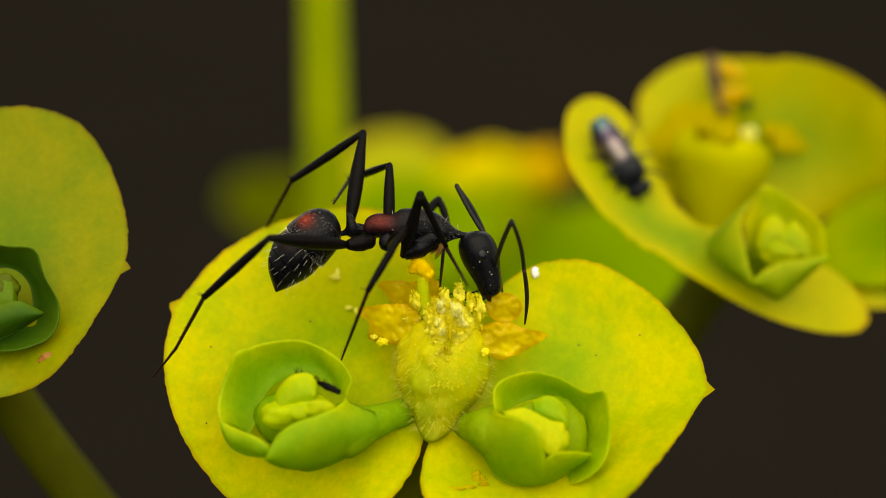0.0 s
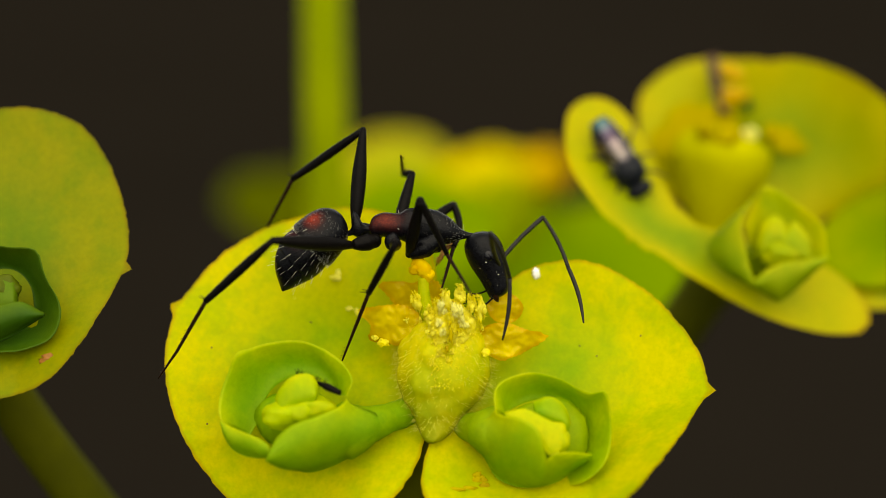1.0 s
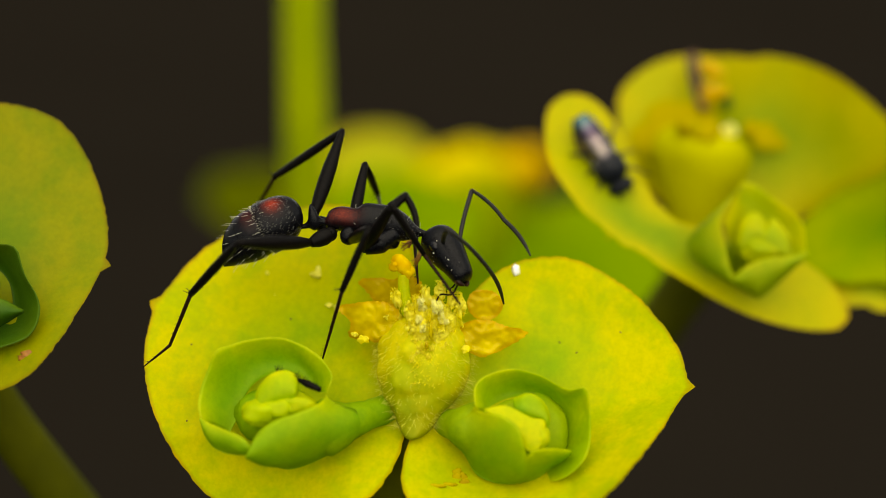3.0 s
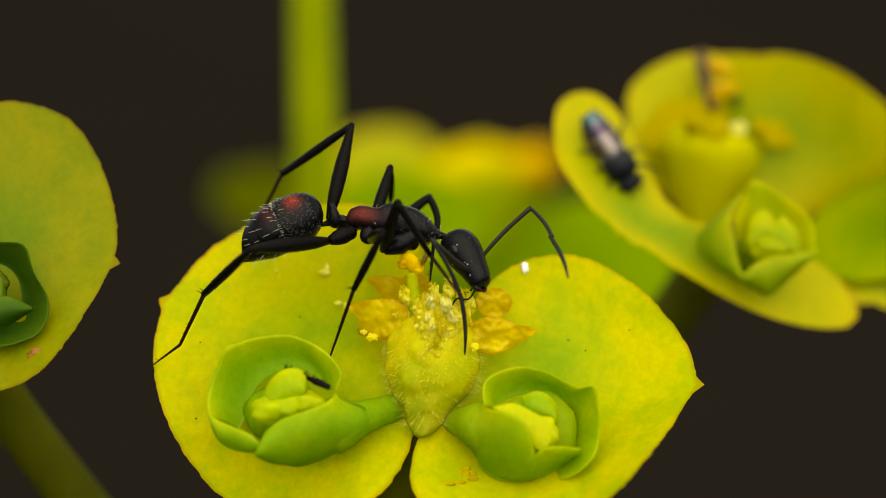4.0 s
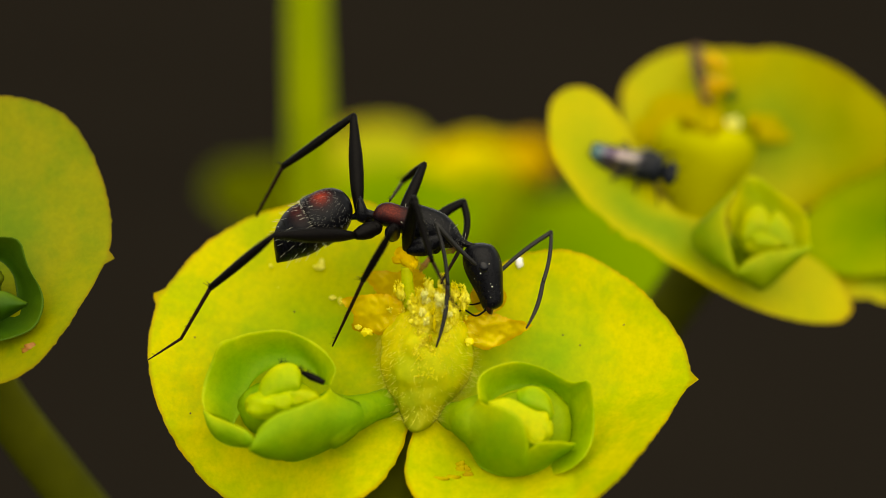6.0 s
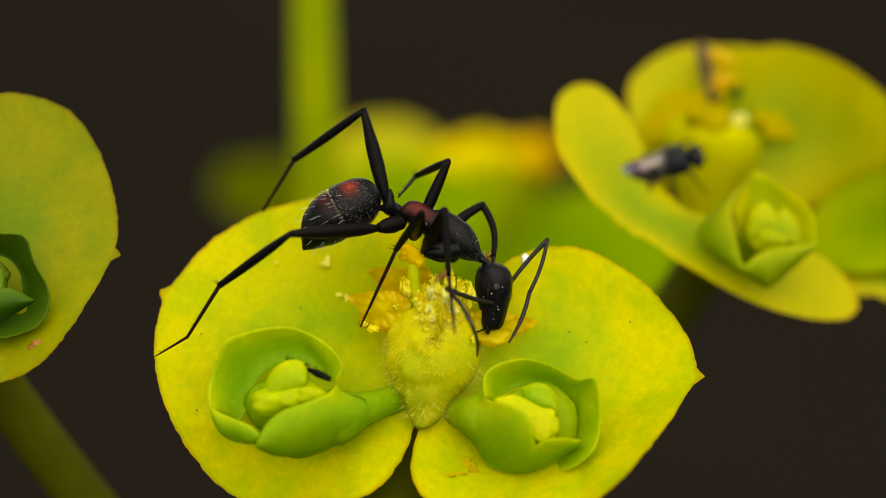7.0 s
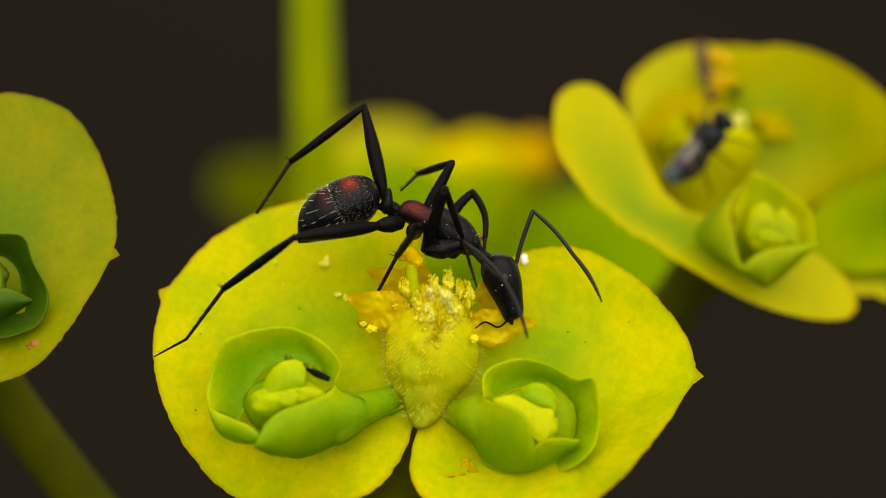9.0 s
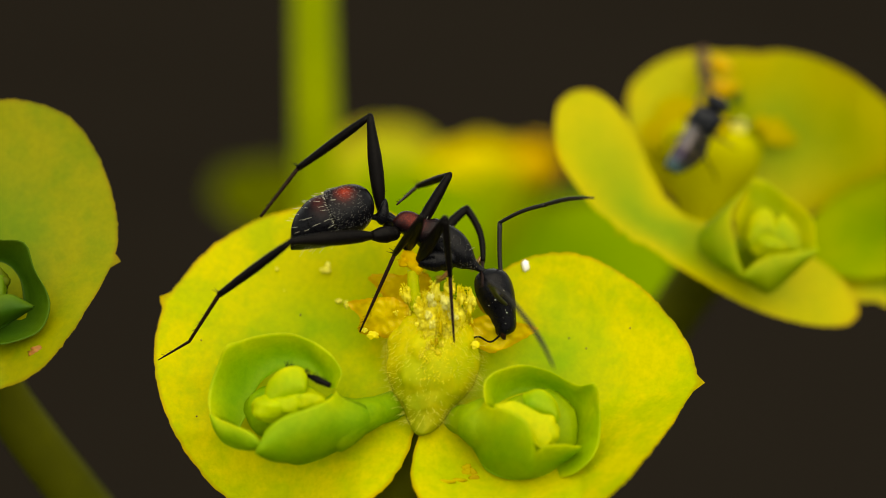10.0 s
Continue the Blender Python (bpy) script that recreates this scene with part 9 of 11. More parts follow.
    walk(limb["RFs"], [
        (0, pose(0.00269, 0.00084, -0.00052, -94.7, 36.7, -92.8)), (0.25, pose(0.00275, 0.00075, -0.00043, -92.3, 35.1, -91.3)),
        (0.5, pose(0.00279, 0.00066, -0.00037, -91.5, 34.2, -90.9)), (0.75, pose(0.00286, 0.00065, -0.00043, -100.3, 36.4, -96.2)),
        (1, pose(0.00284, 0.00066, -0.00049, -107.4, 38.6, -101.1)), (1.25, pose(0.00259, 0.00073, -0.00052, -105.2, 37.9, -99.5)),
        (1.5, pose(0.00239, 0.00081, -0.00053, -101.8, 37.2, -97.2)), (1.75, pose(0.00266, 0.00059, -0.00032, -94.2, 39.8, -92.7)),
        (2, pose(0.00296, 0.00047, -0.00011, -86.1, 42, -87.4)), (2.25, pose(0.00297, 0.00063, -0.00021, -83, 37.6, -85.7)),
        (2.5, pose(0.00296, 0.00077, -0.00036, -80.8, 33.7, -84.9)), (2.75, pose(0.00300, 0.00078, -0.00041, -78.6, 35.5, -83.3)),
        (3, pose(0.00302, 0.00078, -0.00042, -76.9, 37.6, -81.9)), (3.25, pose(0.00302, 0.00075, -0.00040, -77.4, 37.8, -82.2)),
        (3.5, pose(0.00303, 0.00070, -0.00036, -79.9, 38.1, -83.7)), (3.75, pose(0.00302, 0.00062, -0.00031, -83.5, 38.5, -85.9)),
        (4, pose(0.00300, 0.00054, -0.00026, -86.9, 38.9, -88.1)), (4.25, pose(0.00296, 0.00046, -0.00020, -89.3, 39.3, -89.5)),
        (4.5, pose(0.00289, 0.00039, -0.00015, -89.4, 39.5, -89.6)), (4.75, pose(0.00285, 0.00047, -0.00024, -89, 34.6, -89.5)),
        (5, pose(0.00281, 0.00065, -0.00037, -89.8, 29.7, -89.9)), (5.25, pose(0.00281, 0.00062, -0.00042, -97.1, 30.3, -93.6)),
        (5.5, pose(0.00289, 0.00055, -0.00045, -108.7, 31.6, -100)), (5.75, pose(0.00298, 0.00053, -0.00042, -112.3, 32.9, -102.6)),
        (6, pose(0.00311, 0.00051, -0.00034, -107.5, 34.2, -100.1)), (6.25, pose(0.00325, 0.00049, -0.00019, -97.3, 34.9, -94.2)),
        (6.5, pose(0.00338, 0.00049, -0.00002, -84.9, 34.4, -87.1)), (6.75, pose(0.00347, 0.00050, 0.00014, -74, 33.1, -81.1)),
        (7, pose(0.00351, 0.00050, 0.00021, -68.1, 31.9, -78)), (7.25, pose(0.00353, 0.00050, 0.00024, -65.1, 30.9, -76.6)),
        (7.5, pose(0.00353, 0.00051, 0.00027, -61.7, 30.2, -74.9)), (7.75, pose(0.00345, 0.00049, 0.00030, -57.9, 30.1, -72.5)),
        (8, pose(0.00339, 0.00043, 0.00034, -55.4, 30.6, -70.7)), (8.25, pose(0.00332, 0.00048, 0.00030, -54.5, 30.7, -70)),
        (8.5, pose(0.00322, 0.00050, 0.00026, -54.5, 30.5, -70.1)), (8.75, pose(0.00312, 0.00027, 0.00034, -61.1, 31.2, -74)),
        (9, pose(0.00305, 0.00009, 0.00042, -67, 31.5, -77.5)), (9.25, pose(0.00317, 0.00041, 0.00030, -66.3, 29.6, -77.8)),
        (9.5, pose(0.00332, 0.00080, 0.00018, -65.7, 26.7, -78.5)), (9.75, pose(0.00333, 0.00082, 0.00019, -65.5, 23.3, -79.8)),
        (10, pose(0.00331, 0.00078, 0.00018, -64.5, 19.2, -81.1))])
    walk(limb["NAs"], [
        (0, pose(0.00443, -0.00013, -0.00131, 97.8, -39.1, -77.3)), (0.1, pose(0.00433, 0.00006, -0.00132, 75.5, -20.6, -47.9)),
        (0.2, pose(0.00442, 0.00006, -0.00125, 78.3, -18.1, -57.6)), (0.3, pose(0.00452, -0.00016, -0.00110, 93.3, -24.5, -84.7)),
        (0.4, pose(0.00465, -0.00004, -0.00128, 127.6, -52.5, -124.9)), (0.5, pose(0.00464, -0.00004, -0.00118, 128.7, -40.8, -122.7)),
        (0.6, pose(0.00464, -0.00002, -0.00122, 107.4, -41.6, -107.3)), (0.7, pose(0.00462, -0.00003, -0.00124, 101.1, -36.0, -102.9)),
        (0.8, pose(0.00457, -0.00007, -0.00123, 121.1, -33.5, -114.4)), (0.9, pose(0.00457, -0.00001, -0.00129, 121.2, -47.4, -118.7)),
        (1, pose(0.00453, -0.00002, -0.00121, 101.8, -26.4, -102.1)), (1.1, pose(0.00451, 0.00005, -0.00126, 75.1, -27.8, -89.6)),
        (1.2, pose(0.00451, 0.00006, -0.00140, 73.7, -39.8, -85.9)), (1.3, pose(0.00450, -0.00001, -0.00135, 95.2, -36.6, -99.6)),
        (1.4, pose(0.00448, -0.00003, -0.00135, 101.1, -36.1, -103.1)), (1.5, pose(0.00448, 0.00001, -0.00139, 99.3, -45.8, -102.1)),
        (1.6, pose(0.00461, -0.00011, -0.00131, 117.3, -36.7, -114.4)), (1.7, pose(0.00461, -0.00006, -0.00123, 101.7, -26.9, -102.4)),
        (1.8, pose(0.00457, -0.00007, -0.00116, 99.4, -21.6, -98.0)), (1.9, pose(0.00434, -0.00003, -0.00098, 90.9, -18.0, -88.6)),
        (2, pose(0.00417, 0.00004, -0.00065, 91.3, -13.7, -84.3)), (2.1, pose(0.00404, -0.00007, -0.00083, 73.6, -19.1, -75.5)),
        (2.2, pose(0.00422, -0.00004, -0.00070, 60.5, -11.1, -76.3)), (2.3, pose(0.00422, -0.00002, -0.00070, 66.9, -11.6, -78.2)),
        (2.4, pose(0.00403, -0.00005, -0.00084, 76.3, -20.7, -76.3)), (2.5, pose(0.00422, -0.00001, -0.00071, 96.5, -6.4, -86.1)),
        (2.6, pose(0.00419, -0.00010, -0.00064, 28.0, -0.3, -72.6)), (2.7, pose(0.00421, -0.00004, -0.00071, 63.3, -7.7, -78.9)),
        (2.8, pose(0.00421, -0.00004, -0.00071, 52.3, -7.7, -75.6)), (2.9, pose(0.00407, -0.00010, -0.00090, 57.4, -15.4, -72.3)),
        (3, pose(0.00405, 0.00017, -0.00054, 110.4, -13.8, -90.3)), (3.1, pose(0.00412, 0.00011, -0.00059, 137.2, -6.0, -96.7)),
        (3.2, pose(0.00485, -0.00068, -0.00149, 148.6, -41.7, -137.1)), (3.5, pose(0.00485, -0.00067, -0.00149, 154.0, -38.2, -140.0)),
        (3.8, pose(0.00496, -0.00067, -0.00140, 161.3, -28.4, -143.1)), (4.05, pose(0.00499, -0.00065, -0.00139, 167.3, -22.9, -145.4)),
        (4.3, pose(0.00496, -0.00066, -0.00136, 171.4, -20.4, -150.4)), (4.4, pose(0.00455, -0.00089, -0.00075, -174.5, -32.3, 170.4)),
        (4.5, pose(0.00499, -0.00057, -0.00120, 166.7, -20.7, -144.9)), (4.6, pose(0.00460, -0.00076, -0.00073, 179.0, -21.5, -178.1)),
        (4.7, pose(0.00501, -0.00047, -0.00107, 154.9, -30.6, -141.0)), (4.8, pose(0.00493, -0.00031, -0.00091, 162.8, -18.8, -139.7)),
        (4.9, pose(0.00493, -0.00030, -0.00097, 150.9, -31.0, -135.8)), (5, pose(0.00485, -0.00011, -0.00084, 136.8, -12.6, -108.5)),
        (5.1, pose(0.00487, -0.00020, -0.00092, 148.4, -22.0, -125.0)), (5.2, pose(0.00489, -0.00026, -0.00099, 150.3, -26.4, -130.7)),
        (5.3, pose(0.00485, -0.00041, -0.00098, 165.5, -36.0, -157.8)), (5.4, pose(0.00465, -0.00051, -0.00082, 169.3, -31.3, -161.7)),
        (5.5, pose(0.00460, -0.00053, -0.00081, 168.3, -39.3, -163.1)), (5.6, pose(0.00463, -0.00048, -0.00087, 167.0, -35.7, -159.8)),
        (5.7, pose(0.00453, -0.00044, -0.00080, 175.1, -27.2, -170.6)), (6, pose(0.00443, -0.00042, -0.00092, 171.5, -26.3, -163.1)),
        (6.25, pose(0.00444, -0.00031, -0.00091, 167.9, -26.7, -157.4)), (6.5, pose(0.00447, -0.00026, -0.00102, 165.6, -30.4, -155.3)),
        (6.8, pose(0.00460, -0.00016, -0.00110, 164.7, -28.6, -153.1)), (6.9, pose(0.00460, -0.00015, -0.00106, 171.4, -8.6, -142.0)),
        (7, pose(0.00458, -0.00016, -0.00104, -171.3, 9.4, -136.7)), (7.1, pose(0.00462, -0.00015, -0.00104, 173.4, -6.4, -142.2)),
        (7.2, pose(0.00462, -0.00013, -0.00102, 171.9, -1.8, -116.0)), (7.3, pose(0.00463, -0.00014, -0.00100, 168.8, -4.3, -120.2)),
        (7.4, pose(0.00465, -0.00012, -0.00099, 162.8, -5.4, -115.5)), (7.5, pose(0.00468, -0.00014, -0.00098, 167.7, -11.5, -138.6)),
        (7.6, pose(0.00468, -0.00014, -0.00094, 174.8, -1.6, -124.4)), (7.7, pose(0.00472, -0.00012, -0.00092, 159.5, -9.7, -121.3)),
        (7.8, pose(0.00475, -0.00012, -0.00089, 152.2, -15.3, -122.3)), (7.9, pose(0.00478, -0.00011, -0.00085, 151.5, -17.6, -124.5)),
        (8, pose(0.00481, -0.00008, -0.00080, 131.6, -24.3, -115.4)), (8.1, pose(0.00481, -0.00007, -0.00080, 135.0, -25.4, -118.2)),
        (8.2, pose(0.00480, -0.00009, -0.00082, 137.9, -20.4, -116.1)), (8.3, pose(0.00480, -0.00009, -0.00081, 137.7, -16.4, -112.9)),
        (8.4, pose(0.00481, -0.00009, -0.00082, 134.4, -17.3, -112.3)), (8.5, pose(0.00481, -0.00007, -0.00082, 132.7, -24.0, -115.9)),
        (8.6, pose(0.00480, -0.00011, -0.00081, 151.9, -14.3, -120.4)), (8.7, pose(0.00481, -0.00012, -0.00080, 156.3, -16.6, -128.5)),
        (8.8, pose(0.00480, -0.00012, -0.00079, 157.4, -11.4, -121.6)), (8.9, pose(0.00481, -0.00013, -0.00078, 162.3, -12.8, -130.2)),
        (9, pose(0.00485, -0.00014, -0.00078, 171.6, -16.0, -155.3)), (9.1, pose(0.00460, -0.00031, -0.00072, 171.7, -19.8, -158.7)),
        (9.2, pose(0.00474, -0.00018, -0.00079, 175.4, -9.1, -156.9)), (9.3, pose(0.00478, -0.00015, -0.00080, -167.1, 15.8, -141.0)),
        (9.4, pose(0.00477, -0.00016, -0.00082, -175.1, 8.0, -146.2)), (9.5, pose(0.00476, -0.00013, -0.00084, 161.5, -8.4, -120.5)),
        (9.6, pose(0.00477, -0.00015, -0.00080, -168.2, 11.5, -134.6)), (9.7, pose(0.00480, -0.00015, -0.00078, -166.6, 17.4, -142.7)),
        (9.8, pose(0.00480, -0.00014, -0.00076, -166.9, 7.7, -121.1)), (9.9, pose(0.00485, -0.00010, -0.00079, 142.5, -5.2, -103.3)),
        (10, pose(0.00482, -0.00011, -0.00074, 154.4, -8.9, -114.2))])
    walk(limb["NAa"], [
        (0, pose(0.00490, -0.00221, 0.00042, 50.6, 49.0, 68.6)), (0.1, pose(0.00605, -0.00185, -0.00035, 57.3, 47.1, 77.7)),
        (0.2, pose(0.00582, -0.00215, -0.00040, 63.3, 33.9, 86.9)), (0.3, pose(0.00475, -0.00265, 0.00004, 51.6, 38.0, 67.1)),
        (0.4, pose(0.00369, -0.00141, 0.00090, 22.1, 41.2, 31.7)), (0.5, pose(0.00352, -0.00179, 0.00062, 35.2, 41.4, 46.9)),
        (0.6, pose(0.00403, -0.00198, 0.00060, 43.4, 48.9, 51.4)), (0.7, pose(0.00412, -0.00220, 0.00038, 38.5, 54.9, 44.3)),
        (0.8, pose(0.00362, -0.00216, 0.00029, 40.9, 46.3, 50.0)), (0.9, pose(0.00368, -0.00164, 0.00073, 41.8, 59.0, 46.2)),
        (1, pose(0.00401, -0.00243, 0.00001, 50.8, 43.5, 60.8)), (1.1, pose(0.00453, -0.00238, 0.00002, 51.8, 55.6, 57.0)),
        (1.2, pose(0.00466, -0.00205, 0.00036, 55.6, 46.8, 63.6)), (1.3, pose(0.00413, -0.00219, 0.00029, 25.9, 68.7, 27.5)),
        (1.4, pose(0.00398, -0.00219, 0.00027, 44.6, 53.2, 50.9)), (1.5, pose(0.00408, -0.00186, 0.00058, 48.6, 49.1, 56.3)),
        (1.6, pose(0.00370, -0.00212, 0.00033, 45.0, 40.4, 57.1)), (1.7, pose(0.00409, -0.00246, 0.00001, 41.2, 33.5, 57.9)),
        (1.8, pose(0.00422, -0.00260, -0.00015, 27.3, 26.4, 49.3)), (1.9, pose(0.00441, -0.00264, -0.00013, 15.4, 21.9, 36.5)),
        (2, pose(0.00443, -0.00262, -0.00000, 13.7, 18.8, 37.2)), (2.1, pose(0.00469, -0.00259, 0.00007, 5.9, 17.8, 18.6)),
        (2.2, pose(0.00486, -0.00266, -0.00017, 21.8, 23.8, 44.8)), (2.3, pose(0.00477, -0.00266, -0.00015, 32.7, 24.6, 57.3)),
        (2.4, pose(0.00464, -0.00255, 0.00013, 40.0, 28.6, 60.4)), (2.5, pose(0.00441, -0.00274, -0.00040, 22.7, 33.3, 37.3)),
        (2.6, pose(0.00501, -0.00272, -0.00062, 27.5, 19.3, 57.6)), (2.7, pose(0.00474, -0.00271, -0.00034, 11.9, 16.8, 36.2)),
        (2.8, pose(0.00489, -0.00268, -0.00034, 11.6, 14.9, 38.5)), (2.9, pose(0.00488, -0.00263, -0.00017, 22.3, 19.1, 51.5)),
        (3, pose(0.00404, -0.00250, 0.00012, 20.0, 32.3, 34.2)), (3.1, pose(0.00380, -0.00261, -0.00030, 34.6, 33.3, 51.5)),
        (3.2, pose(0.00335, -0.00208, 0.00034, -27.6, 43.0, -37.6)), (3.5, pose(0.00319, -0.00206, 0.00021, -28.8, 44.6, -38.1)),
        (3.8, pose(0.00303, -0.00212, -0.00009, 25.4, 48.7, 32.2)), (4.05, pose(0.00290, -0.00209, -0.00032, 19.6, 51.7, 24.4)),
        (4.3, pose(0.00272, -0.00193, -0.00040, 11.9, 52.8, 14.8)), (4.4, pose(0.00226, -0.00050, 0.00072, -1.5, 51.1, -1.9)),
        (4.5, pose(0.00289, -0.00205, -0.00023, -31.3, 30.6, -50.0)), (4.6, pose(0.00204, -0.00085, 0.00028, -1.1, 36.0, -1.8)),
        (4.7, pose(0.00317, -0.00196, 0.00033, -18.6, 25.3, -38.2)), (4.8, pose(0.00295, -0.00199, -0.00002, -27.7, 32.0, -44.7)),
        (4.9, pose(0.00324, -0.00194, 0.00045, 16.4, 35.5, 26.8)), (5, pose(0.00400, -0.00266, -0.00024, 24.6, 20.5, 52.7)),
        (5.1, pose(0.00341, -0.00229, 0.00011, 18.8, 22.5, 41.7)), (5.2, pose(0.00328, -0.00213, 0.00023, -25.6, 23.5, -50.1)),
        (5.3, pose(0.00279, -0.00125, 0.00064, -26.3, 41.0, -37.0)), (5.4, pose(0.00242, -0.00125, 0.00061, -1.7, 51.9, -2.2)),
        (5.5, pose(0.00256, -0.00115, 0.00093, -35.3, 46.9, -44.1)), (5.6, pose(0.00253, -0.00125, 0.00073, -12.0, 61.5, -13.6)),
        (5.7, pose(0.00212, -0.00084, 0.00046, -3.2, 66.1, -3.5)), (6, pose(0.00207, -0.00114, 0.00030, -3.2, 62.7, -3.6)),
        (6.25, pose(0.00217, -0.00125, 0.00033, -3.0, 59.1, -3.5)), (6.5, pose(0.00231, -0.00125, 0.00037, -20.6, 52.7, -25.3)),
        (6.8, pose(0.00245, -0.00125, 0.00022, -28.2, 45.1, -37.2)), (6.9, pose(0.00246, -0.00182, -0.00065, -35.6, 28.7, -56.2)),
        (7, pose(0.00261, -0.00202, -0.00149, -19.2, 16.0, -51.6)), (7.1, pose(0.00246, -0.00182, -0.00073, -20.5, 22.8, -44.0)),
        (7.2, pose(0.00341, -0.00260, -0.00093, -25.2, 14.3, -62.2)), (7.3, pose(0.00325, -0.00251, -0.00080, -19.6, 13.6, -56.4)),
        (7.4, pose(0.00347, -0.00259, -0.00073, -36.9, 21.2, -64.3)), (7.5, pose(0.00266, -0.00192, -0.00043, -32.5, 48.7, -40.3)),
        (7.6, pose(0.00313, -0.00241, -0.00086, -33.6, 25.1, -57.5)), (7.7, pose(0.00331, -0.00244, -0.00045, -25.4, 20.5, -53.5)),
        (7.8, pose(0.00333, -0.00236, -0.00016, -20.7, 17.4, -51.6)), (7.9, pose(0.00330, -0.00227, -0.00002, -23.7, 20.3, -51.7)),
        (8, pose(0.00374, -0.00234, 0.00033, -37.3, 28.5, -57.9)), (8.1, pose(0.00364, -0.00226, 0.00038, -21.9, 23.0, -45.8)),
        (8.2, pose(0.00367, -0.00241, 0.00014, -18.6, 18.5, -46.6)), (8.3, pose(0.00377, -0.00252, -0.00004, -11.9, 14.1, -40.9)),
        (8.4, pose(0.00381, -0.00252, 0.00000, -6.6, 10.7, -31.9)), (8.5, pose(0.00371, -0.00233, 0.00030, -27.0, 22.9, -52.6)),
        (8.6, pose(0.00345, -0.00241, -0.00013, -22.2, 23.5, -45.7)), (8.7, pose(0.00317, -0.00218, -0.00002, -30.6, 35.2, -45.7)),
        (8.8, pose(0.00339, -0.00242, -0.00024, -22.1, 25.2, -43.6)), (8.9, pose(0.00308, -0.00218, -0.00017, -11.1, 22.9, -26.9)),
        (9, pose(0.00245, -0.00125, -0.00002, -10.3, 14.4, -36.2)), (9.1, pose(0.00219, -0.00125, 0.00021, -45.1, 29.9, -63.6)),
        (9.2, pose(0.00224, -0.00125, -0.00036, -35.8, 43.9, -46.1)), (9.3, pose(0.00272, -0.00182, -0.00155, -40.5, 21.2, -67.0)),
        (9.4, pose(0.00251, -0.00167, -0.00120, -26.8, 21.3, -54.3)), (9.5, pose(0.00338, -0.00247, -0.00044, -48.4, 34.9, -63.1)),
        (9.6, pose(0.00288, -0.00207, -0.00135, -58.5, 26.3, -74.8)), (9.7, pose(0.00271, -0.00174, -0.00160, -48.8, 23.1, -71.1)),
        (9.8, pose(0.00339, -0.00247, -0.00113, -37.3, 20.9, -65.0)), (9.9, pose(0.00422, -0.00276, -0.00054, -12.4, 10.1, -51.4)),
        (10, pose(0.00371, -0.00259, -0.00031, -12.5, 9.3, -53.7))])
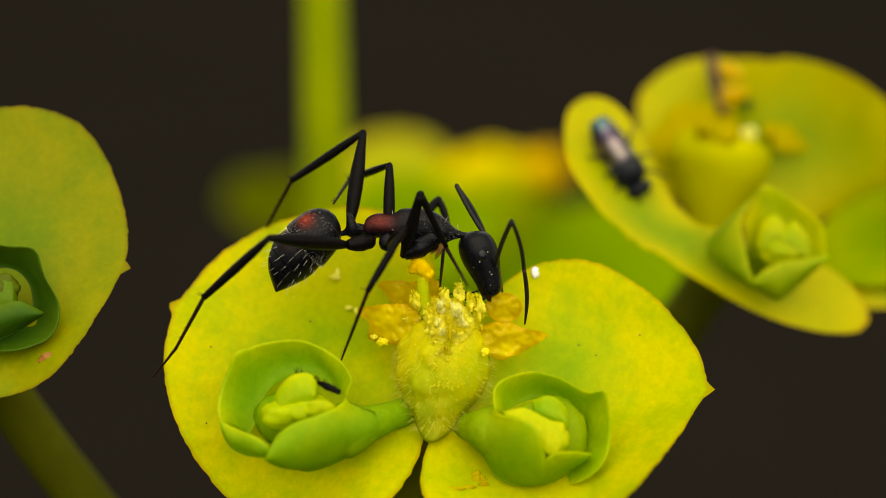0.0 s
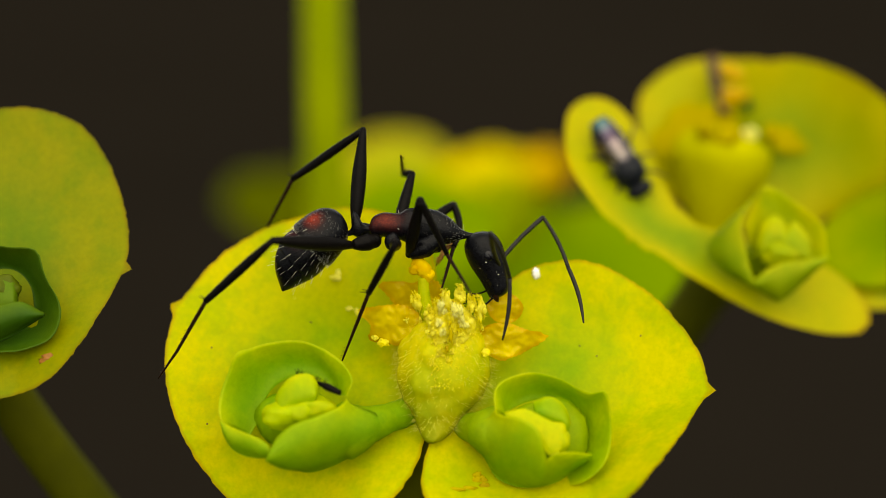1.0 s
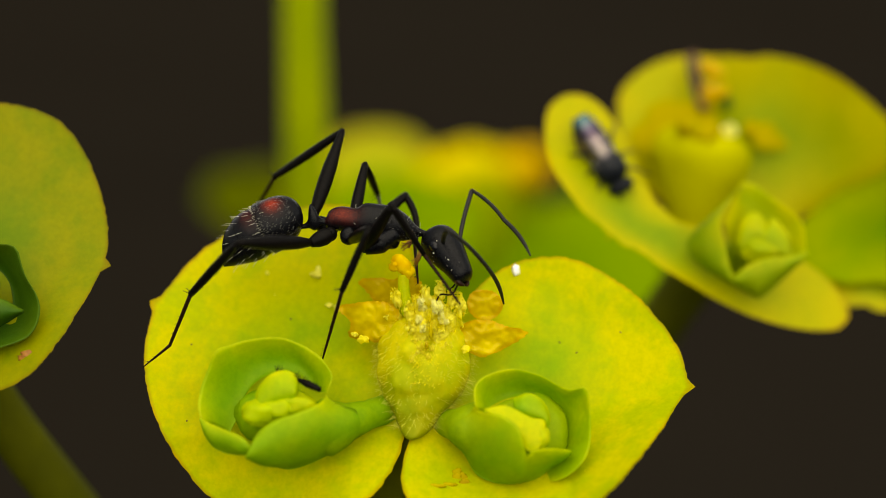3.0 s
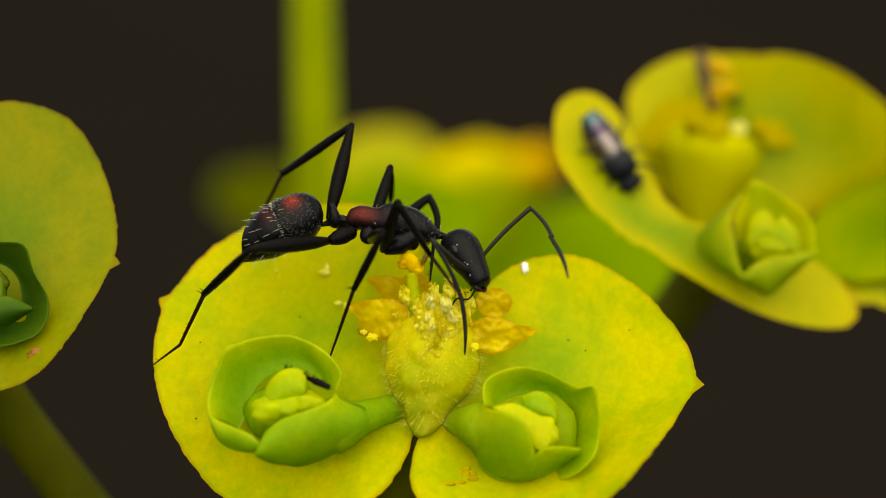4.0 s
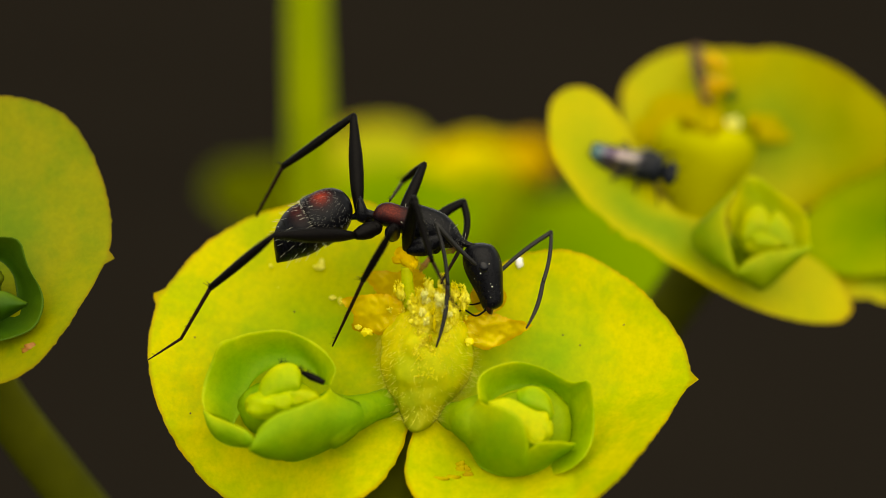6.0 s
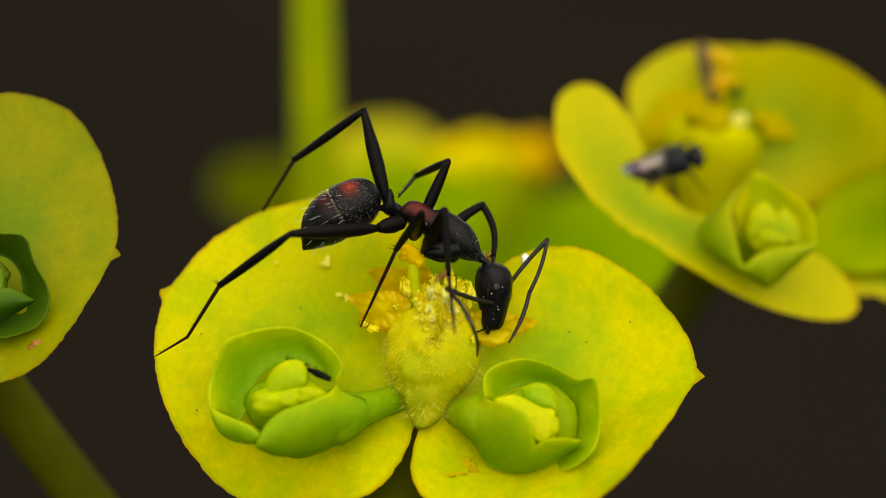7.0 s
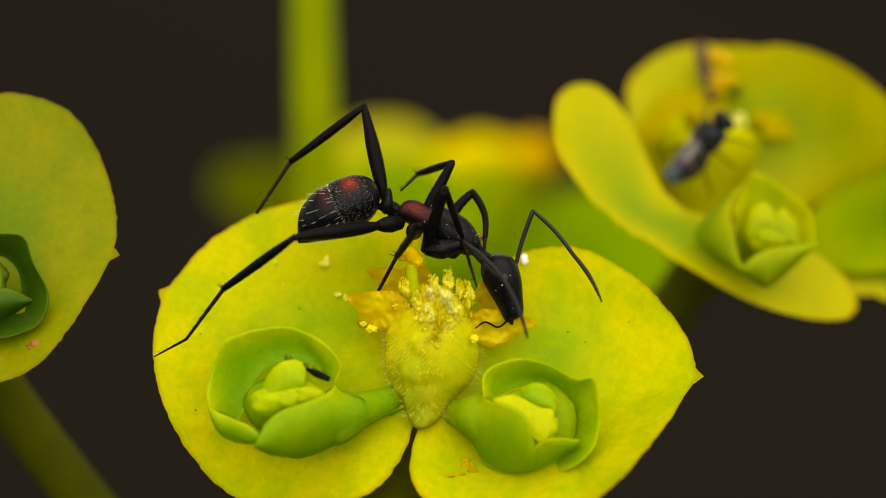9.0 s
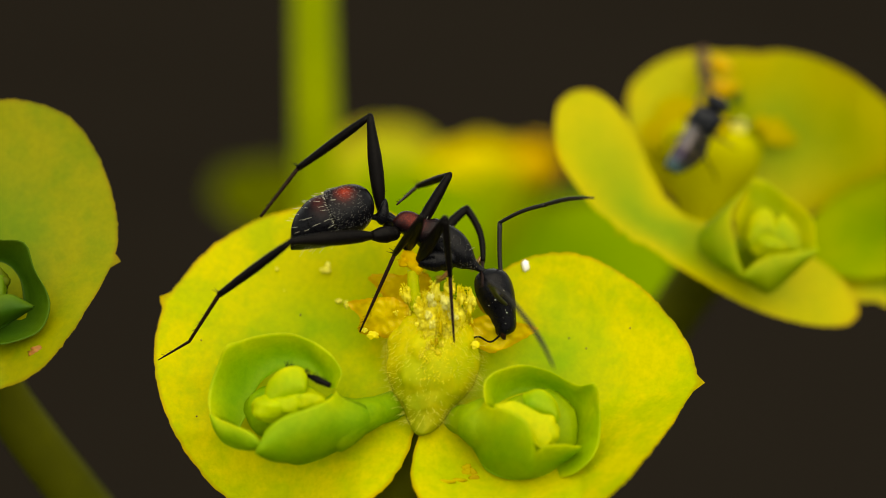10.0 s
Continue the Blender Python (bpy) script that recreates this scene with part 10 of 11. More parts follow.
    walk(limb["NAb"], [
        (0, pose(0.00540, -0.00093, -0.00116, 68.0, 64.1, 82.1)), (0.1, pose(0.00635, -0.00045, -0.00189, 71.0, 48.9, 85.9)),
        (0.2, pose(0.00591, -0.00041, -0.00157, 77.8, 35.9, 95.6)), (0.3, pose(0.00539, -0.00113, -0.00125, 65.9, 40.4, 76.4)),
        (0.4, pose(0.00503, -0.00058, -0.00048, 41.7, 60.2, 45.8)), (0.5, pose(0.00460, -0.00064, -0.00077, -48.6, 72.8, -50.1)),
        (0.6, pose(0.00489, -0.00090, -0.00098, 77.0, 60.9, 78.6)), (0.7, pose(0.00498, -0.00136, -0.00134, 76.7, 68.1, 77.2)),
        (0.8, pose(0.00455, -0.00105, -0.00123, 71.1, 59.2, 73.5)), (0.9, pose(0.00443, -0.00086, -0.00107, 89.0, 69.8, 88.9)),
        (1, pose(0.00475, -0.00110, -0.00144, -34.3, 94.7, -34.4)), (1.1, pose(0.00518, -0.00138, -0.00171, 93.4, 65.0, 92.9)),
        (1.2, pose(0.00530, -0.00076, -0.00117, 89.0, 54.3, 89.1)), (1.3, pose(0.00481, -0.00184, -0.00167, -68.4, 98.8, -68.6)),
        (1.4, pose(0.00477, -0.00121, -0.00141, 82.7, 64.8, 83.3)), (1.5, pose(0.00484, -0.00072, -0.00101, 91.8, 66.4, 91.5)),
        (1.6, pose(0.00457, -0.00078, -0.00103, -78.1, 50.7, -80.9)), (1.7, pose(0.00502, -0.00098, -0.00115, 65.5, 45.3, 71.8)),
        (1.8, pose(0.00545, -0.00117, -0.00108, 46.0, 41.2, 57.1)), (1.9, pose(0.00598, -0.00148, -0.00091, 28.0, 40.3, 38.8)),
        (2, pose(0.00601, -0.00142, -0.00068, 11.1, 47.6, 14.8)), (2.1, pose(0.00659, -0.00195, -0.00057, 9.9, 39.2, 15.2)),
        (2.2, pose(0.00622, -0.00131, -0.00102, 37.8, 40.6, 49.4)), (2.3, pose(0.00580, -0.00105, -0.00102, 53.8, 36.8, 66.1)),
        (2.4, pose(0.00555, -0.00095, -0.00088, 63.1, 39.7, 71.9)), (2.5, pose(0.00581, -0.00168, -0.00155, 48.0, 28.4, 66.2)),
        (2.6, pose(0.00607, -0.00105, -0.00131, 46.5, 31.9, 63.0)), (2.7, pose(0.00636, -0.00152, -0.00095, 24.0, 35.7, 36.8)),
        (2.8, pose(0.00648, -0.00142, -0.00088, 24.4, 32.8, 39.4)), (2.9, pose(0.00612, -0.00108, -0.00086, 40.6, 33.5, 57.1)),
        (3, pose(0.00551, -0.00150, -0.00100, 50.9, 34.8, 64.8)), (3.1, pose(0.00489, -0.00124, -0.00145, 57.2, 47.5, 64.6)),
        (3.2, pose(0.00457, -0.00302, -0.00109, 50.7, 59.7, 54.9)), (3.5, pose(0.00437, -0.00298, -0.00126, 55.3, 62.6, 58.5)),
        (3.8, pose(0.00420, -0.00138, -0.00167, 52.0, 68.2, 53.9)), (4.05, pose(0.00409, -0.00155, -0.00197, 42.1, 73.1, 43.3)),
        (4.3, pose(0.00395, -0.00161, -0.00207, 23.7, 74.6, 24.5)), (4.4, pose(0.00358, -0.00054, -0.00091, -9.9, 70.4, -10.5)),
        (4.5, pose(0.00405, -0.00344, -0.00130, 5.1, 65.0, 5.6)), (4.6, pose(0.00374, -0.00090, -0.00095, -5.3, 56.2, -6.3)),
        (4.7, pose(0.00466, -0.00313, -0.00057, 33.6, 43.0, 44.3)), (4.8, pose(0.00422, -0.00324, -0.00113, 46.8, 48.3, 55.1)),
        (4.9, pose(0.00477, -0.00117, -0.00077, 30.1, 55.6, 35.0)), (5, pose(0.00519, -0.00110, -0.00098, 36.3, 51.7, 43.0)),
        (5.1, pose(0.00486, -0.00100, -0.00069, -38.5, 38.7, -52.2)), (5.2, pose(0.00451, -0.00361, -0.00061, 43.2, 37.7, 57.0)),
        (5.3, pose(0.00406, -0.00220, -0.00074, 47.4, 57.7, 51.9)), (5.4, pose(0.00371, -0.00130, -0.00104, -0.0, 74.8, -0.0)),
        (5.5, pose(0.00359, -0.00215, -0.00060, 48.2, 68.6, 50.2)), (5.6, pose(0.00350, -0.00149, -0.00112, 41.9, 83.2, 42.1)),
        (5.7, pose(0.00297, -0.00089, -0.00146, -54.6, 86.0, -54.6)), (6, pose(0.00303, -0.00120, -0.00157, -32.6, 83.6, -32.8)),
        (6.25, pose(0.00325, -0.00132, -0.00147, -22.0, 80.1, -22.3)), (6.5, pose(0.00346, -0.00179, -0.00130, 0.2, 76.7, 0.4)),
        (6.8, pose(0.00363, -0.00215, -0.00127, 50.0, 62.8, 53.3)), (6.9, pose(0.00348, -0.00335, -0.00166, 55.8, 42.6, 65.3)),
        (7, pose(0.00386, -0.00360, -0.00207, 43.8, 24.2, 66.9)), (7.1, pose(0.00385, -0.00316, -0.00154, 36.2, 40.5, 48.7)),
        (7.2, pose(0.00436, -0.00440, -0.00145, 42.3, 27.0, 63.5)), (7.3, pose(0.00438, -0.00421, -0.00129, 36.2, 28.0, 57.3)),
        (7.4, pose(0.00432, -0.00435, -0.00149, 54.0, 32.6, 68.6)), (7.5, pose(0.00372, -0.00282, -0.00201, 15.9, 73.0, 16.6)),
        (7.6, pose(0.00415, -0.00401, -0.00175, 52.0, 39.1, 63.8)), (7.7, pose(0.00448, -0.00402, -0.00119, 41.5, 35.5, 56.9)),
        (7.8, pose(0.00457, -0.00393, -0.00079, 35.8, 32.3, 53.5)), (7.9, pose(0.00452, -0.00382, -0.00075, 39.1, 34.9, 54.7)),
        (8, pose(0.00472, -0.00390, -0.00067, 37.2, 31.2, 56.0)), (8.1, pose(0.00499, -0.00365, -0.00044, 35.5, 38.8, 48.6)),
        (8.2, pose(0.00504, -0.00386, -0.00053, 32.0, 34.5, 48.0)), (8.3, pose(0.00531, -0.00385, -0.00055, 23.3, 31.7, 39.3)),
        (8.4, pose(0.00556, -0.00361, -0.00039, 15.2, 30.4, 28.2)), (8.5, pose(0.00488, -0.00387, -0.00052, 34.9, 27.0, 57.3)),
        (8.6, pose(0.00480, -0.00379, -0.00097, 36.2, 39.9, 48.8)), (8.7, pose(0.00437, -0.00341, -0.00123, 48.3, 51.1, 55.3)),
        (8.8, pose(0.00477, -0.00373, -0.00113, 35.8, 42.1, 47.0)), (8.9, pose(0.00481, -0.00306, -0.00099, 18.9, 43.6, 26.4)),
        (9, pose(0.00409, -0.00245, -0.00054, -3.9, 42.2, -5.8)), (9.1, pose(0.00300, -0.00288, -0.00084, 66.8, 39.0, 74.9)),
        (9.2, pose(0.00329, -0.00234, -0.00182, 60.9, 59.4, 64.4)), (9.3, pose(0.00349, -0.00362, -0.00231, 60.7, 33.0, 72.9)),
        (9.4, pose(0.00365, -0.00326, -0.00196, 45.3, 36.7, 59.5)), (9.5, pose(0.00416, -0.00401, -0.00164, 43.6, 43.5, 54.1)),
        (9.6, pose(0.00337, -0.00389, -0.00228, 79.0, 34.8, 83.6)), (9.7, pose(0.00334, -0.00357, -0.00242, 69.6, 33.3, 78.2)),
        (9.8, pose(0.00422, -0.00425, -0.00188, 55.5, 33.1, 69.2)), (9.9, pose(0.00551, -0.00438, -0.00091, 26.6, 26.0, 48.5)),
        (10, pose(0.00494, -0.00426, -0.00065, -3.4, 30.9, -6.6))])
    walk(limb["FAs"], [
        (0, pose(0.00457, 0.00040, -0.00067, -0.1, -123.2, -0.0)), (0.1, pose(0.00452, 0.00040, -0.00060, 0.1, -122.4, -0.3)),
        (0.2, pose(0.00452, 0.00040, -0.00053, 0.2, -126.8, -0.4)), (0.3, pose(0.00451, 0.00040, -0.00040, 0.2, -124.9, -0.4)),
        (0.4, pose(0.00434, 0.00040, -0.00112, 174.4, -74.3, -174.1)), (0.5, pose(0.00437, 0.00037, -0.00118, -128.8, -64, 125.8)),
        (0.6, pose(0.00435, 0.00038, -0.00116, -113.8, -67.7, 112.2)), (0.7, pose(0.00432, 0.00040, -0.00114, 175.3, -71.9, -175)),
        (0.8, pose(0.00428, 0.00040, -0.00117, 170.8, -78.8, -170.6)), (0.9, pose(0.00426, 0.00040, -0.00120, -64.1, -67.8, 65.8)),
        (1, pose(0.00421, 0.00038, -0.00124, -21.8, -44.7, 29.6)), (1.1, pose(0.00407, 0.00031, -0.00136, -17.6, -36.5, 28)),
        (1.2, pose(0.00397, 0.00018, -0.00147, -28.5, -36, 42.7)), (1.3, pose(0.00419, 0.00038, -0.00130, -95, -69.3, 94.7)),
        (1.4, pose(0.00417, 0.00040, -0.00126, -132, -70.9, 130.4)), (1.5, pose(0.00418, 0.00040, -0.00126, 175, -72.6, -174.7)),
        (1.6, pose(0.00422, 0.00040, -0.00123, 176.3, -67.7, -176)), (1.7, pose(0.00432, 0.00040, -0.00114, 176.7, -64.6, -176.3)),
        (1.8, pose(0.00442, 0.00040, -0.00103, 175.6, -67.9, -175.2)), (1.9, pose(0.00451, 0.00040, -0.00091, 175.6, -67.6, -175.2)),
        (2, pose(0.00455, 0.00040, -0.00084, 175.5, -66.6, -175.1)), (2.1, pose(0.00457, 0.00040, -0.00082, 176, -62.6, -175.5)),
        (2.2, pose(0.00457, 0.00040, -0.00082, 176.4, -60.7, -175.9)), (2.3, pose(0.00456, 0.00040, -0.00083, 176.5, -61.6, -176)),
        (2.4, pose(0.00455, 0.00040, -0.00084, 175.6, -64.7, -175.1)), (2.5, pose(0.00455, 0.00040, -0.00085, 174.2, -69.9, -173.8)),
        (2.6, pose(0.00454, 0.00040, -0.00086, -93.5, -80.4, 93.5)), (2.7, pose(0.00456, 0.00031, -0.00109, -100.7, -67.4, 99.9)),
        (2.8, pose(0.00454, 0.00040, -0.00087, 173.3, -73.1, -173)), (2.9, pose(0.00453, 0.00040, -0.00087, 172.6, -72.4, -172.2)),
        (3, pose(0.00452, 0.00037, -0.00095, -71.3, -68.1, 72.5)), (3.1, pose(0.00434, 0.00028, -0.00108, -22.8, -42.6, 31.8)),
        (3.2, pose(0.00432, 0.00015, -0.00111, -33.9, -35.2, 49.4)), (3.5, pose(0.00430, 0.00020, -0.00114, -30.1, -40.7, 41.7)),
        (3.8, pose(0.00447, 0.00037, -0.00095, -23.9, -46.6, 31.4)), (4.05, pose(0.00453, 0.00040, -0.00088, 4.5, -54.8, -5.5)),
        (4.3, pose(0.00454, 0.00040, -0.00086, 5.9, -60.4, -6.8)), (4.4, pose(0.00455, 0.00040, -0.00085, 7.6, -65.9, -8.3)),
        (4.5, pose(0.00456, 0.00040, -0.00084, 11.5, -75.7, -11.8)), (4.6, pose(0.00457, 0.00040, -0.00082, 4.4, -52.2, -5.5)),
        (4.7, pose(0.00458, 0.00040, -0.00079, 5.8, -62.7, -6.5)), (4.8, pose(0.00460, 0.00040, -0.00076, 141.7, -86.5, -141.7)),
        (4.9, pose(0.00461, 0.00040, -0.00074, 176.1, -68.5, -175.8)), (5, pose(0.00461, 0.00040, -0.00074, 175.8, -69, -175.5)),
        (5.1, pose(0.00460, 0.00040, -0.00075, -157.9, -66.6, 156.1)), (5.2, pose(0.00465, 0.00025, -0.00111, -110.3, -65, 108.5)),
        (5.3, pose(0.00448, 0.00014, -0.00107, -61.6, -44.9, 69.2)), (5.4, pose(0.00450, 0.00034, -0.00096, -39.1, -57.9, 43.8)),
        (5.5, pose(0.00449, 0.00021, -0.00119, -68.2, -60.1, 70.9)), (5.6, pose(0.00432, 0.00021, -0.00115, -31.5, -43.7, 41.6)),
        (5.7, pose(0.00451, 0.00040, -0.00090, -16.4, -44.6, 22.7)), (6, pose(0.00445, 0.00040, -0.00099, -19.9, -51.2, 24.9)),
        (6.25, pose(0.00441, 0.00040, -0.00104, -26, -54.5, 31)), (6.5, pose(0.00439, 0.00040, -0.00107, -32, -56.8, 36.8)),
        (6.8, pose(0.00439, 0.00040, -0.00106, -34.8, -61.8, 38.3)), (6.9, pose(0.00440, 0.00040, -0.00106, -24, -68.3, 25.6)),
        (7, pose(0.00440, 0.00040, -0.00105, -28.1, -79.7, 28.5)), (7.1, pose(0.00441, 0.00036, -0.00114, -80.2, -68.6, 80.9)),
        (7.2, pose(0.00425, 0.00020, -0.00132, -39.1, -48.4, 47.4)), (7.3, pose(0.00444, 0.00040, -0.00100, -19.2, -46, 25.8)),
        (7.4, pose(0.00446, 0.00040, -0.00098, 4.3, -45.2, -6.1)), (7.5, pose(0.00447, 0.00040, -0.00096, 5, -51, -6.4)),
        (7.6, pose(0.00439, 0.00028, -0.00121, -47, -59.9, 51.1)), (7.7, pose(0.00449, 0.00011, -0.00118, -81.6, -44, 84.1)),
        (7.8, pose(0.00460, 0.00020, -0.00119, -105.9, -58.3, 103.6)), (7.9, pose(0.00465, 0.00032, -0.00098, -138.7, -58.6, 134.2)),
        (8, pose(0.00460, 0.00040, -0.00076, -142.9, -60.2, 138.9)), (8.1, pose(0.00460, 0.00040, -0.00075, 178, -63.9, -177.8)),
        (8.2, pose(0.00460, 0.00040, -0.00075, -155.4, -61.2, 152.4)), (8.3, pose(0.00459, 0.00040, -0.00077, -134.5, -66, 131.9)),
        (8.4, pose(0.00459, 0.00040, -0.00078, -136.8, -65.8, 134.1)), (8.5, pose(0.00460, 0.00039, -0.00081, -120.9, -66.5, 118.8)),
        (8.6, pose(0.00460, 0.00029, -0.00104, -93.8, -67.2, 93.5)), (8.7, pose(0.00460, 0.00032, -0.00094, -88.8, -68.1, 88.9)),
        (8.8, pose(0.00460, 0.00040, -0.00075, -146.3, -78.5, 145.8)), (8.9, pose(0.00461, 0.00040, -0.00074, 174.3, -74.8, -174.1)),
        (9, pose(0.00461, 0.00040, -0.00073, 170.1, -79.7, -170)), (9.1, pose(0.00461, 0.00040, -0.00074, 13, -77.7, -13.3)),
        (9.2, pose(0.00459, 0.00040, -0.00077, -22.5, -62.6, 25)), (9.3, pose(0.00457, 0.00039, -0.00082, -26.3, -50, 32.8)),
        (9.4, pose(0.00449, 0.00029, -0.00107, -49.8, -61.4, 53.4)), (9.5, pose(0.00440, 0.00019, -0.00111, -43.4, -48.1, 51.8)),
        (9.6, pose(0.00458, 0.00040, -0.00079, 149.6, -86.3, -149.5)), (9.7, pose(0.00459, 0.00040, -0.00077, -65.1, -81.7, 65.3)),
        (9.8, pose(0.00461, 0.00040, -0.00074, 167.8, -82.2, -167.7)), (9.9, pose(0.00462, 0.00040, -0.00072, 160.1, -84.5, -160)),
        (10, pose(0.00463, 0.00040, -0.00069, 178.7, -58.3, -178.5))])
    walk(limb["FAa"], [
        (0, pose(0.00307, 0.00040, 0.00163, 15.5, 57.0, 18.8)), (0.1, pose(0.00304, 0.00041, 0.00172, 14.6, 57.1, 17.7)),
        (0.2, pose(0.00287, 0.00041, 0.00167, 19.5, 57.8, 23.5)), (0.3, pose(0.00294, 0.00041, 0.00185, 17.9, 54.6, 21.6)),
        (0.4, pose(0.00359, 0.00032, 0.00153, -30.6, 49.9, -37.7)), (0.5, pose(0.00366, 0.00135, 0.00129, -43.0, 41.9, -54.4)),
        (0.6, pose(0.00395, 0.00135, 0.00138, -53.3, 39.4, -64.7)), (0.7, pose(0.00346, 0.00033, 0.00147, -35.0, 47.7, -43.4)),
        (0.8, pose(0.00376, 0.00031, 0.00153, -37.2, 47.1, -46.0)), (0.9, pose(0.00468, 0.00135, 0.00135, -36.7, 55.8, -42.1)),
        (1, pose(0.00591, 0.00135, 0.00069, -36.5, 54.5, -42.2)), (1.1, pose(0.00602, 0.00135, 0.00028, -82.8, 54.4, -84.2)),
        (1.2, pose(0.00561, 0.00169, 0.00015, -58.0, 32.7, -71.3)), (1.3, pose(0.00411, 0.00135, 0.00127, -2.7, 72.5, -2.9)),
        (1.4, pose(0.00359, 0.00108, 0.00133, -2.2, 65.0, -2.5)), (1.5, pose(0.00336, 0.00032, 0.00136, -41.8, 43.5, -52.4)),
        (1.6, pose(0.00318, 0.00033, 0.00132, -36.0, 38.9, -49.1)), (1.7, pose(0.00314, 0.00032, 0.00134, -37.3, 32.6, -54.7)),
        (1.8, pose(0.00339, 0.00031, 0.00152, -35.3, 25.0, -59.2)), (1.9, pose(0.00346, 0.00031, 0.00163, -22.2, 23.0, -46.2)),
        (2, pose(0.00346, 0.00031, 0.00168, -25.0, 20.0, -53.7)), (2.1, pose(0.00331, 0.00030, 0.00162, -26.2, 17.8, -58.2)),
        (2.2, pose(0.00323, 0.00030, 0.00158, -27.7, 21.6, -55.0)), (2.3, pose(0.00326, 0.00031, 0.00159, -29.2, 22.5, -55.6)),
        (2.4, pose(0.00338, 0.00030, 0.00165, -28.7, 22.8, -54.7)), (2.5, pose(0.00361, 0.00030, 0.00173, -14.1, 16.0, -42.5)),
        (2.6, pose(0.00451, 0.00086, 0.00185, -45.6, 34.7, -60.9)), (2.7, pose(0.00437, 0.00135, 0.00145, -54.7, 36.9, -66.9)),
        (2.8, pose(0.00374, 0.00030, 0.00176, -31.8, 24.3, -56.5)), (2.9, pose(0.00371, 0.00029, 0.00175, 11.3, -5.0, -66.4)),
        (3, pose(0.00483, 0.00135, 0.00160, -30.3, 27.1, -52.1)), (3.1, pose(0.00606, 0.00135, 0.00078, -73.3, 19.9, -84.2)),
        (3.2, pose(0.00578, 0.00186, 0.00048, -78.9, 17.0, -86.7)), (3.5, pose(0.00586, 0.00158, 0.00065, -74.6, 19.1, -84.9)),
        (3.8, pose(0.00608, 0.00135, 0.00104, -60.9, 24.2, -77.1)), (4.05, pose(0.00611, 0.00025, 0.00137, -40.1, 26.7, -62.0)),
        (4.3, pose(0.00589, 0.00024, 0.00153, -10.8, 21.8, -27.2)), (4.4, pose(0.00566, 0.00024, 0.00166, 1.8, -18.2, -5.6)),
        (4.5, pose(0.00522, 0.00026, 0.00183, 28.6, -39.9, -40.3)), (4.6, pose(0.00624, 0.00024, 0.00136, -3.1, 5.5, -29.4)),
        (4.7, pose(0.00584, 0.00026, 0.00165, -8.9, 16.0, -29.6)), (4.8, pose(0.00447, 0.00030, 0.00198, -2.9, 5.8, -26.4)),
        (4.9, pose(0.00360, 0.00033, 0.00182, -10.1, 19.1, -28.5)), (5, pose(0.00363, 0.00032, 0.00183, -23.8, 26.1, -45.0)),
        (5.1, pose(0.00361, 0.00084, 0.00178, -29.2, 40.0, -41.0)), (5.2, pose(0.00428, 0.00135, 0.00138, -34.2, 50.0, -41.6)),
        (5.3, pose(0.00518, 0.00196, 0.00087, -46.9, 46.8, -55.6)), (5.4, pose(0.00556, 0.00135, 0.00137, -60.3, 58.5, -64.1)),
        (5.5, pose(0.00493, 0.00151, 0.00119, -58.6, 42.6, -67.5)), (5.6, pose(0.00581, 0.00153, 0.00075, -85.0, 44.5, -86.5)),
        (5.7, pose(0.00632, 0.00116, 0.00103, -86.5, 51.4, -87.2)), (6, pose(0.00601, 0.00113, 0.00115, -82.1, 57.1, -83.3)),
        (6.25, pose(0.00578, 0.00122, 0.00120, -82.6, 57.8, -83.7)), (6.5, pose(0.00560, 0.00130, 0.00124, -84.0, 57.0, -85.0)),
        (6.8, pose(0.00541, 0.00121, 0.00136, -82.5, 56.1, -83.8)), (6.9, pose(0.00531, 0.00084, 0.00150, -79.3, 58.4, -80.9)),
        (7, pose(0.00483, 0.00063, 0.00166, -65.6, 65.9, -67.5)), (7.1, pose(0.00457, 0.00135, 0.00142, -40.6, 54.3, -46.6)),
        (7.2, pose(0.00548, 0.00155, 0.00074, -80.5, 47.8, -83.0)), (7.3, pose(0.00616, 0.00123, 0.00098, -49.7, 35.7, -63.7)),
        (7.4, pose(0.00639, 0.00019, 0.00097, -6.0, 18.1, -18.7)), (7.5, pose(0.00619, 0.00021, 0.00117, -5.4, 10.4, -27.8)),
        (7.6, pose(0.00526, 0.00135, 0.00116, -22.4, 35.2, -35.6)), (7.7, pose(0.00469, 0.00208, 0.00073, -44.9, 36.3, -59.3)),
        (7.8, pose(0.00426, 0.00160, 0.00115, -36.5, 42.2, -47.8)), (7.9, pose(0.00365, 0.00135, 0.00137, -18.8, 46.8, -25.0)),
        (8, pose(0.00357, 0.00130, 0.00162, -23.2, 36.5, -35.8)), (8.1, pose(0.00340, 0.00035, 0.00172, -23.5, 26.3, -44.5)),
        (8.2, pose(0.00343, 0.00101, 0.00166, -17.5, 47.3, -23.3)), (8.3, pose(0.00385, 0.00123, 0.00175, -17.1, 52.9, -21.1)),
        (8.4, pose(0.00380, 0.00121, 0.00173, -26.1, 45.2, -34.6)), (8.5, pose(0.00407, 0.00135, 0.00171, -33.1, 37.8, -46.8)),
        (8.6, pose(0.00454, 0.00135, 0.00150, -36.0, 58.3, -40.5)), (8.7, pose(0.00462, 0.00135, 0.00161, -35.0, 55.6, -40.3)),
        (8.8, pose(0.00415, 0.00071, 0.00195, -19.9, 38.7, -30.0)), (8.9, pose(0.00389, 0.00033, 0.00192, -11.7, 16.4, -36.2)),
        (9, pose(0.00413, 0.00031, 0.00198, -8.7, 21.2, -23.0)), (9.1, pose(0.00518, 0.00026, 0.00195, -8.0, 17.1, -25.6)),
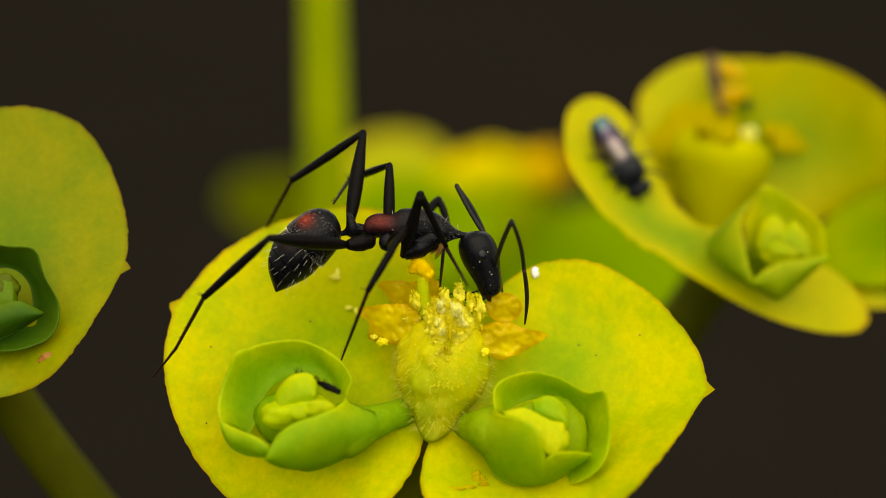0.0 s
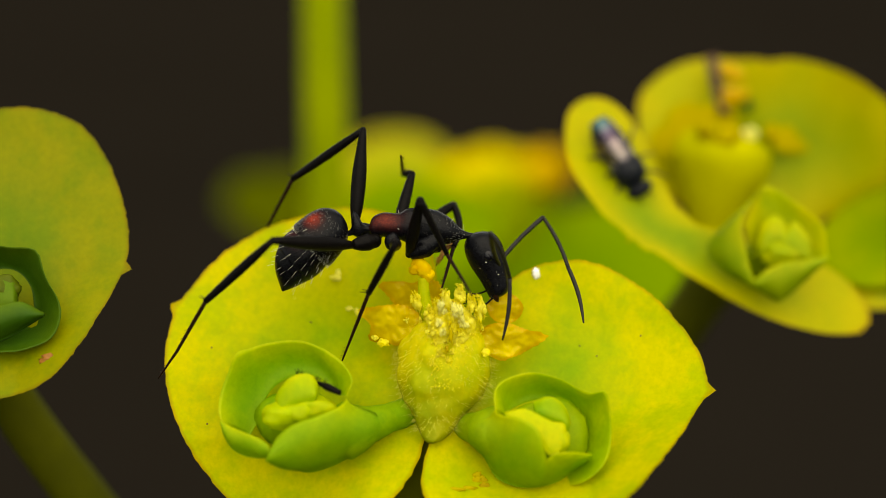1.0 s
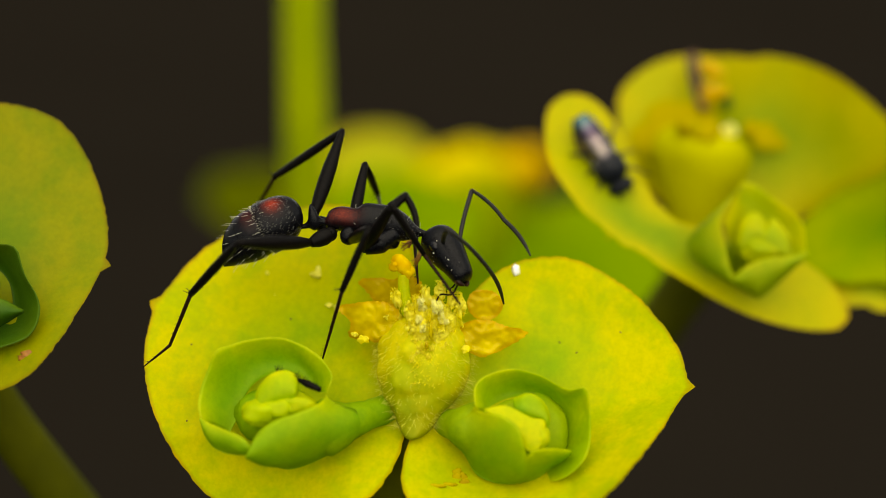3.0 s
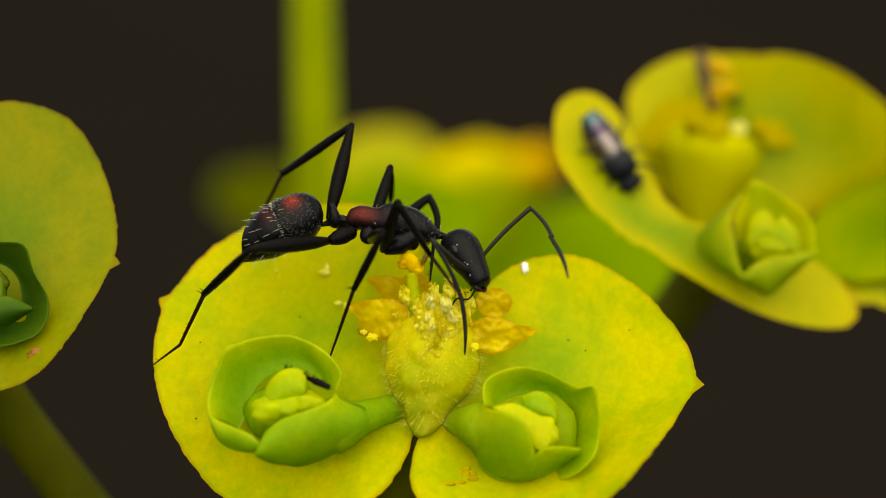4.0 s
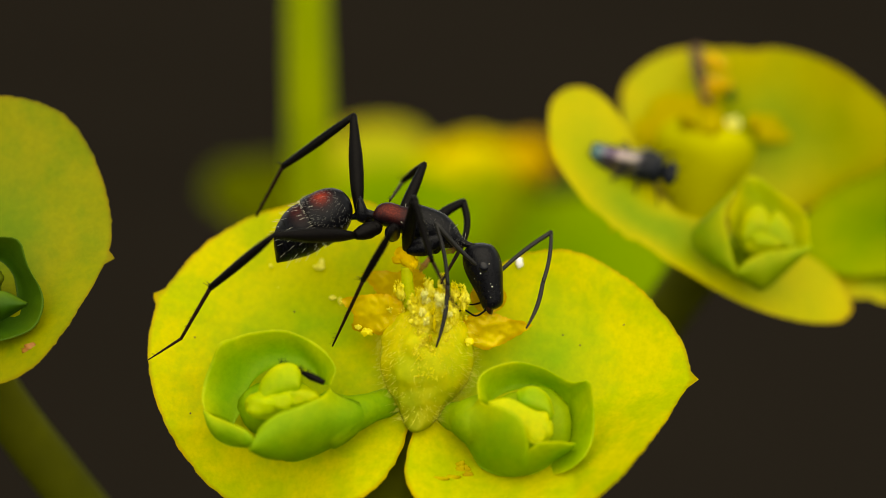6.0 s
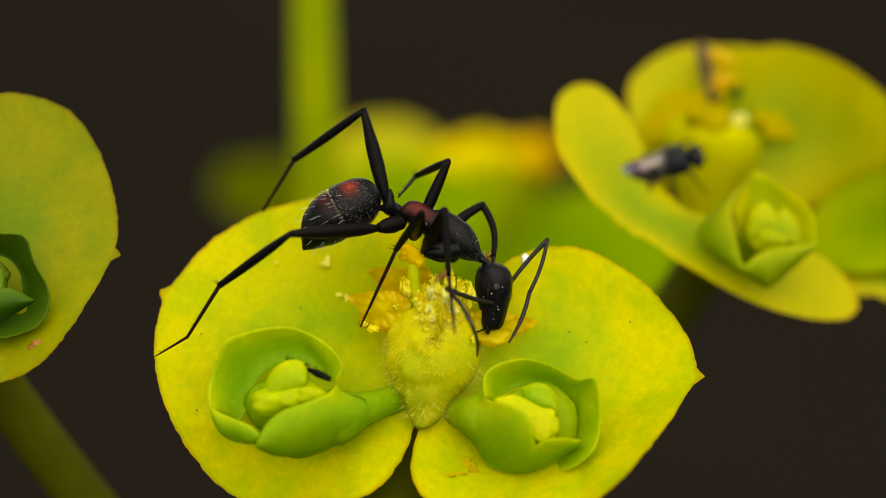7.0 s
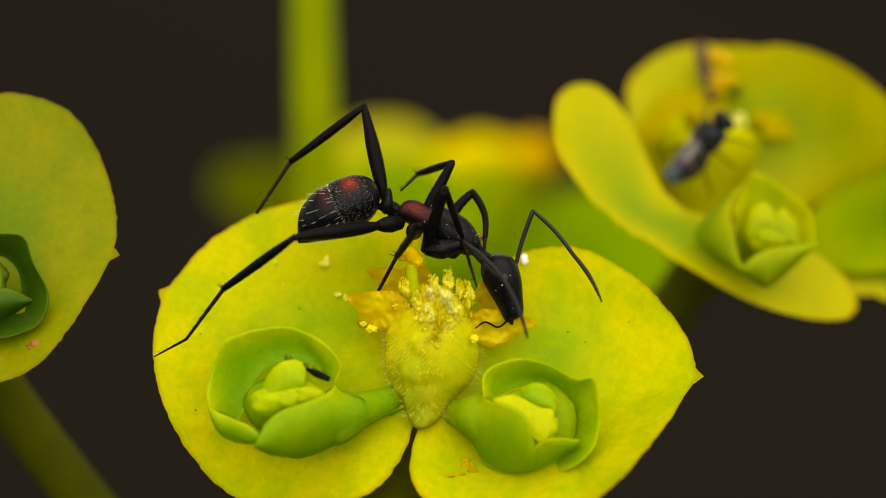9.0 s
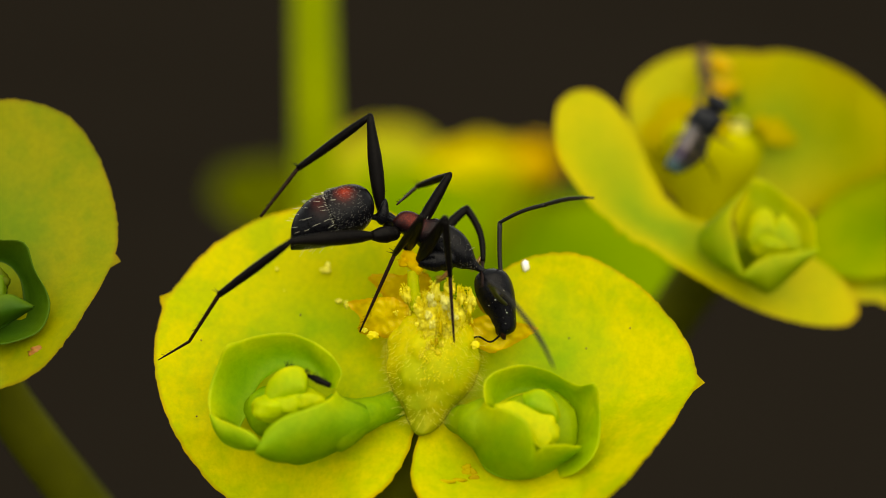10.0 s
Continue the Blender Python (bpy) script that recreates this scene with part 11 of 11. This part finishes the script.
        (9.2, pose(0.00574, 0.00093, 0.00167, -21.2, 46.2, -28.3)), (9.3, pose(0.00605, 0.00135, 0.00129, -71.9, 51.9, -75.6)),
        (9.4, pose(0.00527, 0.00135, 0.00135, -59.7, 54.2, -64.6)), (9.5, pose(0.00554, 0.00164, 0.00093, -70.0, 48.3, -74.8)),
        (9.6, pose(0.00443, 0.00031, 0.00195, -11.7, 29.2, -23.0)), (9.7, pose(0.00476, 0.00076, 0.00195, -0.6, 1.6, -21.5)),
        (9.8, pose(0.00424, 0.00032, 0.00198, 27.8, -42.5, -37.9)), (9.9, pose(0.00437, 0.00031, 0.00202, 13.2, -12.4, -47.4)),
        (10, pose(0.00318, 0.00036, 0.00165, 37.1, -35.8, -52.3))])
    walk(limb["FAb"], [
        (0, pose(0.00415, 0.00077, -0.00013, 4.8, 72.5, 3.0)), (0.1, pose(0.00413, 0.00076, -0.00004, 37.1, 81.4, 36.0)),
        (0.2, pose(0.00390, 0.00086, -0.00011, 15.2, 79.5, 13.9)), (0.3, pose(0.00407, 0.00086, 0.00014, 12.4, 78.4, 11.0)),
        (0.4, pose(0.00466, -0.00051, -0.00008, -40.9, 61.2, -44.7)), (0.5, pose(0.00457, 0.00008, -0.00011, -76.5, 40.2, -81.2)),
        (0.6, pose(0.00464, -0.00012, 0.00005, -68.6, 41.2, -75.4)), (0.7, pose(0.00449, -0.00064, -0.00008, -49.1, 55.9, -54.2)),
        (0.8, pose(0.00475, -0.00072, -0.00001, -48.8, 59.0, -53.2)), (0.9, pose(0.00556, 0.00056, -0.00039, -57.6, 60.8, -61.0)),
        (1, pose(0.00681, 0.00053, -0.00102, -54.4, 60.8, -58.0)), (1.1, pose(0.00614, 0.00013, -0.00143, -102.5, 51.6, -99.9)),
        (1.2, pose(0.00618, 0.00002, -0.00098, -72.8, 34.3, -80.3)), (1.3, pose(0.00474, 0.00132, -0.00073, -20.8, 83.4, -21.0)),
        (1.4, pose(0.00448, 0.00104, -0.00057, -9.7, 75.5, -10.0)), (1.5, pose(0.00429, -0.00089, -0.00009, -5.8, 69.7, -6.2)),
        (1.6, pose(0.00425, -0.00091, 0.00000, -41.4, 54.9, -47.2)), (1.7, pose(0.00416, -0.00112, 0.00021, -44.2, 49.6, -52.0)),
        (1.8, pose(0.00436, -0.00132, 0.00063, -46.8, 42.2, -57.7)), (1.9, pose(0.00480, -0.00109, 0.00081, -30.3, 40.9, -41.7)),
        (2, pose(0.00463, -0.00128, 0.00096, -14.5, 40.4, -21.7)), (2.1, pose(0.00436, -0.00140, 0.00098, -37.0, 40.9, -49.1)),
        (2.2, pose(0.00435, -0.00130, 0.00081, -34.4, 43.2, -45.0)), (2.3, pose(0.00436, -0.00129, 0.00079, -39.5, 39.1, -52.7)),
        (2.4, pose(0.00450, -0.00128, 0.00084, -37.6, 43.0, -48.6)), (2.5, pose(0.00510, -0.00106, 0.00115, -33.1, 43.5, -43.4)),
        (2.6, pose(0.00535, -0.00065, 0.00065, -59.9, 37.6, -70.4)), (2.7, pose(0.00503, -0.00019, 0.00019, -69.5, 38.6, -76.8)),
        (2.8, pose(0.00480, -0.00130, 0.00090, -45.0, 32.4, -61.7)), (2.9, pose(0.00455, -0.00163, 0.00193, -22.8, 11.2, -65.4)),
        (3, pose(0.00598, -0.00013, 0.00064, -41.9, 32.3, -59.1)), (3.1, pose(0.00626, -0.00061, 0.00007, -86.0, 19.8, -88.6)),
        (3.2, pose(0.00590, -0.00014, -0.00013, -91.4, 16.5, -90.3)), (3.5, pose(0.00604, -0.00040, -0.00004, -83.5, 23.6, -87.3)),
        (3.8, pose(0.00651, -0.00052, 0.00018, -69.1, 32.4, -78.3)), (4.05, pose(0.00699, -0.00141, 0.00043, -52.4, 38.1, -64.6)),
        (4.3, pose(0.00762, -0.00065, 0.00075, -27.6, 41.2, -38.4)), (4.4, pose(0.00765, 0.00005, 0.00232, -0.4, 3.4, -6.7)),
        (4.5, pose(0.00645, -0.00078, 0.00318, 34.7, -22.8, -60.4)), (4.6, pose(0.00806, -0.00079, 0.00116, -12.9, 17.5, -37.7)),
        (4.7, pose(0.00760, -0.00074, 0.00107, -17.4, 25.4, -36.0)), (4.8, pose(0.00634, -0.00063, 0.00177, -11.1, 19.9, -29.8)),
        (4.9, pose(0.00534, -0.00062, 0.00113, -17.1, 31.2, -30.8)), (5, pose(0.00496, -0.00101, 0.00091, -3.2, 50.5, -4.2)),
        (5.1, pose(0.00482, -0.00022, 0.00043, -43.2, 46.3, -52.4)), (5.2, pose(0.00529, 0.00045, -0.00023, -52.1, 55.3, -57.4)),
        (5.3, pose(0.00599, 0.00077, -0.00066, -64.7, 49.9, -70.1)), (5.4, pose(0.00604, 0.00036, -0.00042, -83.7, 58.9, -84.6)),
        (5.5, pose(0.00552, 0.00008, -0.00023, -78.4, 58.3, -80.0)), (5.6, pose(0.00590, 0.00003, -0.00072, -101.0, 41.9, -97.4)),
        (5.7, pose(0.00638, -0.00015, -0.00061, -104.5, 48.4, -101.0)), (6, pose(0.00614, -0.00000, -0.00061, -101.3, 50.2, -98.7)),
        (6.25, pose(0.00590, 0.00011, -0.00058, -102.0, 49.9, -99.2)), (6.5, pose(0.00570, 0.00016, -0.00052, -103.3, 49.8, -100.4)),
        (6.8, pose(0.00554, 0.00005, -0.00038, -102.4, 52.9, -99.9)), (6.9, pose(0.00548, -0.00025, -0.00029, -100.6, 55.8, -98.8)),
        (7, pose(0.00516, -0.00016, -0.00026, -80.2, 57.8, -81.6)), (7.1, pose(0.00541, 0.00046, -0.00029, -61.4, 58.8, -65.0)),
        (7.2, pose(0.00565, 0.00015, -0.00082, -97.7, 45.8, -95.4)), (7.3, pose(0.00692, -0.00030, -0.00025, -64.8, 38.6, -73.7)),
        (7.4, pose(0.00828, -0.00045, 0.00032, -21.3, 32.8, -35.7)), (7.5, pose(0.00802, -0.00075, 0.00079, -7.0, 31.0, -13.6)),
        (7.6, pose(0.00666, 0.00035, -0.00005, -34.9, 42.9, -45.8)), (7.7, pose(0.00555, 0.00062, -0.00051, -59.7, 39.7, -69.4)),
        (7.8, pose(0.00530, 0.00045, -0.00026, -52.2, 47.3, -60.4)), (7.9, pose(0.00495, 0.00074, -0.00016, -32.4, 55.1, -37.7)),
        (8, pose(0.00494, 0.00031, 0.00037, -15.0, 56.7, -17.7)), (8.1, pose(0.00474, -0.00097, 0.00079, -33.0, 38.6, -46.0)),
        (8.2, pose(0.00474, 0.00045, 0.00012, -30.8, 56.2, -35.7)), (8.3, pose(0.00503, 0.00077, 0.00008, -32.8, 61.8, -36.2)),
        (8.4, pose(0.00502, 0.00037, 0.00024, -40.8, 52.3, -47.5)), (8.5, pose(0.00521, 0.00014, 0.00042, -7.0, 67.5, -7.6)),
        (8.6, pose(0.00538, 0.00063, -0.00029, -58.7, 63.5, -61.5)), (8.7, pose(0.00552, 0.00058, -0.00012, -56.0, 61.2, -59.4)),
        (8.8, pose(0.00557, -0.00011, 0.00064, -31.9, 46.9, -40.4)), (8.9, pose(0.00552, -0.00086, 0.00133, -21.2, 29.9, -37.8)),
        (9, pose(0.00593, -0.00046, 0.00122, -19.5, 29.6, -35.6)), (9.1, pose(0.00699, -0.00061, 0.00133, -15.9, 27.7, -31.5)),
        (9.2, pose(0.00702, 0.00024, 0.00015, -35.4, 54.4, -41.1)), (9.3, pose(0.00637, 0.00009, -0.00036, -91.4, 50.9, -91.1)),
        (9.4, pose(0.00580, 0.00024, -0.00035, -80.5, 55.3, -82.2)), (9.5, pose(0.00591, 0.00029, -0.00064, -89.8, 44.1, -89.8)),
        (9.6, pose(0.00612, -0.00041, 0.00093, -20.2, 39.2, -30.1)), (9.7, pose(0.00671, -0.00001, 0.00189, -6.0, 12.2, -26.3)),
        (9.8, pose(0.00546, -0.00063, 0.00340, 21.9, -28.8, -39.9)), (9.9, pose(0.00576, -0.00120, 0.00247, -1.5, 1.3, -49.9)),
        (10, pose(0.00422, -0.00099, 0.00288, 26.6, -24.1, -50.4))])
    walk(fly, [
        (0, pose(0.00684, 0.00988, 0.25062, 41.6, 47.2, -42.4)), (1, pose(0.00683, 0.00988, 0.25064, 41.9, 47.2, -41.9)),
        (2.5, pose(0.00688, 0.00988, 0.25062, 41.6, 47.2, -42.4)), (4.5, pose(0.00693, 0.00989, 0.25066, 41.9, 45.2, -40.5)),
        (5, pose(0.00706, 0.00987, 0.25061, 42.7, 42.2, -36.8)), (5.5, pose(0.00728, 0.00986, 0.25056, 44, 37, -29.7)),
        (5.7, pose(0.00767, 0.00980, 0.25029, 43, 24.8, -20.5)), (6.2, pose(0.00807, 0.00976, 0.24987, 39.9, 5.9, -12.2)),
        (6.8, pose(0.00865, 0.00981, 0.24970, 37.7, -12.1, -5.8)), (7, pose(0.00877, 0.00984, 0.24966, 37.3, -17.1, -4.1)),
        (7.5, pose(0.00922, 0.01000, 0.24987, 37.1, -26.8, -1.7)), (8, pose(0.01002, 0.01020, 0.25021, 37.6, -45.4, 3.7)),
        (8.5, pose(0.01036, 0.01033, 0.25031, 37.3, -49.8, 6.2)), (9, pose(0.01044, 0.01037, 0.25015, 37, -50.3, 6.9)),
        (9.5, pose(0.01039, 0.01058, 0.25053, 37.2, -52.1, 7.4)), (10, pose(0.01035, 0.01069, 0.25087, 36.8, -58.3, 11.1))])


motions()
